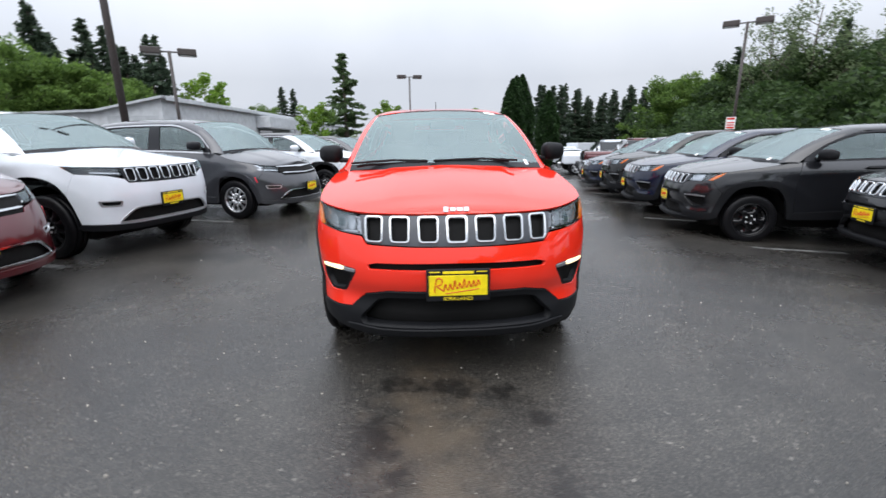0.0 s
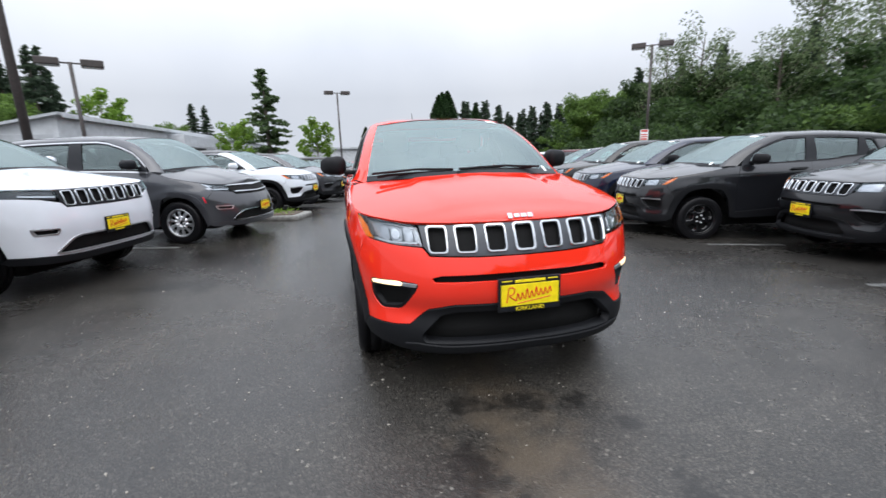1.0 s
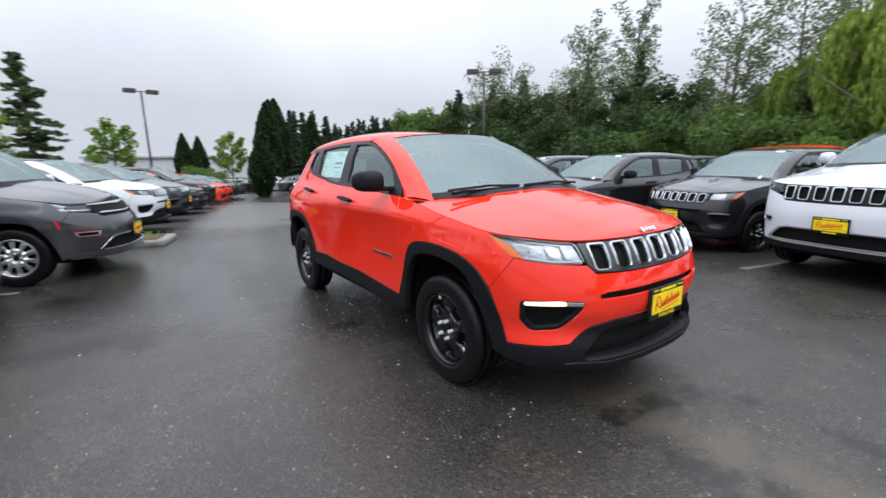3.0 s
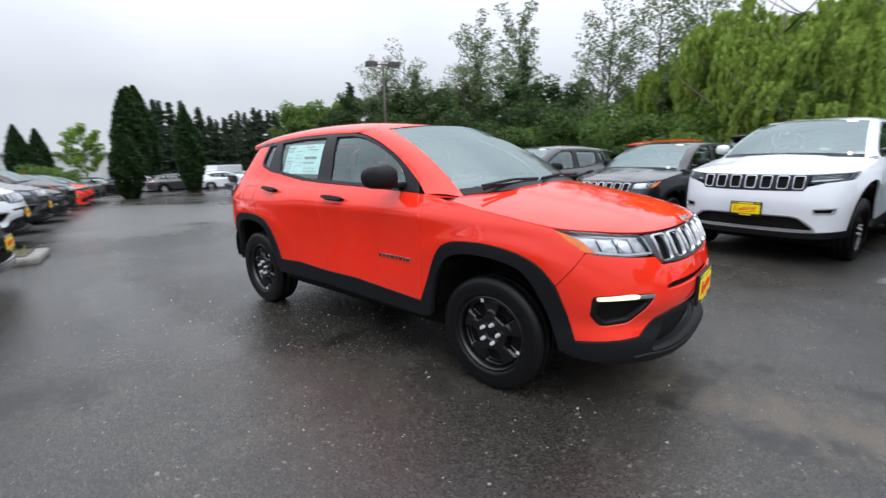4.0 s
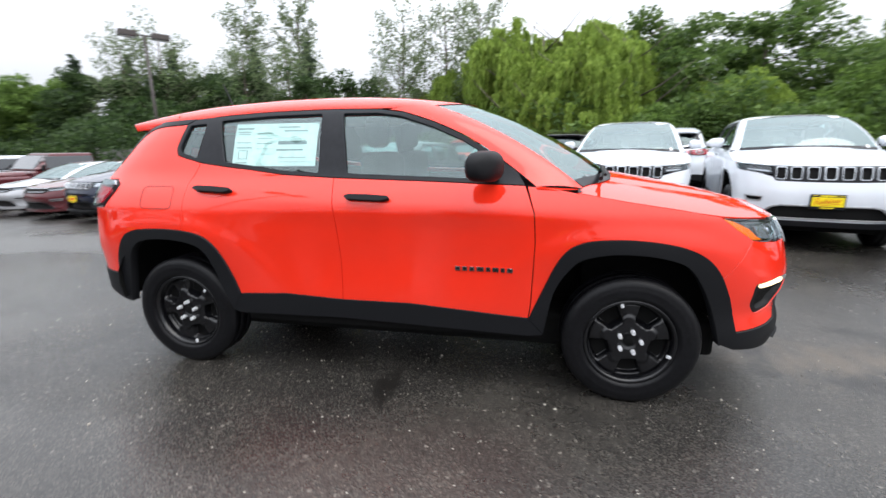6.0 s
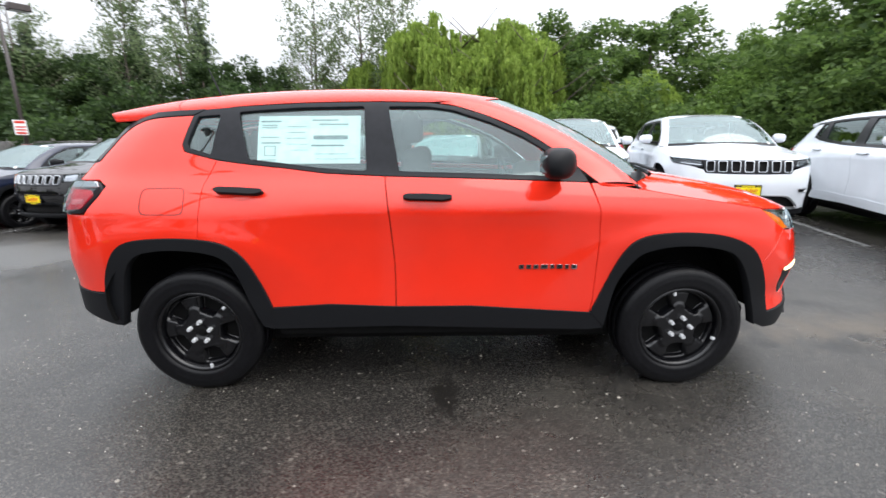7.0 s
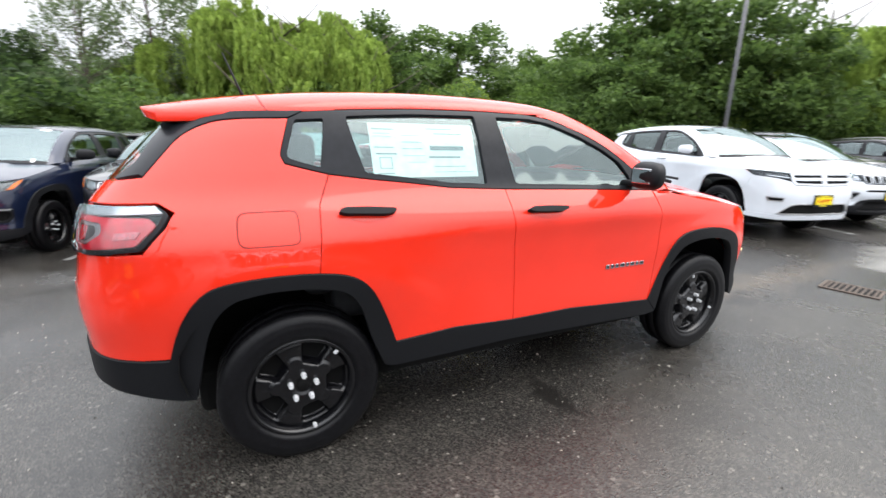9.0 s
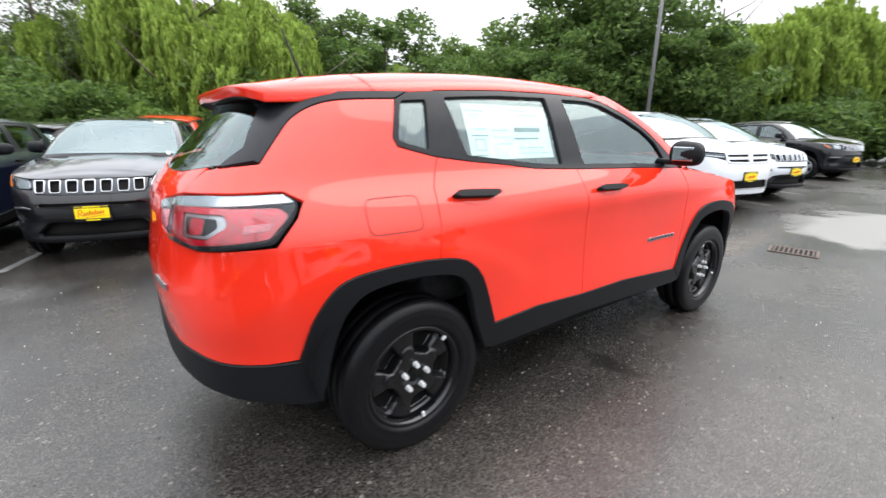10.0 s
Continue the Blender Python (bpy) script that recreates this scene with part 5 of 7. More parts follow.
def cabin(car, c):
    """Seats, dashboard and steering wheel seen through the panes."""
    wide = car.place((1, 0, 0))[0]
    seat = M["seat"]
    d = car.place((0, 0.46, 1.085))
    dash = part("dashboard", block(1.34 * wide, 0.5, 0.2, tuple(d), 0.06, segments=3), M["gloss"], car.root, smooth=True)
    for sx in (-0.37, 0.37):
        p = car.place((sx, 1.14, 0.64))
        s = new("front_seat")
        s.parent = car.root
        part("cushion", block(0.5, 0.52, 0.2, tuple(p), 0.06, segments=3), seat, s, smooth=True)
        part("backrest", block(0.48, 0.16, 0.62, (p[0], p[1] + 0.32, p[2] + 0.36), 0.06, Matrix.Rotation(radians(0), 3, "X"), 3), seat, s, smooth=True)
        part("headrest", block(0.25, 0.1, 0.19, (p[0], p[1] + 0.35, p[2] + 0.79), 0.045, None, 3), seat, s, smooth=True)
    p = car.place((0, 2.2, 0.62))
    b = new("rear_bench")
    b.parent = car.root
    part("cushion", block(1.25 * wide, 0.5, 0.2, tuple(p), 0.06, segments=3), seat, b, smooth=True)
    part("backrest", block(1.25 * wide, 0.16, 0.6, (p[0], p[1] + 0.3, p[2] + 0.34), 0.06, segments=3), seat, b, smooth=True)
    for sx in (-0.4, 0.0, 0.4):
        part("headrest", block(0.24, 0.09, 0.16, (sx, p[1] + 0.32, p[2] + 0.72), 0.04, None, 3), seat, b, smooth=True)
    sw = car.place((0.37, 0.80, 1.06))
    ring = [Vector(sw) + Vector((0.18 * math.cos(a), 0.05 * math.sin(a), 0.17 * math.sin(a))) for a in np.linspace(0, 2 * math.pi, 25)]
    part("steering_wheel", rod(ring, 0.016, 6), M["trim"], car.root, smooth=True)
    hl = np.array([[(x, y, 1.53 - 0.05 * abs(x) ** 2) for x in (-0.55, -0.2, 0.2, 0.55)] for y in (1.1, 1.7, 2.4, 2.95)])
    car.grid("headlining", hl, M["liner"], flip=True)
    mm = car.place((0, 0.78, 1.47))
    part("rear_view_mirror", block(0.22, 0.04, 0.07, tuple(mm), 0.015), M["trim"], car.root)


# ---- ground ----
def ground_height(x, y):
    """The lot falls a little towards one side and steadily down the aisle."""
    return float(-0.05 * np.clip(x - 1.6, 0, 4) * ease(-2.5, 4.0, y) - 0.030 * np.clip(y - 7.0, 0, 34))


def ground_sheet():
    axis = np.unique(np.r_[-900, -300, -120, -60, np.linspace(-30, 30, 61), 60, 120, 300, 900])
    v = [(x, y, ground_height(x, y)) for y in axis for x in axis]
    n = len(axis)
    f = [(j * n + i, j * n + i + 1, (j + 1) * n + i + 1, (j + 1) * n + i) for j in range(n - 1) for i in range(n - 1)]
    ob = add_mesh("ground", v, f, M["asphalt"], smooth=True)
    return tagged(ob, "damp dark grey asphalt of a car park", "ground", kind="structure")


ground_sheet()


# ---- vehicles ----
WARPS = {
    "compass": None,
    "grand": Warp([(-1.5, -1.52), (-0.93, -0.95), (-0.5, -0.5), (0.0, 0.0), (0.5, 0.5), (1.6, 1.72), (2.2, 2.45), (2.636, 2.915), (3.115, 3.42), (3.49, 3.87), (4, 4.4)], [(0, 0), (0.3, 0.30), (0.6, 0.65), (0.96, 1.07), (1.15, 1.265), (1.64, 1.79), (2, 2.2)], 1.07),
    "durango": Warp([(-1.5, -1.52), (-0.93, -0.98), (-0.5, -0.5), (0.0, 0.0), (0.5, 0.5), (1.6, 1.75), (2.2, 2.55), (2.636, 3.04), (3.115, 3.60), (3.49, 4.13), (4, 4.6)], [(0, 0), (0.3, 0.30), (0.6, 0.63), (0.96, 1.03), (1.15, 1.225), (1.64, 1.77), (2, 2.1)], 1.05),
    "renegade": Warp([(-1.5, -1.4), (-0.93, -0.86), (-0.5, -0.48), (0.0, 0.0), (0.3, 0.42), (0.9, 0.95), (2.2, 2.15), (2.636, 2.57), (3.115, 3.05), (3.49, 3.36), (4, 3.9)], [(0, 0), (0.3, 0.32), (0.6, 0.62), (0.96, 1.03), (1.15, 1.18), (1.64, 1.69), (2, 2.1)], 0.99),
    "minivan": Warp([(-1.5, -1.5), (-0.93, -0.98), (-0.5, -0.52), (0.0, 0.0), (0.55, 0.42), (0.9, 0.72), (1.6, 1.62), (2.2, 2.65), (2.636, 3.09), (3.115, 3.58), (3.49, 4.19), (4, 4.7)], [(0, 0), (0.3, 0.22), (0.6, 0.55), (0.85, 0.80), (0.96, 0.915), (1.15, 1.175), (1.30, 1.36), (1.64, 1.77), (2, 2.1)], 1.10),
    "saloon": Warp([(-1.5, -1.5), (-0.93, -0.98), (-0.5, -0.5), (0.0, 0.0), (0.6, 0.62), (0.9, 1.0), (1.6, 1.7), (2.2, 2.3), (2.636, 2.85), (3.115, 3.42), (3.49, 3.95), (4, 4.5)], [(0, 0), (0.3, 0.2), (0.6, 0.52), (0.96, 0.82), (1.15, 0.98), (1.64, 1.45), (2, 1.8)], 1.02),
}
GC = dict(face="upright", open_arch=True, deep=True, slim=0.03, low="trim", clad="paint", wheel=TEN, wheel_metal="steel", radius=0.385, rim=0.262, well=0.50, track=0.815, window_trim="gloss", mirror="paint", handle="paint", bowl="greytrim", grille_face="gloss", quarter="dark_glass", rear_glass="dark_glass", back_glass="dark_glass")
FIT = {
    "hero": ("compass", dict(hero=True, drl=True)),
    "compass": ("compass", dict()),
    "compass_bright": ("compass", dict(wheel=FIVE, wheel_metal="steel", mirror="paint", handle="paint", window_trim="satin", roof="black_paint")),
    "grand": ("grand", GC),
    "durango": ("durango", dict(GC, grille="cross", low="paint", wheel=FIVE, wheel_metal="steel")),
    "renegade": ("renegade", dict(wheel=FIVE, wheel_metal="alloy", radius=0.35, rim=0.23)),
    "minivan": ("minivan", dict(face="sloping", deep=True, mouth="chrome", slim=0.02, low="paint", clad="paint", grille="wing", wheel=SEVEN, wheel_metal="alloy", radius=0.345, rim=0.225, track=0.83, window_trim="alloy", turn="bowl", marker=True, mirror="gloss", handle="paint", plate_at=(0, -0.935, 0.575), quarter="dark_glass")),
    "saloon": ("saloon", dict(deep=True, slim=0.02, mouth="gloss", low="paint", clad="paint", grille="wing", wheel=FIVE, wheel_metal="alloy", radius=0.335, rim=0.225, mirror="paint", handle="paint", plate=False)),
}
BUILT = {}


def vehicle(name, kind, paint, x, y, turn, label, category="car", group="", plate=True):
    """A car of a kind in a colour, its front axle's middle over (x, y); at 0 degrees it looks along -y."""
    m = pose(x, y, ground_height(x, y), 0, 0, turn)
    if kind not in BUILT:
        warp, c = FIT[kind]
        root = new(name)
        c = dict(c, paint=paint)
        for key in ("clad", "low", "mirror", "handle"):
            if c.get(key) == "paint":
                c[key] = paint
        if c.get("grille") == "cross":
            c["cross"] = paint
        build_suv(Car(root, WARPS[warp], {"hero": 0.03, "saloon": 0.11, "renegade": 0.07}.get(kind, 0.045), c.get("face", "raked")), c)
        BUILT[kind] = (root, paint)
        ob = root
        ob.matrix_world = m
    else:
        src, old = BUILT[kind]
        ob = copy_thing(src, m)
        ob.name = name
        if old != paint:
            for o in ob.children_recursive:
                for slot in o.material_slots:
                    if slot.material == M[old]:
                        slot.link = "OBJECT"
                        slot.material = M[paint]
    for o in ob.children_recursive:
        if o.name.split(".")[0] in ("windscreen", "front_window", "rear_window", "quarter_window", "rear_screen", "headlamp"):
            o.visible_shadow = False
    return tagged(ob, label, category, group)


hero = vehicle("red_suv", "hero", "red", 0, 0, 0, "wet bright red compact SUV with black wheels and black cladding", "car")
LEFT, RIGHT = 73.7, -103.9
ROW_L, ROW_R = "cars parked along one side of the aisle", "cars parked along the other side of the aisle"
for nm, kind, paint, x, y, lab in [
    ("white_suv", "grand", "white", -4.39, 3.02, "white full-size SUV with chrome-ringed slotted grille parked in a row"),
    ("grey_minivan", "minivan", "granite", -3.28, 5.66, "dark grey minivan with bright alloy wheels and chrome trim"),
    ("white_compact_suv", "compass_bright", "white", -2.6, 9.6, "white compact SUV with a black roof parked in a row"),
    ("grey_compact_suv", "compass_bright", "granite", -1.9, 12.3, "grey compact SUV parked beside a white one"),
    ("black_saloon", "saloon", "black_paint", -1.2, 14.9, "black saloon car parked in a row"),
    ("black_compact_suv", "compass", "black_paint", -0.5, 17.4, "black compact SUV parked in a row"),
    ("red_saloon", "saloon", "red", 0.3, 20.2, "bright red saloon car parked in a row"),
    ("red_saloon", "saloon", "red", 1.0, 22.8, "bright red saloon car parked in a row"),
    ("dark_saloon", "saloon", "graphite", 1.8, 25.4, "dark grey saloon car parked in a row"),
    ("grey_saloon", "saloon", "granite", 2.6, 28.0, "grey saloon car parked near the end of a row"),
    ("maroon_minivan", "minivan", "maroon", -4.72, 0.68, "dark red minivan parked beside a white SUV"),
]:
    vehicle(nm, kind, paint, x, y, LEFT, lab, group=ROW_L)
for nm, kind, paint, x, y, lab in [
    ("charcoal_suv", "compass", "graphite", 5.66, 1.30, "charcoal grey compact SUV with black wheels and cladding"),
    ("charcoal_suv", "compass", "graphite", 4.65, 3.62, "charcoal grey compact SUV with black wheels and cladding"),
    ("navy_suv", "compass", "navy", 4.95, 5.80, "navy blue compact SUV parked beside a charcoal one"),
    ("black_boxy_suv", "renegade", "black_paint", 5.3, 8.05, "black boxy small SUV parked in a row"),
    ("navy_compact_suv", "compass", "navy", 5.7, 10.3, "navy blue compact SUV farther down the row"),
    ("maroon_saloon", "saloon", "maroon", 6.5, 12.6, "dark red saloon car parked in a row"),
    ("silver_saloon", "saloon", "silver", 7.2, 14.8, "silver saloon car parked in a row"),
    ("white_suv", "grand", "white", 4.62, -0.97, "white full-size SUV with slotted grille and dark lower bumper"),
    ("white_suv", "grand", "white", 3.83, -3.18, "white full-size SUV with slotted grille beside another white one"),
    ("white_large_suv", "durango", "white", 1.63, -5.37, "white large SUV with a cross-bar grille and black wheels"),
    ("white_compact_suv", "compass_bright", "white", 1.6, -7.7, "white compact SUV with black roof and lower bumper"),
    ("grey_suv", "grand", "granite", 2.9, -10.4, "dark grey full-size SUV parked beyond a white one"),
    ("black_boxy_suv", "renegade", "black_paint", 1.9, -14.1, "black boxy small SUV at the end of the row"),
    ("silver_suv", "grand", "silver", 2.6, -17.0, "silver SUV parked past a black boxy one"),
]:
    vehicle(nm, kind, paint, x, y, RIGHT, lab, group=ROW_R)
for nm, kind, paint, x, y, lab in [
    ("orange_suv", "grand", "orange", 14.2, 1.6, "orange-red SUV parked in the second row"),
    ("grey_suv", "compass", "graphite", 13.4, 4.2, "dark grey compact SUV in the second row"),
    ("white_suv", "grand", "white", 12.4, -3.8, "white SUV parked in the second row"),
    ("black_suv", "grand", "black_paint", 13.2, -1.2, "black SUV parked in the second row"),
    ("grey_saloon", "saloon", "granite", 14.6, 7.0, "grey saloon car parked in the second row"),
    ("black_suv", "compass", "black_paint", 11.4, -6.4, "black SUV parked in the second row"),
]:
    vehicle(nm, kind, paint, x, y, LEFT, lab, group="cars parked in the second row")


# ---- trees ----
def scatter_mesh(name, centres, size, material, rng, aspect=1.6, droop=None, parent=None, label="", tri=False):
    """Many small leaf cards, each folded, turned at random (or hanging) round the given centres."""
    c = np.asarray(centres, float)
    n = len(c)
    a = rng.normal(size=(n, 3))
    if droop is not None:
        a = a * (1 - droop) + np.array([0, 0, -1.0]) * droop
    a /= np.linalg.norm(a, axis=1, keepdims=True)
    b = np.cross(a, rng.normal(size=(n, 3)))
    b /= np.maximum(np.linalg.norm(b, axis=1, keepdims=True), 1e-6)
    k = np.cross(a, b)
    s = (size * rng.uniform(0.6, 1.4, n))[:, None]
    p0, p1 = c - a * s * aspect * 0.5, c + a * s * aspect * 0.5
    q0, q1 = c + b * s * 0.5 + k * s * 0.15, c - b * s * 0.5 + k * s * 0.15
    v = np.stack([q0 - a * s * aspect * 0.4, q1 - a * s * aspect * 0.4, p1] if tri else [p0, q0, p1, q1], 1).reshape(-1, 3)
    w = 3 if tri else 4
    me = bpy.data.meshes.new(name)
    me.vertices.add(w * n)
    me.vertices.foreach_set("co", v.ravel())
    me.loops.add(w * n)
    me.loops.foreach_set("vertex_index", np.arange(w * n))
    me.polygons.add(n)
    me.polygons.foreach_set("loop_start", np.arange(n) * w)
    me.update(calc_edges=True)
    me.materials.append(material)
    ob = new(name, me)
    if parent is not None:
        ob.parent = parent
    if label:
        tagged(ob, label)
    return ob


LEAF = {
    "fir": leaf_material("fir_needles", (0.030, 0.047, 0.032), (0.080, 0.118, 0.070)),
    "pale": leaf_material("young_fir_needles", (0.045, 0.080, 0.032), (0.12, 0.18, 0.075)),
    "cedar": leaf_material("cedar_fans", (0.012, 0.030, 0.010), (0.040, 0.085, 0.025)),
    "broad": leaf_material("broad_leaves", (0.055, 0.105, 0.022), (0.17, 0.27, 0.06)),
    # broadleaf green darkened in two steps: the belt's shade is put into the colour
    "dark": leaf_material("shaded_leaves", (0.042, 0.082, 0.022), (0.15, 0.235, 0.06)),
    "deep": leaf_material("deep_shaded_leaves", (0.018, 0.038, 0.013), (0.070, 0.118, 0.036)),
    "willow": leaf_material("willow_leaves", (0.14, 0.22, 0.035), (0.34, 0.46, 0.095)),
    "bright": leaf_material("young_leaves", (0.10, 0.19, 0.02), (0.23, 0.36, 0.06)),
    "airy": leaf_material("cottonwood_leaves", (0.075, 0.11, 0.05), (0.19, 0.25, 0.12)),
}
M["bark"] = plain("grey_brown_bark", (0.11, 0.09, 0.075), 0.9, grain=0.35, scale=12, bump=0.6)


def trunk_and_limbs(root, h, r, limbs, rng, start=0.3, reach=0.35, rise=0.5):
    lean = rng.uniform(-0.03, 0.03, 2) * h
    pts = [(lean[0] * t * t, lean[1] * t * t, h * t) for t in np.linspace(0, 0.95, 7)]
    part("trunk", rod(pts, [r * (1 - 0.85 * t) for t in np.linspace(0, 1, 7)], 8), M["bark"], root, smooth=True)
    bm = bmesh.new()
    ends = []
    for k in range(limbs):
        t = start + (0.92 - start) * (k + rng.uniform(0, 0.8)) / limbs
        a = k * 2.4 + rng.uniform(-0.4, 0.4)
        ln = reach * h * (1 - 0.6 * t) * rng.uniform(0.7, 1.15)
        p0 = np.array([lean[0] * t * t, lean[1] * t * t, h * t])
        mid = p0 + np.array([math.cos(a) * ln * 0.55, math.sin(a) * ln * 0.55, ln * rise * 0.45])
        end = p0 + np.array([math.cos(a) * ln, math.sin(a) * ln, ln * rise])
        limb = rod([p0, mid, end], [r * 0.35 * (1 - t * 0.6), r * 0.22 * (1 - t * 0.6), 0.012], 5)
        me = bpy.data.meshes.new("limb")
        limb.to_mesh(me)
        limb.free()
        bm.from_mesh(me)
        bpy.data.meshes.remove(me)
        ends += [mid, end, (mid + end) / 2]
    part("branchwork", bm, M["bark"], root, smooth=True)
    return np.array(ends)


def clumps(centres, radius, per, rng, flat=0.7):
    out = []
    for c in centres:
        d = rng.normal(size=(per, 3))
        d /= np.linalg.norm(d, axis=1, keepdims=True)
        out.append(c + d * (radius * rng.uniform(0.6, 1.2) * rng.uniform(0.15, 1, (per, 1)) ** 0.45) * (1, 1, flat))
    return np.vstack(out)


def make_tree(kind, rng):
    """One tree of a kind, ten metres high; copies are scaled."""
    root = new(kind)
    h = 10.0
    if kind in ("fir_tree", "pale_fir_tree"):
        part("trunk", rod([(0, 0, 0), (0, 0, 5), (0, 0, 9.8)], [0.16, 0.1, 0.01], 7), M["bark"], root, smooth=True)
        pts = []
        z = 0.8
        while z < 9.9:
            rad = 2.0 * (1 - z / 10) ** 0.9 * rng.uniform(0.62, 1.12) + 0.06
            for k in range(6):
                a = rng.uniform(0, 2 * math.pi)
                rr, lift = rad * rng.uniform(0.5, 1.2), rng.uniform(-0.22, 0.22)
                m = int(62 * rr / 2 + 9)
                t = rng.uniform(0.05, 1, m) ** 0.8
                side = rng.normal(size=m) * 0.13 * (1 - t * 0.75)
                pts.append(np.stack([math.cos(a) * rr * t - math.sin(a) * side, math.sin(a) * rr * t + math.cos(a) * side, z + lift - 0.42 * rr * t + 0.20 * rr * t ** 3 + rng.normal(size=m) * 0.045], 1))
            z += 0.32 + 0.14 * rng.uniform()
        scatter_mesh("crown", np.vstack(pts), 0.15, LEAF["fir" if kind == "fir_tree" else "pale"], rng, 2.0, 0.3, root, tri=True)
    elif kind == "cedar_column":
        z = rng.uniform(0.0, 1, 9000) ** 1.1
        rad = 1.55 * np.sin(np.clip(z * 1.15 + 0.16, 0, 1) * math.pi * 0.5) * (1 - z ** 2.6) + 0.03
        a = rng.uniform(0, 2 * math.pi, len(z))
        rr = rad * (0.72 + 0.32 * rng.uniform(size=len(z))) * (1 + 0.10 * np.sin(a * 5 + z * 20))
        part("trunk", rod([(0, 0, 0), (0, 0, 8)], [0.12, 0.02], 6), M["bark"], root)
        scatter_mesh("crown", np.stack([np.cos(a) * rr, np.sin(a) * rr, 0.15 + z * 9.9], 1), 0.18, LEAF["cedar"], rng, 2.0, -0.45, root, tri=True)
    elif kind in ("broadleaf_tree", "dark_broadleaf_tree", "shaded_broadleaf_tree"):
        ends = trunk_and_limbs(root, h, 0.2, 16, rng, 0.12, 0.40, 0.55)
        low = rng.normal(size=(26, 3)) * (1.9, 1.9, 1.0) + (0, 0, 3.2)
        mid = rng.normal(size=(26, 3)) * (1.7, 1.7, 1.6) + (0, 0, 5.8)
        pts = clumps(np.vstack([ends, low, mid]), 0.95, 130, rng, 0.75)
        pts = pts[pts[:, 2] > 0.3]
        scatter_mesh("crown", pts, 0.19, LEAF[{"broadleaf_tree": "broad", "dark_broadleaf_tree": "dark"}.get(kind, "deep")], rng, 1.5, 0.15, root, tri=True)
    elif kind == "cottonwood_tree":
        ends = trunk_and_limbs(root, h, 0.15, 22, rng, 0.22, 0.30, 0.9)
        pts = clumps(ends, 0.66, 46, rng, 0.8)
        low = rng.normal(size=(14, 3)) * (1.2, 1.2, 0.9) + (0, 0, 2.0)
        pts = np.vstack([pts, clumps(low, 0.9, 160, rng)])
        scatter_mesh("crown", pts[pts[:, 2] > 0.2], 0.115, LEAF["airy"], rng, 1.3, 0.2, root, tri=True)
    elif kind == "poplar_tree":
        ends = trunk_and_limbs(root, h, 0.13, 30, rng, 0.12, 0.17, 1.7)
        pts = clumps(ends, 0.42, 52, rng, 0.9)
        scatter_mesh("crown", pts[pts[:, 2] > 0.2], 0.105, LEAF["airy"], rng, 1.3, 0.2, root, tri=True)
    elif kind == "willow_tree":
        ends = trunk_and_limbs(root, h, 0.28, 14, rng, 0.25, 0.45, 0.8)
        pts = []
        domes = [(rng.uniform(0, 2.6), rng.uniform(0, 2 * math.pi), rng.uniform(6.0, 9.8), rng.uniform(1.3, 2.3)) for _ in range(9)]
        for k in range(135):
            dr, da, dz, dw = domes[k % 9]
            u, a2 = rng.uniform(0, 1) ** 0.6, rng.uniform(0, 2 * math.pi)
            ex, ey = dr * math.cos(da) + dw * u * math.cos(a2), dr * math.sin(da) + dw * u * math.sin(a2)
            rr, a = math.hypot(ex, ey), math.atan2(ey, ex)
            top = dz - 1.5 * u ** 2 + rng.normal() * 0.3
            full = rng.uniform(1.8, 5.0) + 2.0 * u
            for j in range(6):
                ln = min(top - 0.3, full * rng.uniform(0.55, 1.1))
                m = int(ln * 14)
                t = np.sort(rng.uniform(0, 1, m))
                ox, oy = rng.normal(size=2) * 0.16
                out = rr - 0.25 + 0.5 * np.sin(np.minimum(t * 3, 1.4)) + 0.1 * np.sin(t * 5 + k)
                pts.append(np.stack([math.cos(a) * out + ox + rng.normal(size=m) * 0.045, math.sin(a) * out + oy + rng.normal(size=m) * 0.045, top + 0.25 * np.sin(np.minimum(t * 6, 3.1)) - ln * t], 1))
        p = np.vstack(pts)
        scatter_mesh("crown", p[p[:, 2] > 0.3], 0.10, LEAF["willow"], rng, 4.6, 0.85, root, tri=True)
    elif kind == "young_tree":
        ends = trunk_and_limbs(root, h, 0.16, 14, rng, 0.3, 0.32, 0.9)
        pts = clumps(ends, 0.75, 60, rng)
        scatter_mesh("crown", pts, 0.26, LEAF["bright"], rng, 1.4, 0.2, root)
    elif kind in ("bush", "dark_bush", "shaded_bush"):
        c = rng.normal(size=(34, 3)) * (2.6, 2.6, 1.6) + (0, 0, 4.6)
        c[:, 2] = np.clip(c[:, 2], 1.2, 8.6)
        part("stems", rod([(0, 0, 0), (0.2, 0, 4)], [0.4, 0.1], 6), M["bark"], root)
        pts = clumps(c, 2.0, 260, rng, 0.8)
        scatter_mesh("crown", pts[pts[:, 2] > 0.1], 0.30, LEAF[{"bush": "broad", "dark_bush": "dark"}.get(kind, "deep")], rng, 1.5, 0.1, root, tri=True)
    return root


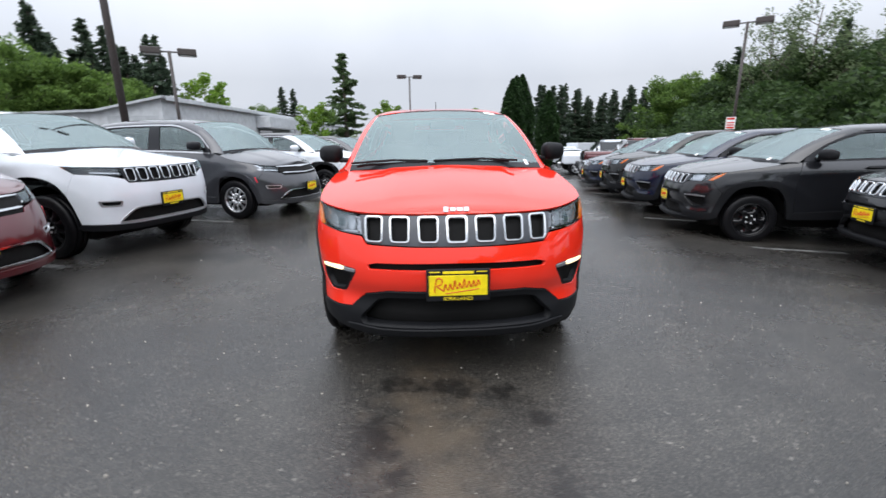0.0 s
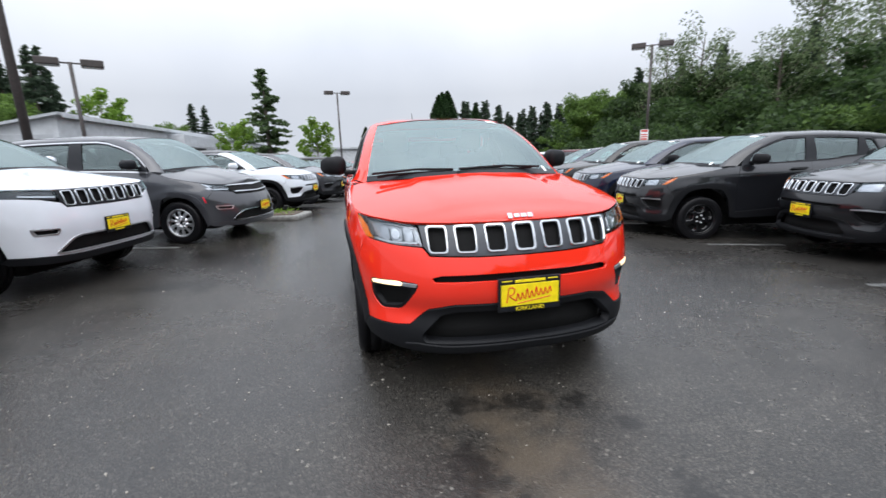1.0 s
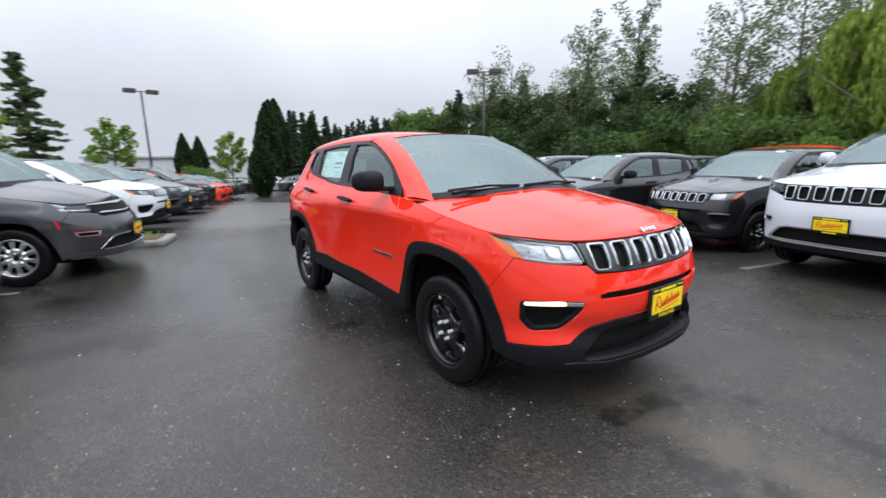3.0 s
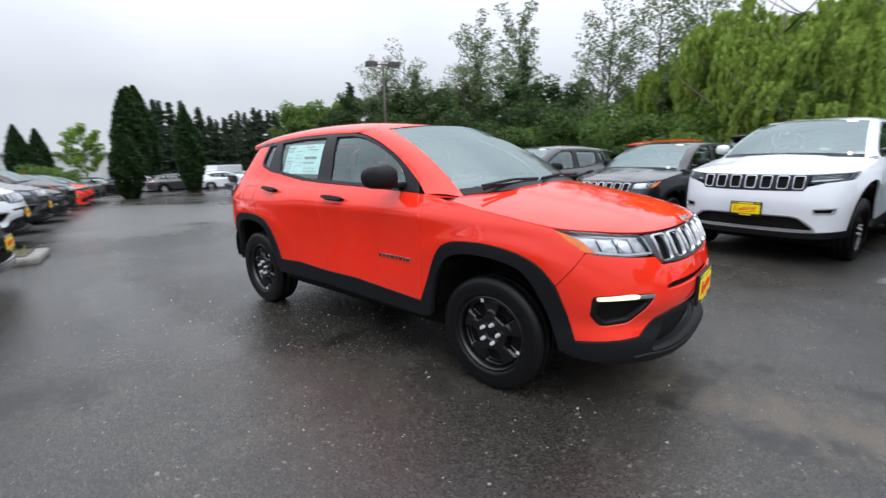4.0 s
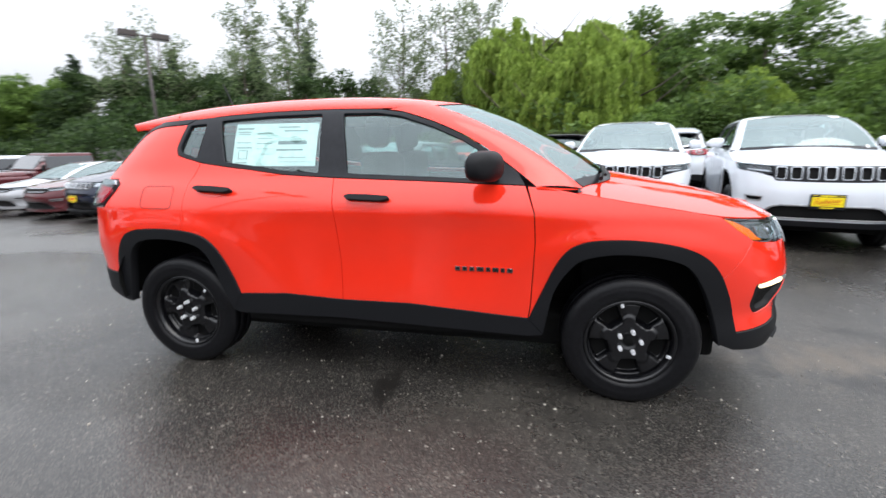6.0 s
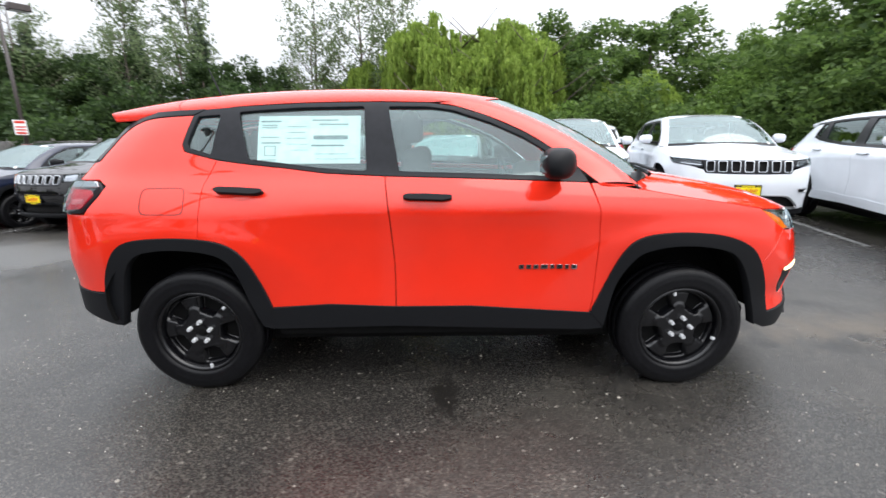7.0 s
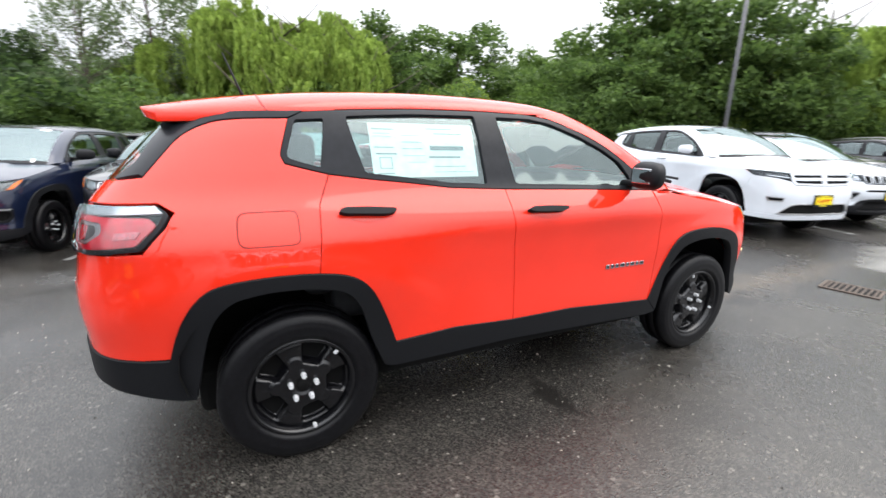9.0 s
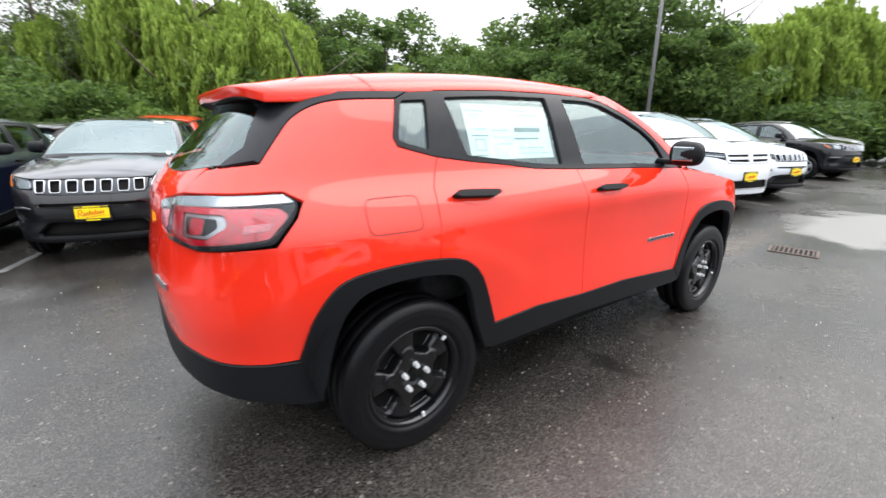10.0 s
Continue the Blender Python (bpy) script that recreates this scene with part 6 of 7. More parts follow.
TREE_KIND = {"conifer": "fir_tree", "palefir": "pale_fir_tree", "arbor": "cedar_column", "bushcol": "cedar_column", "broad": "broadleaf_tree", "darkbroad": "dark_broadleaf_tree", "shadebroad": "shaded_broadleaf_tree", "airy": "cottonwood_tree", "poplar": "poplar_tree",
             "poplarD": "broadleaf_tree", "willow": "willow_tree", "bright": "young_tree", "sapling": "young_tree", "bush": "bush"}
TREE_WORDS = {"pale_fir_tree": "single light green fir tree with open branches", "fir_tree": "dark green fir tree beyond the car park", "cedar_column": "dense dark green columnar evergreen", "broadleaf_tree": "mid-green broadleaf tree with an uneven crown",
              "dark_broadleaf_tree": "dark green broadleaf tree with heavy foliage", "shaded_broadleaf_tree": "deep green broadleaf tree, its leaf colour darkened as in neighbouring shade", "cottonwood_tree": "tall airy cottonwood with gaps in its crown", "poplar_tree": "tall slender poplar with open foliage",
              "willow_tree": "bright green weeping willow with hanging strands", "young_tree": "small light green young tree", "bush": "low light green bush"}
TREE_WIDE = {"palefir": 1.75, "bushcol": 2.0, "bush": 1.0, "broad": 1.1, "darkbroad": 1.25, "shadebroad": 1.25, "willow": 1.35, "airy": 1.05, "poplar": 1.15, "conifer": 1.6, "arbor": 1.15, "sapling": 1.0, "bright": 1.2, "poplarD": 0.9}
TREES = {}
tree_rng = np.random.default_rng(11)


def plant(kind, x, y, h):
    species = TREE_KIND[kind]
    key = (species, int(tree_rng.integers(0, 2)))
    wide = TREE_WIDE[kind] * tree_rng.uniform(0.9, 1.12)
    h = h - 1.5 * min(0.0, ground_height(x, y) + 0.12)
    m = pose(x, y, ground_height(x, y) - 0.05, 0, 0, float(tree_rng.uniform(0, 360)))
    if key not in TREES:
        TREES[key] = make_tree(species, tree_rng)
        ob = TREES[key]
        ob.matrix_world = m
    else:
        ob = copy_thing(TREES[key], m)
        ob.name = species
    ob.scale = (wide * h / 10, wide * h / 10, h / 10)
    tagged(ob, TREE_WORDS[species], "tree" if species != "bush" else "bush")


for x, y, h in [(-49.8, 59.7, 18.4), (-51.7, 64.5, 15.9), (-48.5, 66.8, 17.9), (-45.2, 63.0, 13.9), (-43.7, 69.9, 14.0), (-46.5, 68.1, 17.5), (-39.5, 60.7, 13.1), (-34.7, 57.8, 13.9), (-34.9, 60.0, 14.3), (-43.4, 98.1, 11.0), (-27.6, 87.8, 11.0), (-25.6, 88.4, 10.7), (14.0, 50.3, 6.9), (15.9, 49.6, 6.7), (19.1, 53.8, 6.7), (13.9, 51.5, 7.1)]:
    plant("conifer", x, y, h)
for x, y, h in [(16.2, 53.9, 7.2), (19.8, 54.7, 5.6), (21.1, 54.1, 5.5), (21.8, 51.6, 6.0), (21.8, 48.3, 5.9), (23.2, 47.5, 6.2), (24.5, 46.8, 6.1), (22.8, 59.9, 6.4), (24.3, 59.2, 6.2), (25.1, 56.7, 6.9), (27.7, 57.6, 7.5), (28.3, 50.4, 6.7), (28.2, 44.5, 5.8), (-56.0, 67.5, 15.8), (-51.6, 64.6, 12.4), (-43.6, 64.1, 13.0)]:
    plant("conifer", x, y, h)
for x, y, h in [(-43.5, 59.4, 11.5), (-44.9, 68.0, 14.8), (-35.3, 62.0, 11.6), (-39.7, 64.1, 11.9), (-50.5, 66.7, 14.2), (16.8, 60.6, 7.6), (17.7, 58.3, 6.1), (19.6, 59.8, 8.0), (21.3, 59.3, 7.3), (21.7, 57.0, 6.0), (24.1, 58.2, 6.1), (23.7, 54.1, 5.5), (26.8, 57.1, 6.0), (27.7, 56.6, 6.9), (28.9, 56.1, 7.1), (29.0, 53.8, 6.7)]:
    plant("conifer", x, y, h)
for x, y, h in [(30.9, 55.1, 7.1), (33.3, 49.0, 6.5), (34.3, 48.4, 5.8)]:
    plant("conifer", x, y, h)
for x, y, h in [(-37.1, 44.2, 9.1), (-35.5, 52.6, 8.6), (-39.5, 42.2, 10.5), (-42.2, 47.8, 10.8), (-37.2, 46.6, 9.0), (-36.3, 49.7, 8.3), (-28.8, 82.2, 7.4), (-20.7, 94.7, 7.9), (29.0, 43.9, 6.4), (26.2, 37.2, 6.6), (28.3, 24.1, 5.3), (37.8, 18.2, 5.3), (25.4, 8.8, 4.4), (28.8, 8.0, 5.7), (32.3, 13.1, 5.7), (25.8, -7.6, 6.9)]:
    plant("broad", x, y, h)
for x, y, h in [(27.0, -24.0, 8.4), (30.5, -21.5, 8.8), (25.0, -27.0, 8.2), (28.9, -12.9, 6.5), (21.2, -12.5, 4.0), (23.9, -15.2, 6.1), (16.4, -15.0, 6.4), (20.6, -16.1, 6.4), (25.0, 40.0, 6.6), (-39.4, 44.9, 8.5), (-36.4, 47.2, 8.5), (-33.3, 46.9, 7.6)]:
    plant("broad", x, y, h)
for x, y, h in [(-30.5, 62.2, 9.1)]:
    plant("bright", x, y, h)
for x, y, h in [(-8.1, 29.9, 3.5), (-2.9, 32.8, 3.7), (4.1, 34.2, 3.1)]:
    plant("sapling", x, y, h)
for x, y, h in [(-8.0, 43.4, 9.6)]:
    plant("palefir", x, y, h)
for x, y, h in [(0.8, 31.5, 3.2), (1.9, 33.4, 3.1), (8.4, 40.4, 6.3), (9.7, 42.2, 6.9), (9.0, 41.5, 6.7), (9.8, 32.8, 4.6)]:
    plant("arbor", x, y, h)
for x, y, h in [(1.5, 29.5, 1.6), (14.8, 3.6, 1.5), (14.7, 5.2, 1.3)]:
    plant("bush", x, y, h)
for x, y, h in [(5.2, 29.9, 2.7)]:
    plant("bushcol", x, y, h)
for x, y, h in [(22.8, 39.6, 6.2)]:
    plant("poplarD", x, y, h)
for x, y, h in [(24.2, 28.5, 9.0), (25.7, 27.1, 9.5), (29.1, 26.2, 7.7), (22.5, 8.0, 8.8), (22.3, 5.3, 9.1), (23.6, 3.6, 9.7), (24.8, 19.6, 7.8), (27.2, 17.7, 8.3), (21.3, 7.9, 6.8), (21.0, 3.3, 7.0)]:
    plant("airy", x, y, h)
for x, y, h in [(36.2, 26.9, 13.6), (36.9, 22.0, 14.2), (29.5, -8.4, 8.8)]:
    plant("poplar", x, y, h)
for x, y, h in [(20.9, 1.4, 7.0), (23.4, 4.9, 5.6), (20.0, -0.9, 6.9), (17.9, -3.0, 6.1), (19.9, -1.3, 6.8), (21.3, -5.0, 6.3), (19.1, 0.4, 6.6), (17.8, -1.7, 5.6), (17.2, -7.1, 4.1), (9.4, -17.6, 4.6), (9.0, -19.6, 5.4), (8.6, -21.6, 7.6), (9.6, -18.8, 5.6), (7.2, -23.0, 6.6), (6.2, -25.2, 7.4), (4.4, -28.0, 7.2)]:
    plant("willow", x, y, h)
for x, y, h in [(20.6, 0.3, 5.4)]:
    plant("willow", x, y, h)
for x, y, h in [(20.6, -5.2, 7.1), (24.6, -11.2, 8.4), (29.6, -21.6, 6.9), (13.3, -13.1, 5.1), (10.8, -12.8, 5.2), (13.1, -15.4, 7.8), (11.2, -16.8, 8.2), (8.0, -16.5, 7.0), (12.2, -15.7, 7.8), (23.8, 4.6, 5.4), (23.7, 6.4, 3.8)]:
    plant("darkbroad", x, y, h)
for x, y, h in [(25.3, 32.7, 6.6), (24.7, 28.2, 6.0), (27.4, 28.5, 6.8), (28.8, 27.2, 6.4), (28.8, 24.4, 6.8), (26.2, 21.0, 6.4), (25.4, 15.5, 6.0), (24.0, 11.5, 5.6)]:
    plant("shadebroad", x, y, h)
for x, y, h in [(27.0, 36.0, 8.2), (29.5, 33.5, 8.8), (31.0, 30.5, 9.4), (30.5, 22.5, 9.0), (31.5, 18.5, 9.6), (29.0, 39.0, 7.4)]:
    plant("conifer", x, y, h)


# ---- lamp posts ----
M["pole"] = plain("brown_painted_pole", (0.055, 0.045, 0.042), 0.5, grain=0.2)
M["greypole"] = plain("grey_pole", (0.16, 0.16, 0.165), 0.5, grain=0.2)


def lamp_post(x, y, h, turn, label, metal="pole", r=0.065, heads=2, arm=0.46):
    root = thing("lamp_post", label, "lamp post", "lamp posts of the car park", pose(x, y, ground_height(x, y), 0, 0, turn))
    h -= ground_height(x, y)
    bm = bmesh.new()
    bmesh.ops.create_cone(bm, cap_ends=True, segments=20, radius1=0.25, radius2=0.24, depth=0.6)
    bmesh.ops.translate(bm, vec=(0, 0, 0.3), verts=bm.verts)
    part("concrete_base", bm, M["concrete"], root)
    part("pole", rod([(0, 0, 0.6), (0, 0, h)], [r, r * 0.85], 12), M[metal], root, smooth=True)
    part("arm", block(arm * 2 if heads == 2 else arm, 0.05, 0.05, (0 if heads == 2 else arm / 2, 0, h - 0.03), 0.008), M[metal], root)
    for s in ((-1, 1) if heads == 2 else (1,)):
        head = part("lamp_head", block(0.62, 0.42, 0.23, (s * (arm + 0.12), 0, h - 0.02), 0.03), M[metal], root)
        part("lens", block(0.5, 0.32, 0.02, (s * (arm + 0.12), 0, h - 0.138), 0.005), M["paper"], head)
    return root


M["concrete"] = plain("rough_concrete", (0.20, 0.195, 0.18), 0.8, grain=0.3, scale=8, bump=0.4)
lamp_post(-1.1, 30.6, 5.75, 10, "tall dark brown lamp post with two box lamp heads")
post = lamp_post(13.5, 16.3, 5.95, -35, "tall dark brown lamp post with two box lamp heads")
board = part("notice_board", block(0.36, 0.03, 0.52, (0, 0, 0), 0.008), M["paper"], post, "small white and red notice board")
board.matrix_basis = pose(-0.1, -0.09, 2.35, 0, 0, 0)
for dz, h in ((0.19, 0.09), (0.02, 0.05), (-0.08, 0.05), (-0.19, 0.07)):
    part("notice_bar", block(0.28, 0.008, h, (0, -0.0175, dz), 0.001, segments=1), M["redink"], board)
lamp_post(-9.45, 14.6, 4.6, 25, "dark brown lamp post with two box lamp heads")
lamp_post(-7.16, 7.85, 8.5, 20, "thick dark brown lamp post behind parked cars", r=0.085)
lamp_post(5.9, -10.8, 8.0, 20, "grey lamp post behind white parked cars", metal="greypole", r=0.06)


# ---- buildings ----
M["siding"] = plain("pale_grey_siding", (0.52, 0.54, 0.56), 0.7, grain=0.1, scale=3)
M["roofing"] = plain("grey_metal_roof", (0.42, 0.44, 0.46), 0.5, grain=0.12, scale=2)
M["brick"] = plain("red_brown_brick", (0.28, 0.10, 0.07), 0.85, grain=0.3, scale=20)
M["window"] = plain("dark_window_glass", (0.02, 0.025, 0.03), 0.08, coat=1.0)
M["dirt"] = plain("damp_brown_earth", (0.09, 0.065, 0.045), 0.9, grain=0.4, scale=5, bump=0.6)


def long_building(name, a, b, depth, h, label, windows):
    """A low building whose front runs from a to b."""
    a, b = Vector((*a, -1.1)), Vector((*b, -1.1))
    d = b - a
    ln = d.length
    root = thing(name, label, "building", at=Matrix.Translation(a) @ Matrix.Rotation(math.atan2(d.y, d.x), 4, "Z"))
    part("wall", block(ln, depth, h, (ln / 2, depth / 2, h / 2), 0.02), M["siding"], root)
    part("roof", block(ln + 0.6, depth + 0.6, 0.28, (ln / 2, depth / 2, h + 0.142), 0.04), M["roofing"], root)
    for f in windows:
        w = part("window", block(1.3, 0.08, 1.0, (ln * f, -0.02, h * 0.62), 0.01), M["window"], root)
        part("window_frame", block(1.5, 0.06, 0.1, (ln * f, -0.035, h * 0.62 + 0.56), 0.01), M["roofing"], w)
    return root


def showroom():
    """A long low hall with a lean-to, its eaves running away from the car park."""
    root = thing("showroom", "long low pale grey building with a metal roof and lean-to", "building", at=pose(-13.6, 21.0, 0, 0, 0, 0))
    ln = 54.0
    prof = [(0.0, 3.55), (-3.2, 2.90), (-7.0, 2.78), (-16.0, 2.72)]
    v, f = [], []
    for y in (0.0, ln):
        v += [(0.0, y, -1.25)] + [(x, y, z) for x, z in prof] + [(-16.0, y, -1.25)]
    f = [(5, 4, 3, 2, 1, 0), (6, 7, 8, 9, 10, 11), (0, 1, 7, 6), (4, 5, 11, 10)]
    add_mesh("wall", v, f, M["siding"], root)
    for (x0, z0), (x1, z1) in zip(prof, prof[1:]):
        e = 0.25 if x0 == 0 else 0.0
        q = []
        for y in (-0.3, ln + 0.3):
            q += [(x0 + e, y, z0 + 0.004), (x1, y, z1 + 0.004), (x1, y, z1 + 0.12), (x0 + e, y, z0 + 0.12)]
        add_mesh("roof", q, [(0, 1, 2, 3), (7, 6, 5, 4), (3, 2, 6, 7), (1, 0, 4, 5), (0, 3, 7, 4), (2, 1, 5, 6)], M["roofing"], root)
    part("fascia", block(0.05, ln, 0.22, (0.27, ln / 2, 3.55), 0.01), M["siding"], root)
    part("awning", block(1.1, 9.0, 0.9, (0.56, 17.5, 2.85), 0.04), M["siding"], root, "pale awning over the doors")
    part("awning_edge", block(1.2, 9.1, 0.08, (0.56, 17.5, 2.36), 0.02), M["window"], root)
    part("doorway", block(0.08, 3.0, 2.2, (0.02, 15.0, 1.1), 0.01), M["window"], root)
    for y in (24.5, 27.0, 32.0, 35.0, 38.0, 41.0, 44.0, 47.0):
        w = part("window", block(0.08, 1.7, 1.1, (0.02, y, 2.55), 0.01), M["window"], root)
        part("window_frame", block(0.06, 1.9, 0.1, (0.035, y, 3.16), 0.01), M["roofing"], w)
        part("window_sill", block(0.08, 1.9, 0.08, (0.04, y, 1.95), 0.01), M["roofing"], w)
    for k in range(12):
        part("wall_seam", block(0.03, 0.05, 3.3, (0.012, 2.0 + k * 4.4, 1.75), 0.008), M["siding"], root)
    for x in (-1.5, -5.0, -9.0):
        part("end_band", block(2.6, 0.04, 0.5, (x, -0.012, 2.45), 0.01), M["roofing"], root)
    part("roof_vent", block(0.7, 0.9, 0.35, (-1.6, 24.0, 3.53), 0.04), M["greypole"], root)


showroom()
long_building("warehouse", (-6.0, 58.5), (12.0, 56.0), 14, 3.3, "white low warehouse wall behind trees", [])


def brick_house():
    root = thing("brick_building", "small red brick building with a pale sign band", "building", at=pose(13.8, 51.5, ground_height(13.8, 51.5), 0, 0, -15))
    part("wall", block(6.5, 6, 2.0, (0, 3, 1.0), 0.02), M["brick"], root)
    part("roof", block(6.9, 6.4, 1.4, (0, 3, 2.702), 0.05), M["siding"], root)
    part("doorway", block(1.6, 0.1, 1.7, (1.0, -0.03, 0.85), 0.01), M["window"], root)


brick_house()


# ---- pick-up trucks and the far row ----
def pickup(x, y, turn, paint, label):
    root = thing("pickup_truck", label, "truck", "trucks at the far end", pose(x, y, ground_height(x, y), 0, 0, turn))
    p = M[paint]
    part("bonnet", block(1.86, 1.35, 0.62, (0, -0.05, 0.92), 0.12, segments=3), p, root, smooth=True)
    part("front_bumper", block(1.95, 0.22, 0.3, (0, -0.85, 0.55), 0.05), M["chrome" if paint == "white" else "trim"], root)
    part("grille", block(1.1, 0.08, 0.36, (0, -0.75, 0.98), 0.03), M["mesh"], root)
    for s in (-1, 1):
        part("headlamp", block(0.34, 0.1, 0.28, (s * 0.72, -0.71, 0.98), 0.03), M["lens"], root)
        part("front_wing", block(0.2, 1.3, 0.5, (s * 0.9, 0, 0.83), 0.08, segments=3), p, root)
    bm = block(1.9, 2.1, 0.72, (0, 1.7, 0.86), 0.06)
    part("cab", bm, p, root)
    top = block(1.8, 1.9, 0.62, (0, 1.75, 1.5), 0.1, segments=3)
    for v in top.verts:
        if v.co.z > 1.5:
            v.co.x *= 0.82
            v.co.y = 1.85 + (v.co.y - 1.75) * (0.55 if v.co.y < 1.75 else 0.85)
    part("cab_top", top, p, root)
    ws = block(1.5, 0.03, 0.56, (0, 0, 0), 0.01, Matrix.Rotation(radians(-38), 3, "X"))
    part("windscreen", ws, M["window"], root).location = (0, 0.98, 1.5)
    for s in (-1, 1):
        part("side_window", block(0.03, 1.45, 0.42, (0, 0, 0), 0.01, Matrix.Rotation(radians(-14 * s), 3, "Y")), M["window"], root).location = (s * 0.845, 1.85, 1.5)
        part("door_mirror", block(0.2, 0.1, 0.22, (s * 1.08, 0.95, 1.32), 0.04), M["trim"], root)
    part("bed", block(1.92, 2.0, 0.72, (0, 3.78, 0.90), 0.05), p, root)
    part("tailgate", block(1.7, 0.06, 0.6, (0, 4.80, 0.92), 0.02), p, root)
    part("chassis", block(1.4, 5.2, 0.3, (0, 2.0, 0.45), 0.03), M["under"], root)
    for yc in (0, 3.6):
        for s in (-1, 1):
            wheel(0.39, 0.25, 0.24, FIVE, M["alloy"], root, (s * 0.86, yc, 0.387), s, yc)
    return root


pickup(8.2, 17.9, RIGHT, "maroon", "dark red pick-up truck with chrome wheels")
pickup(8.0, 20.6, RIGHT, "white", "white pick-up truck parked beside a red one")
pickup(9.0, 23.2, RIGHT, "white", "white pick-up truck farther along the row")
for k, (x, y, pt) in enumerate([(6.8, 38.0, "black_paint"), (9.4, 38.0, "silver"), (12.0, 37.6, "granite"), (14.8, 36.5, "white"), (17.2, 35.0, "silver")]):
    vehicle("far_saloon", "saloon", pt, x, y, 80 + 5 * k, {"black_paint": "black saloon car by the far kerb", "silver": "silver saloon car by the far kerb", "granite": "grey saloon car by the far kerb", "white": "white saloon car by the far kerb"}[pt], group="cars along the far kerb")


def box_truck():
    root = thing("box_truck", "white box truck parked under conifers", "truck", at=pose(15.3, 43.5, ground_height(15.3, 43.5), 0, 0, -70))
    part("box", block(1.9, 3.0, 1.5, (0, 1.75, 1.25), 0.05), M["white"], root)
    part("cab", block(1.8, 1.5, 1.25, (0, -0.55, 1.0), 0.2, segments=3), M["white"], root)
    part("windscreen", block(1.5, 0.05, 0.5, (0, -1.29, 1.25), 0.02), M["window"], root)
    part("chassis", block(1.5, 4.2, 0.3, (0, 1.0, 0.45), 0.03), M["under"], root)
    for yc in (-0.6, 2.4):
        for s in (-1, 1):
            wheel(0.40, 0.25, 0.24, FIVE, M["alloy"], root, (s * 0.9, yc, 0.397), s, yc)


box_truck()


# ---- small things on the ground ----
def kerb_island():
    root = thing("kerb_island", "low concrete kerbed island with thin grass", "kerb island", at=pose(-2.9, 7.55, ground_height(-2.9, 7.55), 0, 0, -16))
    bm = block(2.2, 0.9, 0.12, (0, 0, 0.05), 0.045, segments=3)
    part("kerb", bm, M["concrete"], root)
    part("soil", block(1.9, 0.62, 0.05, (0, 0, 0.110), 0.02), M["dirt"], root, "damp brown soil")
    rng = np.random.default_rng(31)
    tuft = np.stack([rng.normal(0.1, 0.42, 420), rng.normal(0, 0.16, 420), rng.uniform(0.13, 0.19, 420)], 1)
    scatter_mesh("thin_grass", tuft[np.abs(tuft[:, 0]) < 0.9], 0.022, LEAF["bright"], rng, 4.0, -0.7, root, tri=True)


kerb_island()


def storm_drain():
    root = thing("storm_drain", "rusty iron storm drain grate set in asphalt", "drain", at=pose(-0.70, -2.80, 0.004, 0, 0, 12) @ Matrix.Scale(0.72, 4))
    M["iron"] = plain("rusty_cast_iron", (0.10, 0.075, 0.06), 0.7, 0.4, grain=0.35, scale=40, bump=0.3)
    part("pit", block(0.62, 0.46, 0.004, (0, 0, 0.001)), M["under"], root)
    for s in (-1, 1):
        part("rim", block(0.66, 0.04, 0.016, (0, s * 0.23, 0.004), 0.004), M["iron"], root)
        part("rim", block(0.04, 0.42, 0.016, (s * 0.31, 0, 0.004), 0.004), M["iron"], root)
    for k in range(9):
        part("bar", block(0.026, 0.42, 0.014, (-0.256 + 0.064 * k, 0, 0.004), 0.004), M["iron"], root)


storm_drain()


# ---- parking lines, gravel, fence, far woods ----
M["line"] = plain("worn_white_paint", (0.12, 0.12, 0.115), 0.6, grain=0.5, scale=6)


def parking_line(x, y, turn, length):
    v = []
    for t in np.linspace(0, 1, 9):
        for s in (-0.05, 0.05):
            q = Matrix.Rotation(radians(turn), 3, "Z") @ Vector((s * (1 - 0.25 * noise.noise((x + t * 9, y, 0))), length * t, 0))
            v.append((x + q.x, y + q.y, ground_height(x + q.x, y + q.y) + 0.004))
    f = [(2 * i, 2 * i + 1, 2 * i + 3, 2 * i + 2) for i in range(8)]
    tagged(add_mesh("parking_line", v, f, M["line"]), "worn white painted parking bay line on asphalt", "parking line", "parking bay lines")


for x, y in ((3.9, 0.1), (4.2, 2.35), (3.9, 4.7), (4.3, 6.9), (4.6, 9.2), (3.2, -2.0), (2.3, -4.2), (0.7, -6.5), (0.9, -9.0)):
    parking_line(x, y, RIGHT, 5.2)
for x, y in ((-4.2, 1.75), (-3.5, 4.45), (-1.8, 10.95), (-1.1, 13.5), (-0.4, 16.1)):
    parking_line(x, y, LEFT, 5.2)


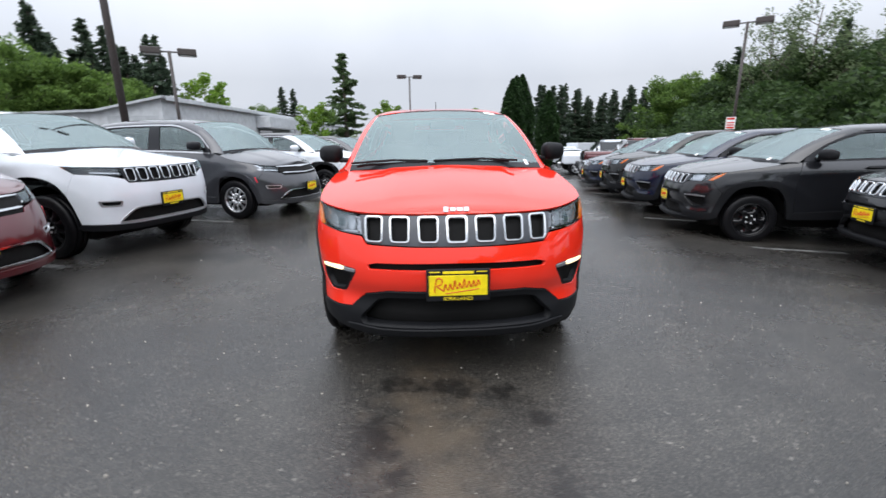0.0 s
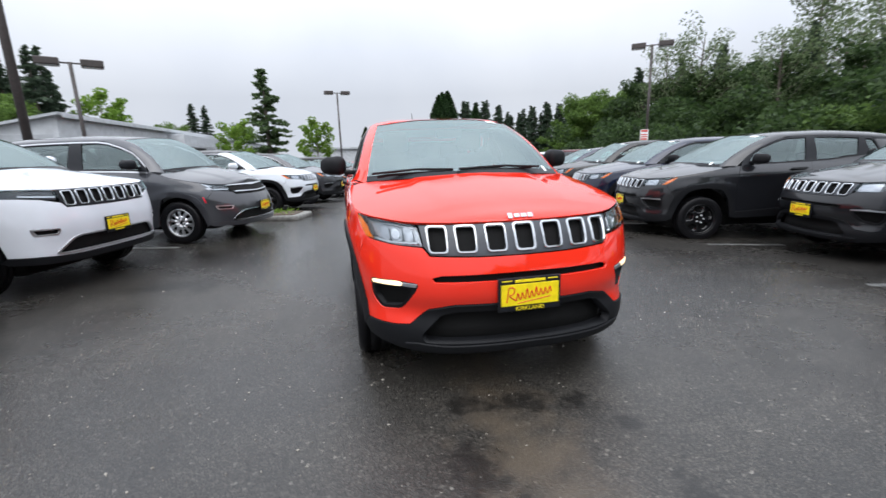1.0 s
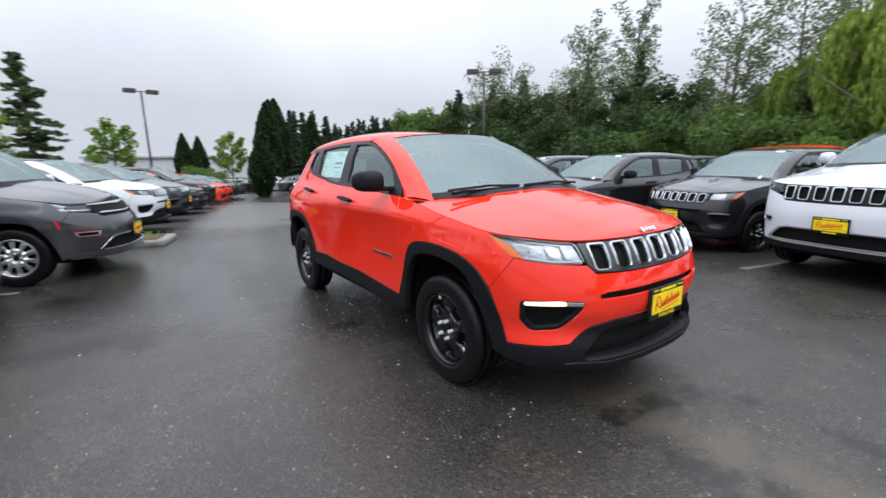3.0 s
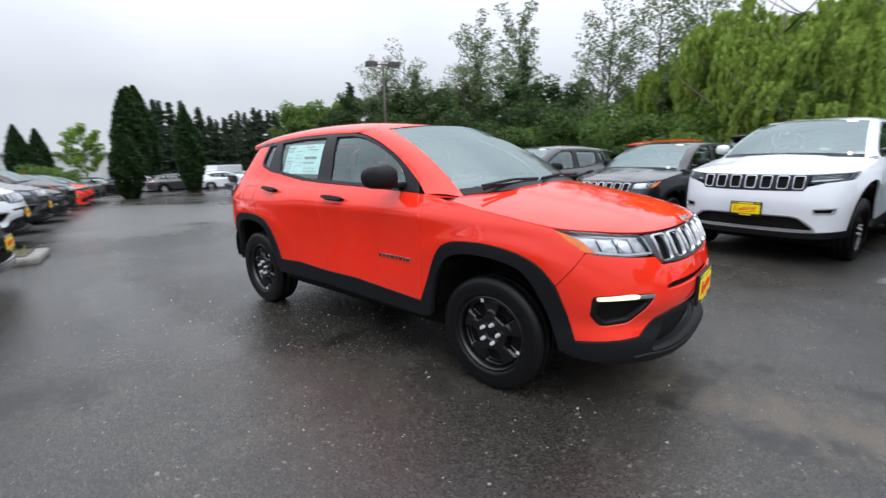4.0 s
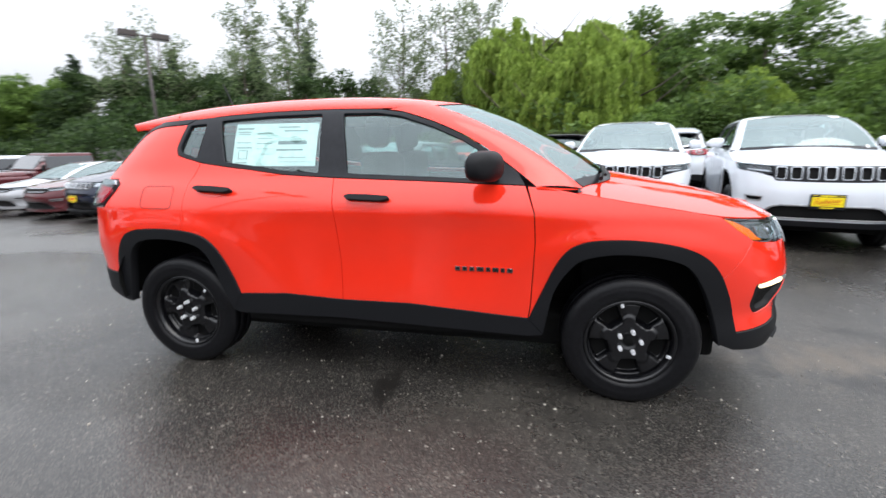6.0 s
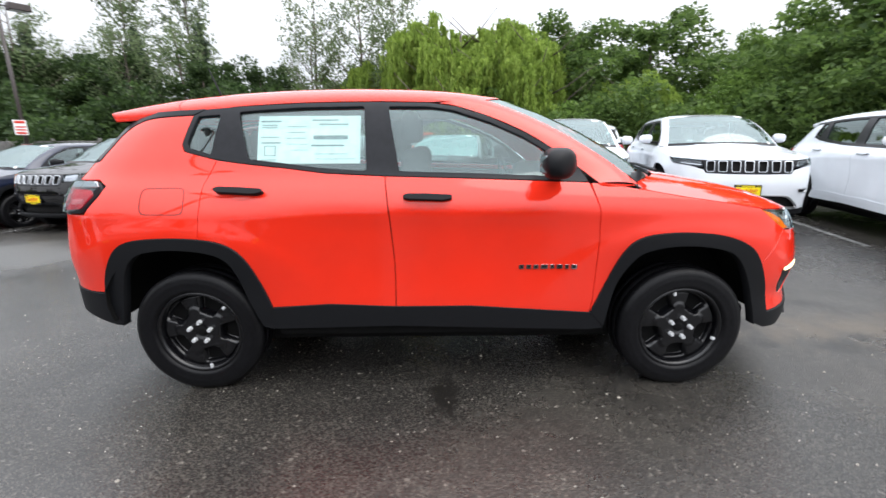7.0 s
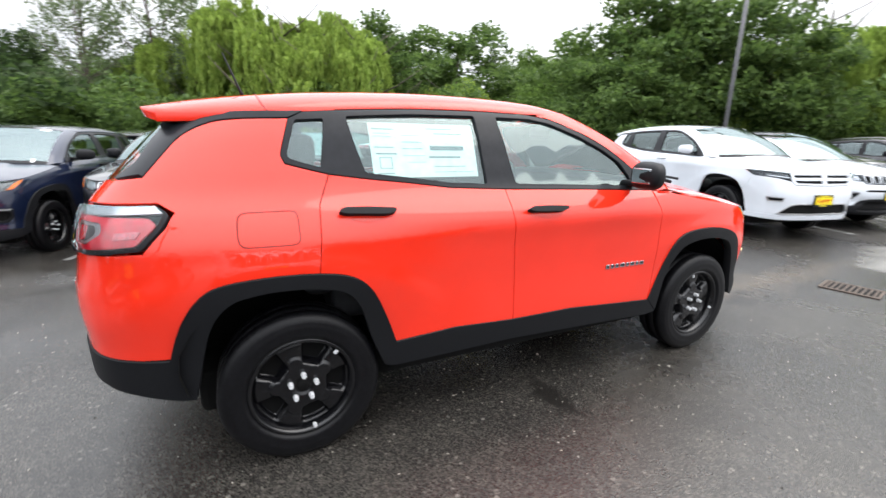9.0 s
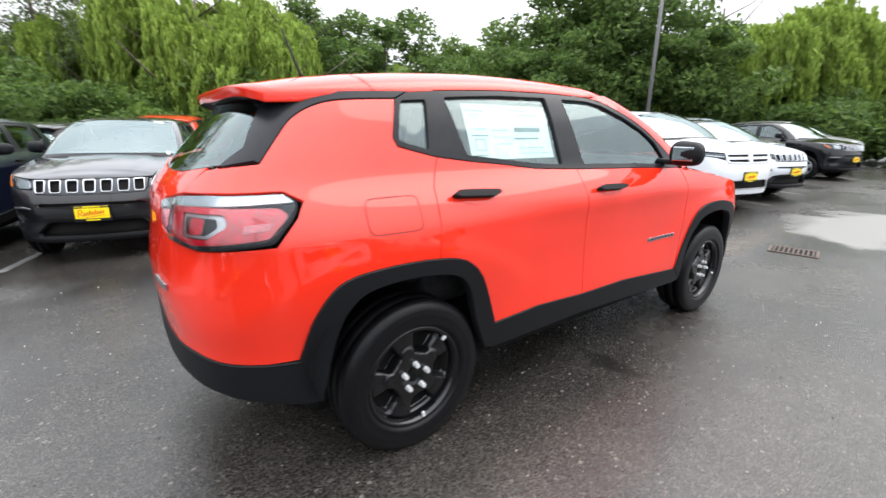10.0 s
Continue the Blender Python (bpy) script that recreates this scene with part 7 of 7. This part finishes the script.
def gravel():
    rng = np.random.default_rng(5)
    n = 2600
    x, y = rng.normal(-1.0, 2.6, n), rng.normal(0.2, 3.2, n)
    r = rng.uniform(0.0025, 0.007, n) * (1 + 0.8 * (rng.uniform(size=n) > 0.95))
    v, f = [], []
    corners = np.array([(1, 0, 0), (0, 1, 0), (-1, 0, 0), (0, -1, 0), (0, 0, 0.8)])
    for i in range(n):
        k = len(v)
        q = corners * r[i] * rng.uniform(0.6, 1.3, (5, 1)) + (x[i], y[i], ground_height(x[i], y[i]) + 0.001)
        v += [tuple(p) for p in q]
        f += [(k, k + 1, k + 4), (k + 1, k + 2, k + 4), (k + 2, k + 3, k + 4), (k + 3, k, k + 4)]
    m, nn, ll, p = node_material("loose_grit")
    g, rmp = nn.new("ShaderNodeNewGeometry"), nn.new("ShaderNodeValToRGB")
    rmp.color_ramp.elements[0].color, rmp.color_ramp.elements[1].color = (0.02, 0.018, 0.016, 1), (0.40, 0.37, 0.32, 1)
    ll.new(g.outputs["Random Per Island"], rmp.inputs["Fac"])
    ll.new(rmp.outputs["Color"], p.inputs["Base Color"])
    p.inputs["Roughness"].default_value = 0.8
    tagged(add_mesh("grit", v, f, m), "loose grit and small stones on the asphalt", "gravel", kind="stuff")


gravel()


def far_woods():
    """A wooded ridge far beyond the car park."""
    rng = np.random.default_rng(8)
    pts = []
    for a in np.linspace(-60, 42, 420):
        q = radians(a)
        d = rng.uniform(95, 150)
        top = (6.0 + 3.0 * math.sin(a * 0.07 + 1) ** 2 + rng.normal() * 1.5) * d / 110
        k = 110
        base = np.array([d * math.cos(q), d * math.sin(q), 0])
        h = rng.uniform(0, 1, k) ** 0.8
        pts.append(base + np.stack([rng.normal(size=k) * 1.9 * (1.1 - h), rng.normal(size=k) * 1.9 * (1.1 - h), h * top], 1))
    ob = scatter_mesh("far_woods", np.vstack(pts), 0.75, LEAF["far"], rng, 1.3, 0.1)
    tagged(ob, "distant dark wooded ridge behind the car park", "woods", kind="stuff")


LEAF["far"] = leaf_material("distant_foliage", (0.05, 0.075, 0.05), (0.12, 0.16, 0.09))
far_woods()


def undergrowth():
    """Bushes that close the foot of the tree belt."""
    rng = np.random.default_rng(21)
    line = curve_through([(24.0, 34.0), (20.5, 22.0), (18.5, 12.0), (17.5, 4.0), (16.5, -4.0), (14.0, -11.0), (10.5, -17.5), (4.0, -24.0), (-4.0, -28.0)], 5)
    for i, (x, y) in enumerate(line):
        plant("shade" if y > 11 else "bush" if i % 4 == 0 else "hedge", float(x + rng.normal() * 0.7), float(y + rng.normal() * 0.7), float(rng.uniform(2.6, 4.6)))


TREE_KIND["hedge"], TREE_WIDE["hedge"] = "dark_bush", 1.25
TREE_KIND["shade"], TREE_WIDE["shade"] = "shaded_bush", 1.25
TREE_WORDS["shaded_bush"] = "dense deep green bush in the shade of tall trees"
TREE_WORDS["dark_bush"] = "dense dark green bush under taller trees"
undergrowth()


def fence():
    root = thing("fence", "weathered grey board fence behind parked cars", "fence", at=pose(13.0, 9.5, -0.1, 0, 0, 74))
    M["board"] = plain("weathered_grey_board", (0.17, 0.165, 0.155), 0.85, grain=0.35, scale=6, bump=0.3)
    for k in range(60):
        part("board", block(0.24, 0.03, 1.5 + 0.02 * math.sin(k * 7.1), (k * 0.25, 0, 0.75), 0.006, segments=1), M["board"], root)
    for k in range(7):
        part("post", block(0.1, 0.1, 1.6, (k * 2.45, 0.07, 0.8), 0.01, segments=1), M["board"], root)


fence()


# ---- fittings of the red car ----
def on_skin(shell, y, z, side=-1, off=0.0):
    s = shell.by_y(y, z)
    p = shell.at(s, z) + shell.normal(s, z) * off
    return np.array([p[0] * side, p[1], p[2]])


def fit_out_red_car(root):
    car = Car(root, None, 0.03)
    sh = car.shell

    def patch(name, y0, y1, z0, z1, mat, off, parent=None, thick=0.001, label="", step=0.08, side=-1):
        return car.skin(name, [("y", y0, z1), ("y", y0, z0), ("y", y1, z0), ("y", y1, z1)], M[mat], off=off, thick=thick, side=side, gap=0, parent=parent, label=label, step=step)

    # price sheet inside the rear window
    sheet = patch("window_sticker", 1.735, 2.270, 1.243, 1.488, "paper", -0.0175, label="white printed price sheet behind the glass")
    for y0, y1, z0, z1 in [(1.80, 1.98, 1.365, 1.385), (1.82, 1.99, 1.330, 1.338), (1.80, 1.95, 1.440, 1.446), (1.85, 1.99, 1.462, 1.468), (2.15, 2.255, 1.455, 1.463), (2.17, 2.25, 1.437, 1.441),
                           (2.17, 2.25, 1.425, 1.428), (2.16, 2.255, 1.375, 1.379), (2.15, 2.25, 1.345, 1.351), (2.17, 2.25, 1.260, 1.264), (2.02, 2.12, 1.43, 1.433), (2.02, 2.12, 1.40, 1.403), (2.02, 2.12, 1.37, 1.373),
                           (2.01, 2.12, 1.34, 1.342), (2.01, 2.10, 1.31, 1.312), (1.80, 1.97, 1.29, 1.293), (1.76, 1.97, 1.265, 1.267)]:
        patch("print_bar", y0, y1, z0, z1, "ink", -0.0165, sheet, 0.0005)
    for y0, y1, z0, z1 in [(2.175, 2.235, 1.33, 1.333), (2.175, 2.235, 1.283, 1.286), (2.175, 2.179, 1.283, 1.333), (2.231, 2.235, 1.283, 1.333)]:
        patch("print_bar", y0, y1, z0, z1, "ink", -0.0165, sheet, 0.0005)
    # door badge as plain bars
    for side in (-1, 1):
        badge = new("door_badge")
        badge.parent = root
        y = 0.605
        for w in (0.040, 0.030, 0.042, 0.032, 0.048, 0.036, 0.036, 0.036):
            patch("badge_bar", y, y + w - 0.010, 0.693, 0.716, "chrome", 0.006, badge, 0.006, side=side)
            patch("badge_core", y + 0.006, y + w - 0.016, 0.699, 0.711, "trim", 0.0075, badge, 0.002, side=side)
            y += w + 0.002
    # fuel flap outline
    ring = [("y", 2.612, 1.124), ("y", 2.612, 0.992), ("y", 2.842, 0.992), ("y", 2.838, 1.122)]
    inner = [("y", 2.617, 1.120), ("y", 2.617, 0.996), ("y", 2.837, 0.996), ("y", 2.833, 1.118)]
    car.skin("fuel_flap_gap", ring, M["joint"], off=0.0006, thick=0.001, side=-1, gap=0, corner=0.035, step=0.03, holes=[(inner, 0.032)])
    # roof aerial
    base = np.array([0.0, 2.74, 1.600])
    part("roof_aerial", rod([base, base + (0, 0.015, 0.03), base + (0, 0.085, 0.215)], [0.013, 0.007, 0.0035], 7), M["trim"], root, smooth=True)
    # wipers
    for pts in ([(-0.66, 0.17, 1.165), (-0.58, 0.155, 1.176), (-0.20, 0.085, 1.195)], [(-0.12, 0.06, 1.175), (0.02, 0.075, 1.190), (0.46, 0.125, 1.190)]):
        w = new("wiper")
        w.parent = root
        part("arm", rod(pts, [0.012, 0.010, 0.006], 6), M["trim"], w)
        a, b = np.array(pts[1]), np.array(pts[2])
        part("blade", rod([a + (-0.12, 0.0, 0.012), (a + b) / 2 + (0, 0.006, 0.022), b + (0.06, 0.0, 0.006)], 0.009, 5), M["trim"], w)
    # bonnet maker's mark, drawn as plain shapes
    mark = new("bonnet_mark")
    mark.parent = root
    for cx, w, h in ((-0.055, 0.026, 0.034), (-0.018, 0.032, 0.024), (0.020, 0.032, 0.024), (0.056, 0.028, 0.028)):
        part("mark_bar", block(w, 0.006, h, (0, 0, 0), 0.0028, Matrix.Rotation(radians(-42), 3, "X")), M["lamp_white"], mark).location = (cx, -0.792, 0.985)
    for sx in (-0.28, 0.28):
        part("washer_jet", block(0.035, 0.02, 0.010, (sx, -0.02, 1.138), 0.004), M["trim"], root)
    # rear wiper, plate and badges
    rw = new("rear_wiper")
    rw.parent = root
    part("arm", rod([(0.0, 3.29, 1.215), (-0.16, 3.258, 1.235), (-0.34, 3.21, 1.262)], [0.016, 0.010, 0.006], 6), M["trim"], rw)
    part("blade", rod([(-0.10, 3.255, 1.245), (-0.28, 3.215, 1.268), (-0.40, 3.18, 1.285)], 0.008, 5), M["trim"], rw)
    show_plate(car, root, (0.0, 3.418, 0.90), rear=True)
    tm = new("tailgate_badge")
    tm.parent = root
    for k in range(5):
        s = sh.by_x(0.44 - 0.034 * k, 0.80, True)
        p = sh.at(s, 0.80) + sh.normal(s, 0.80) * 0.006
        part("badge_bar", block(0.024, 0.006, 0.026, (0, 0, 0), 0.002, Matrix.Rotation(radians(22), 3, "Z")), M["chrome"], tm).location = (-p[0], p[1], p[2])
    # exhaust and suspension hints under the tail
    part("exhaust_pipe", rod([(0.45, 2.2, 0.30), (0.45, 3.0, 0.29), (0.45, 3.22, 0.27)], 0.03, 10), M["under"], root)


fit_out_red_car(hero)
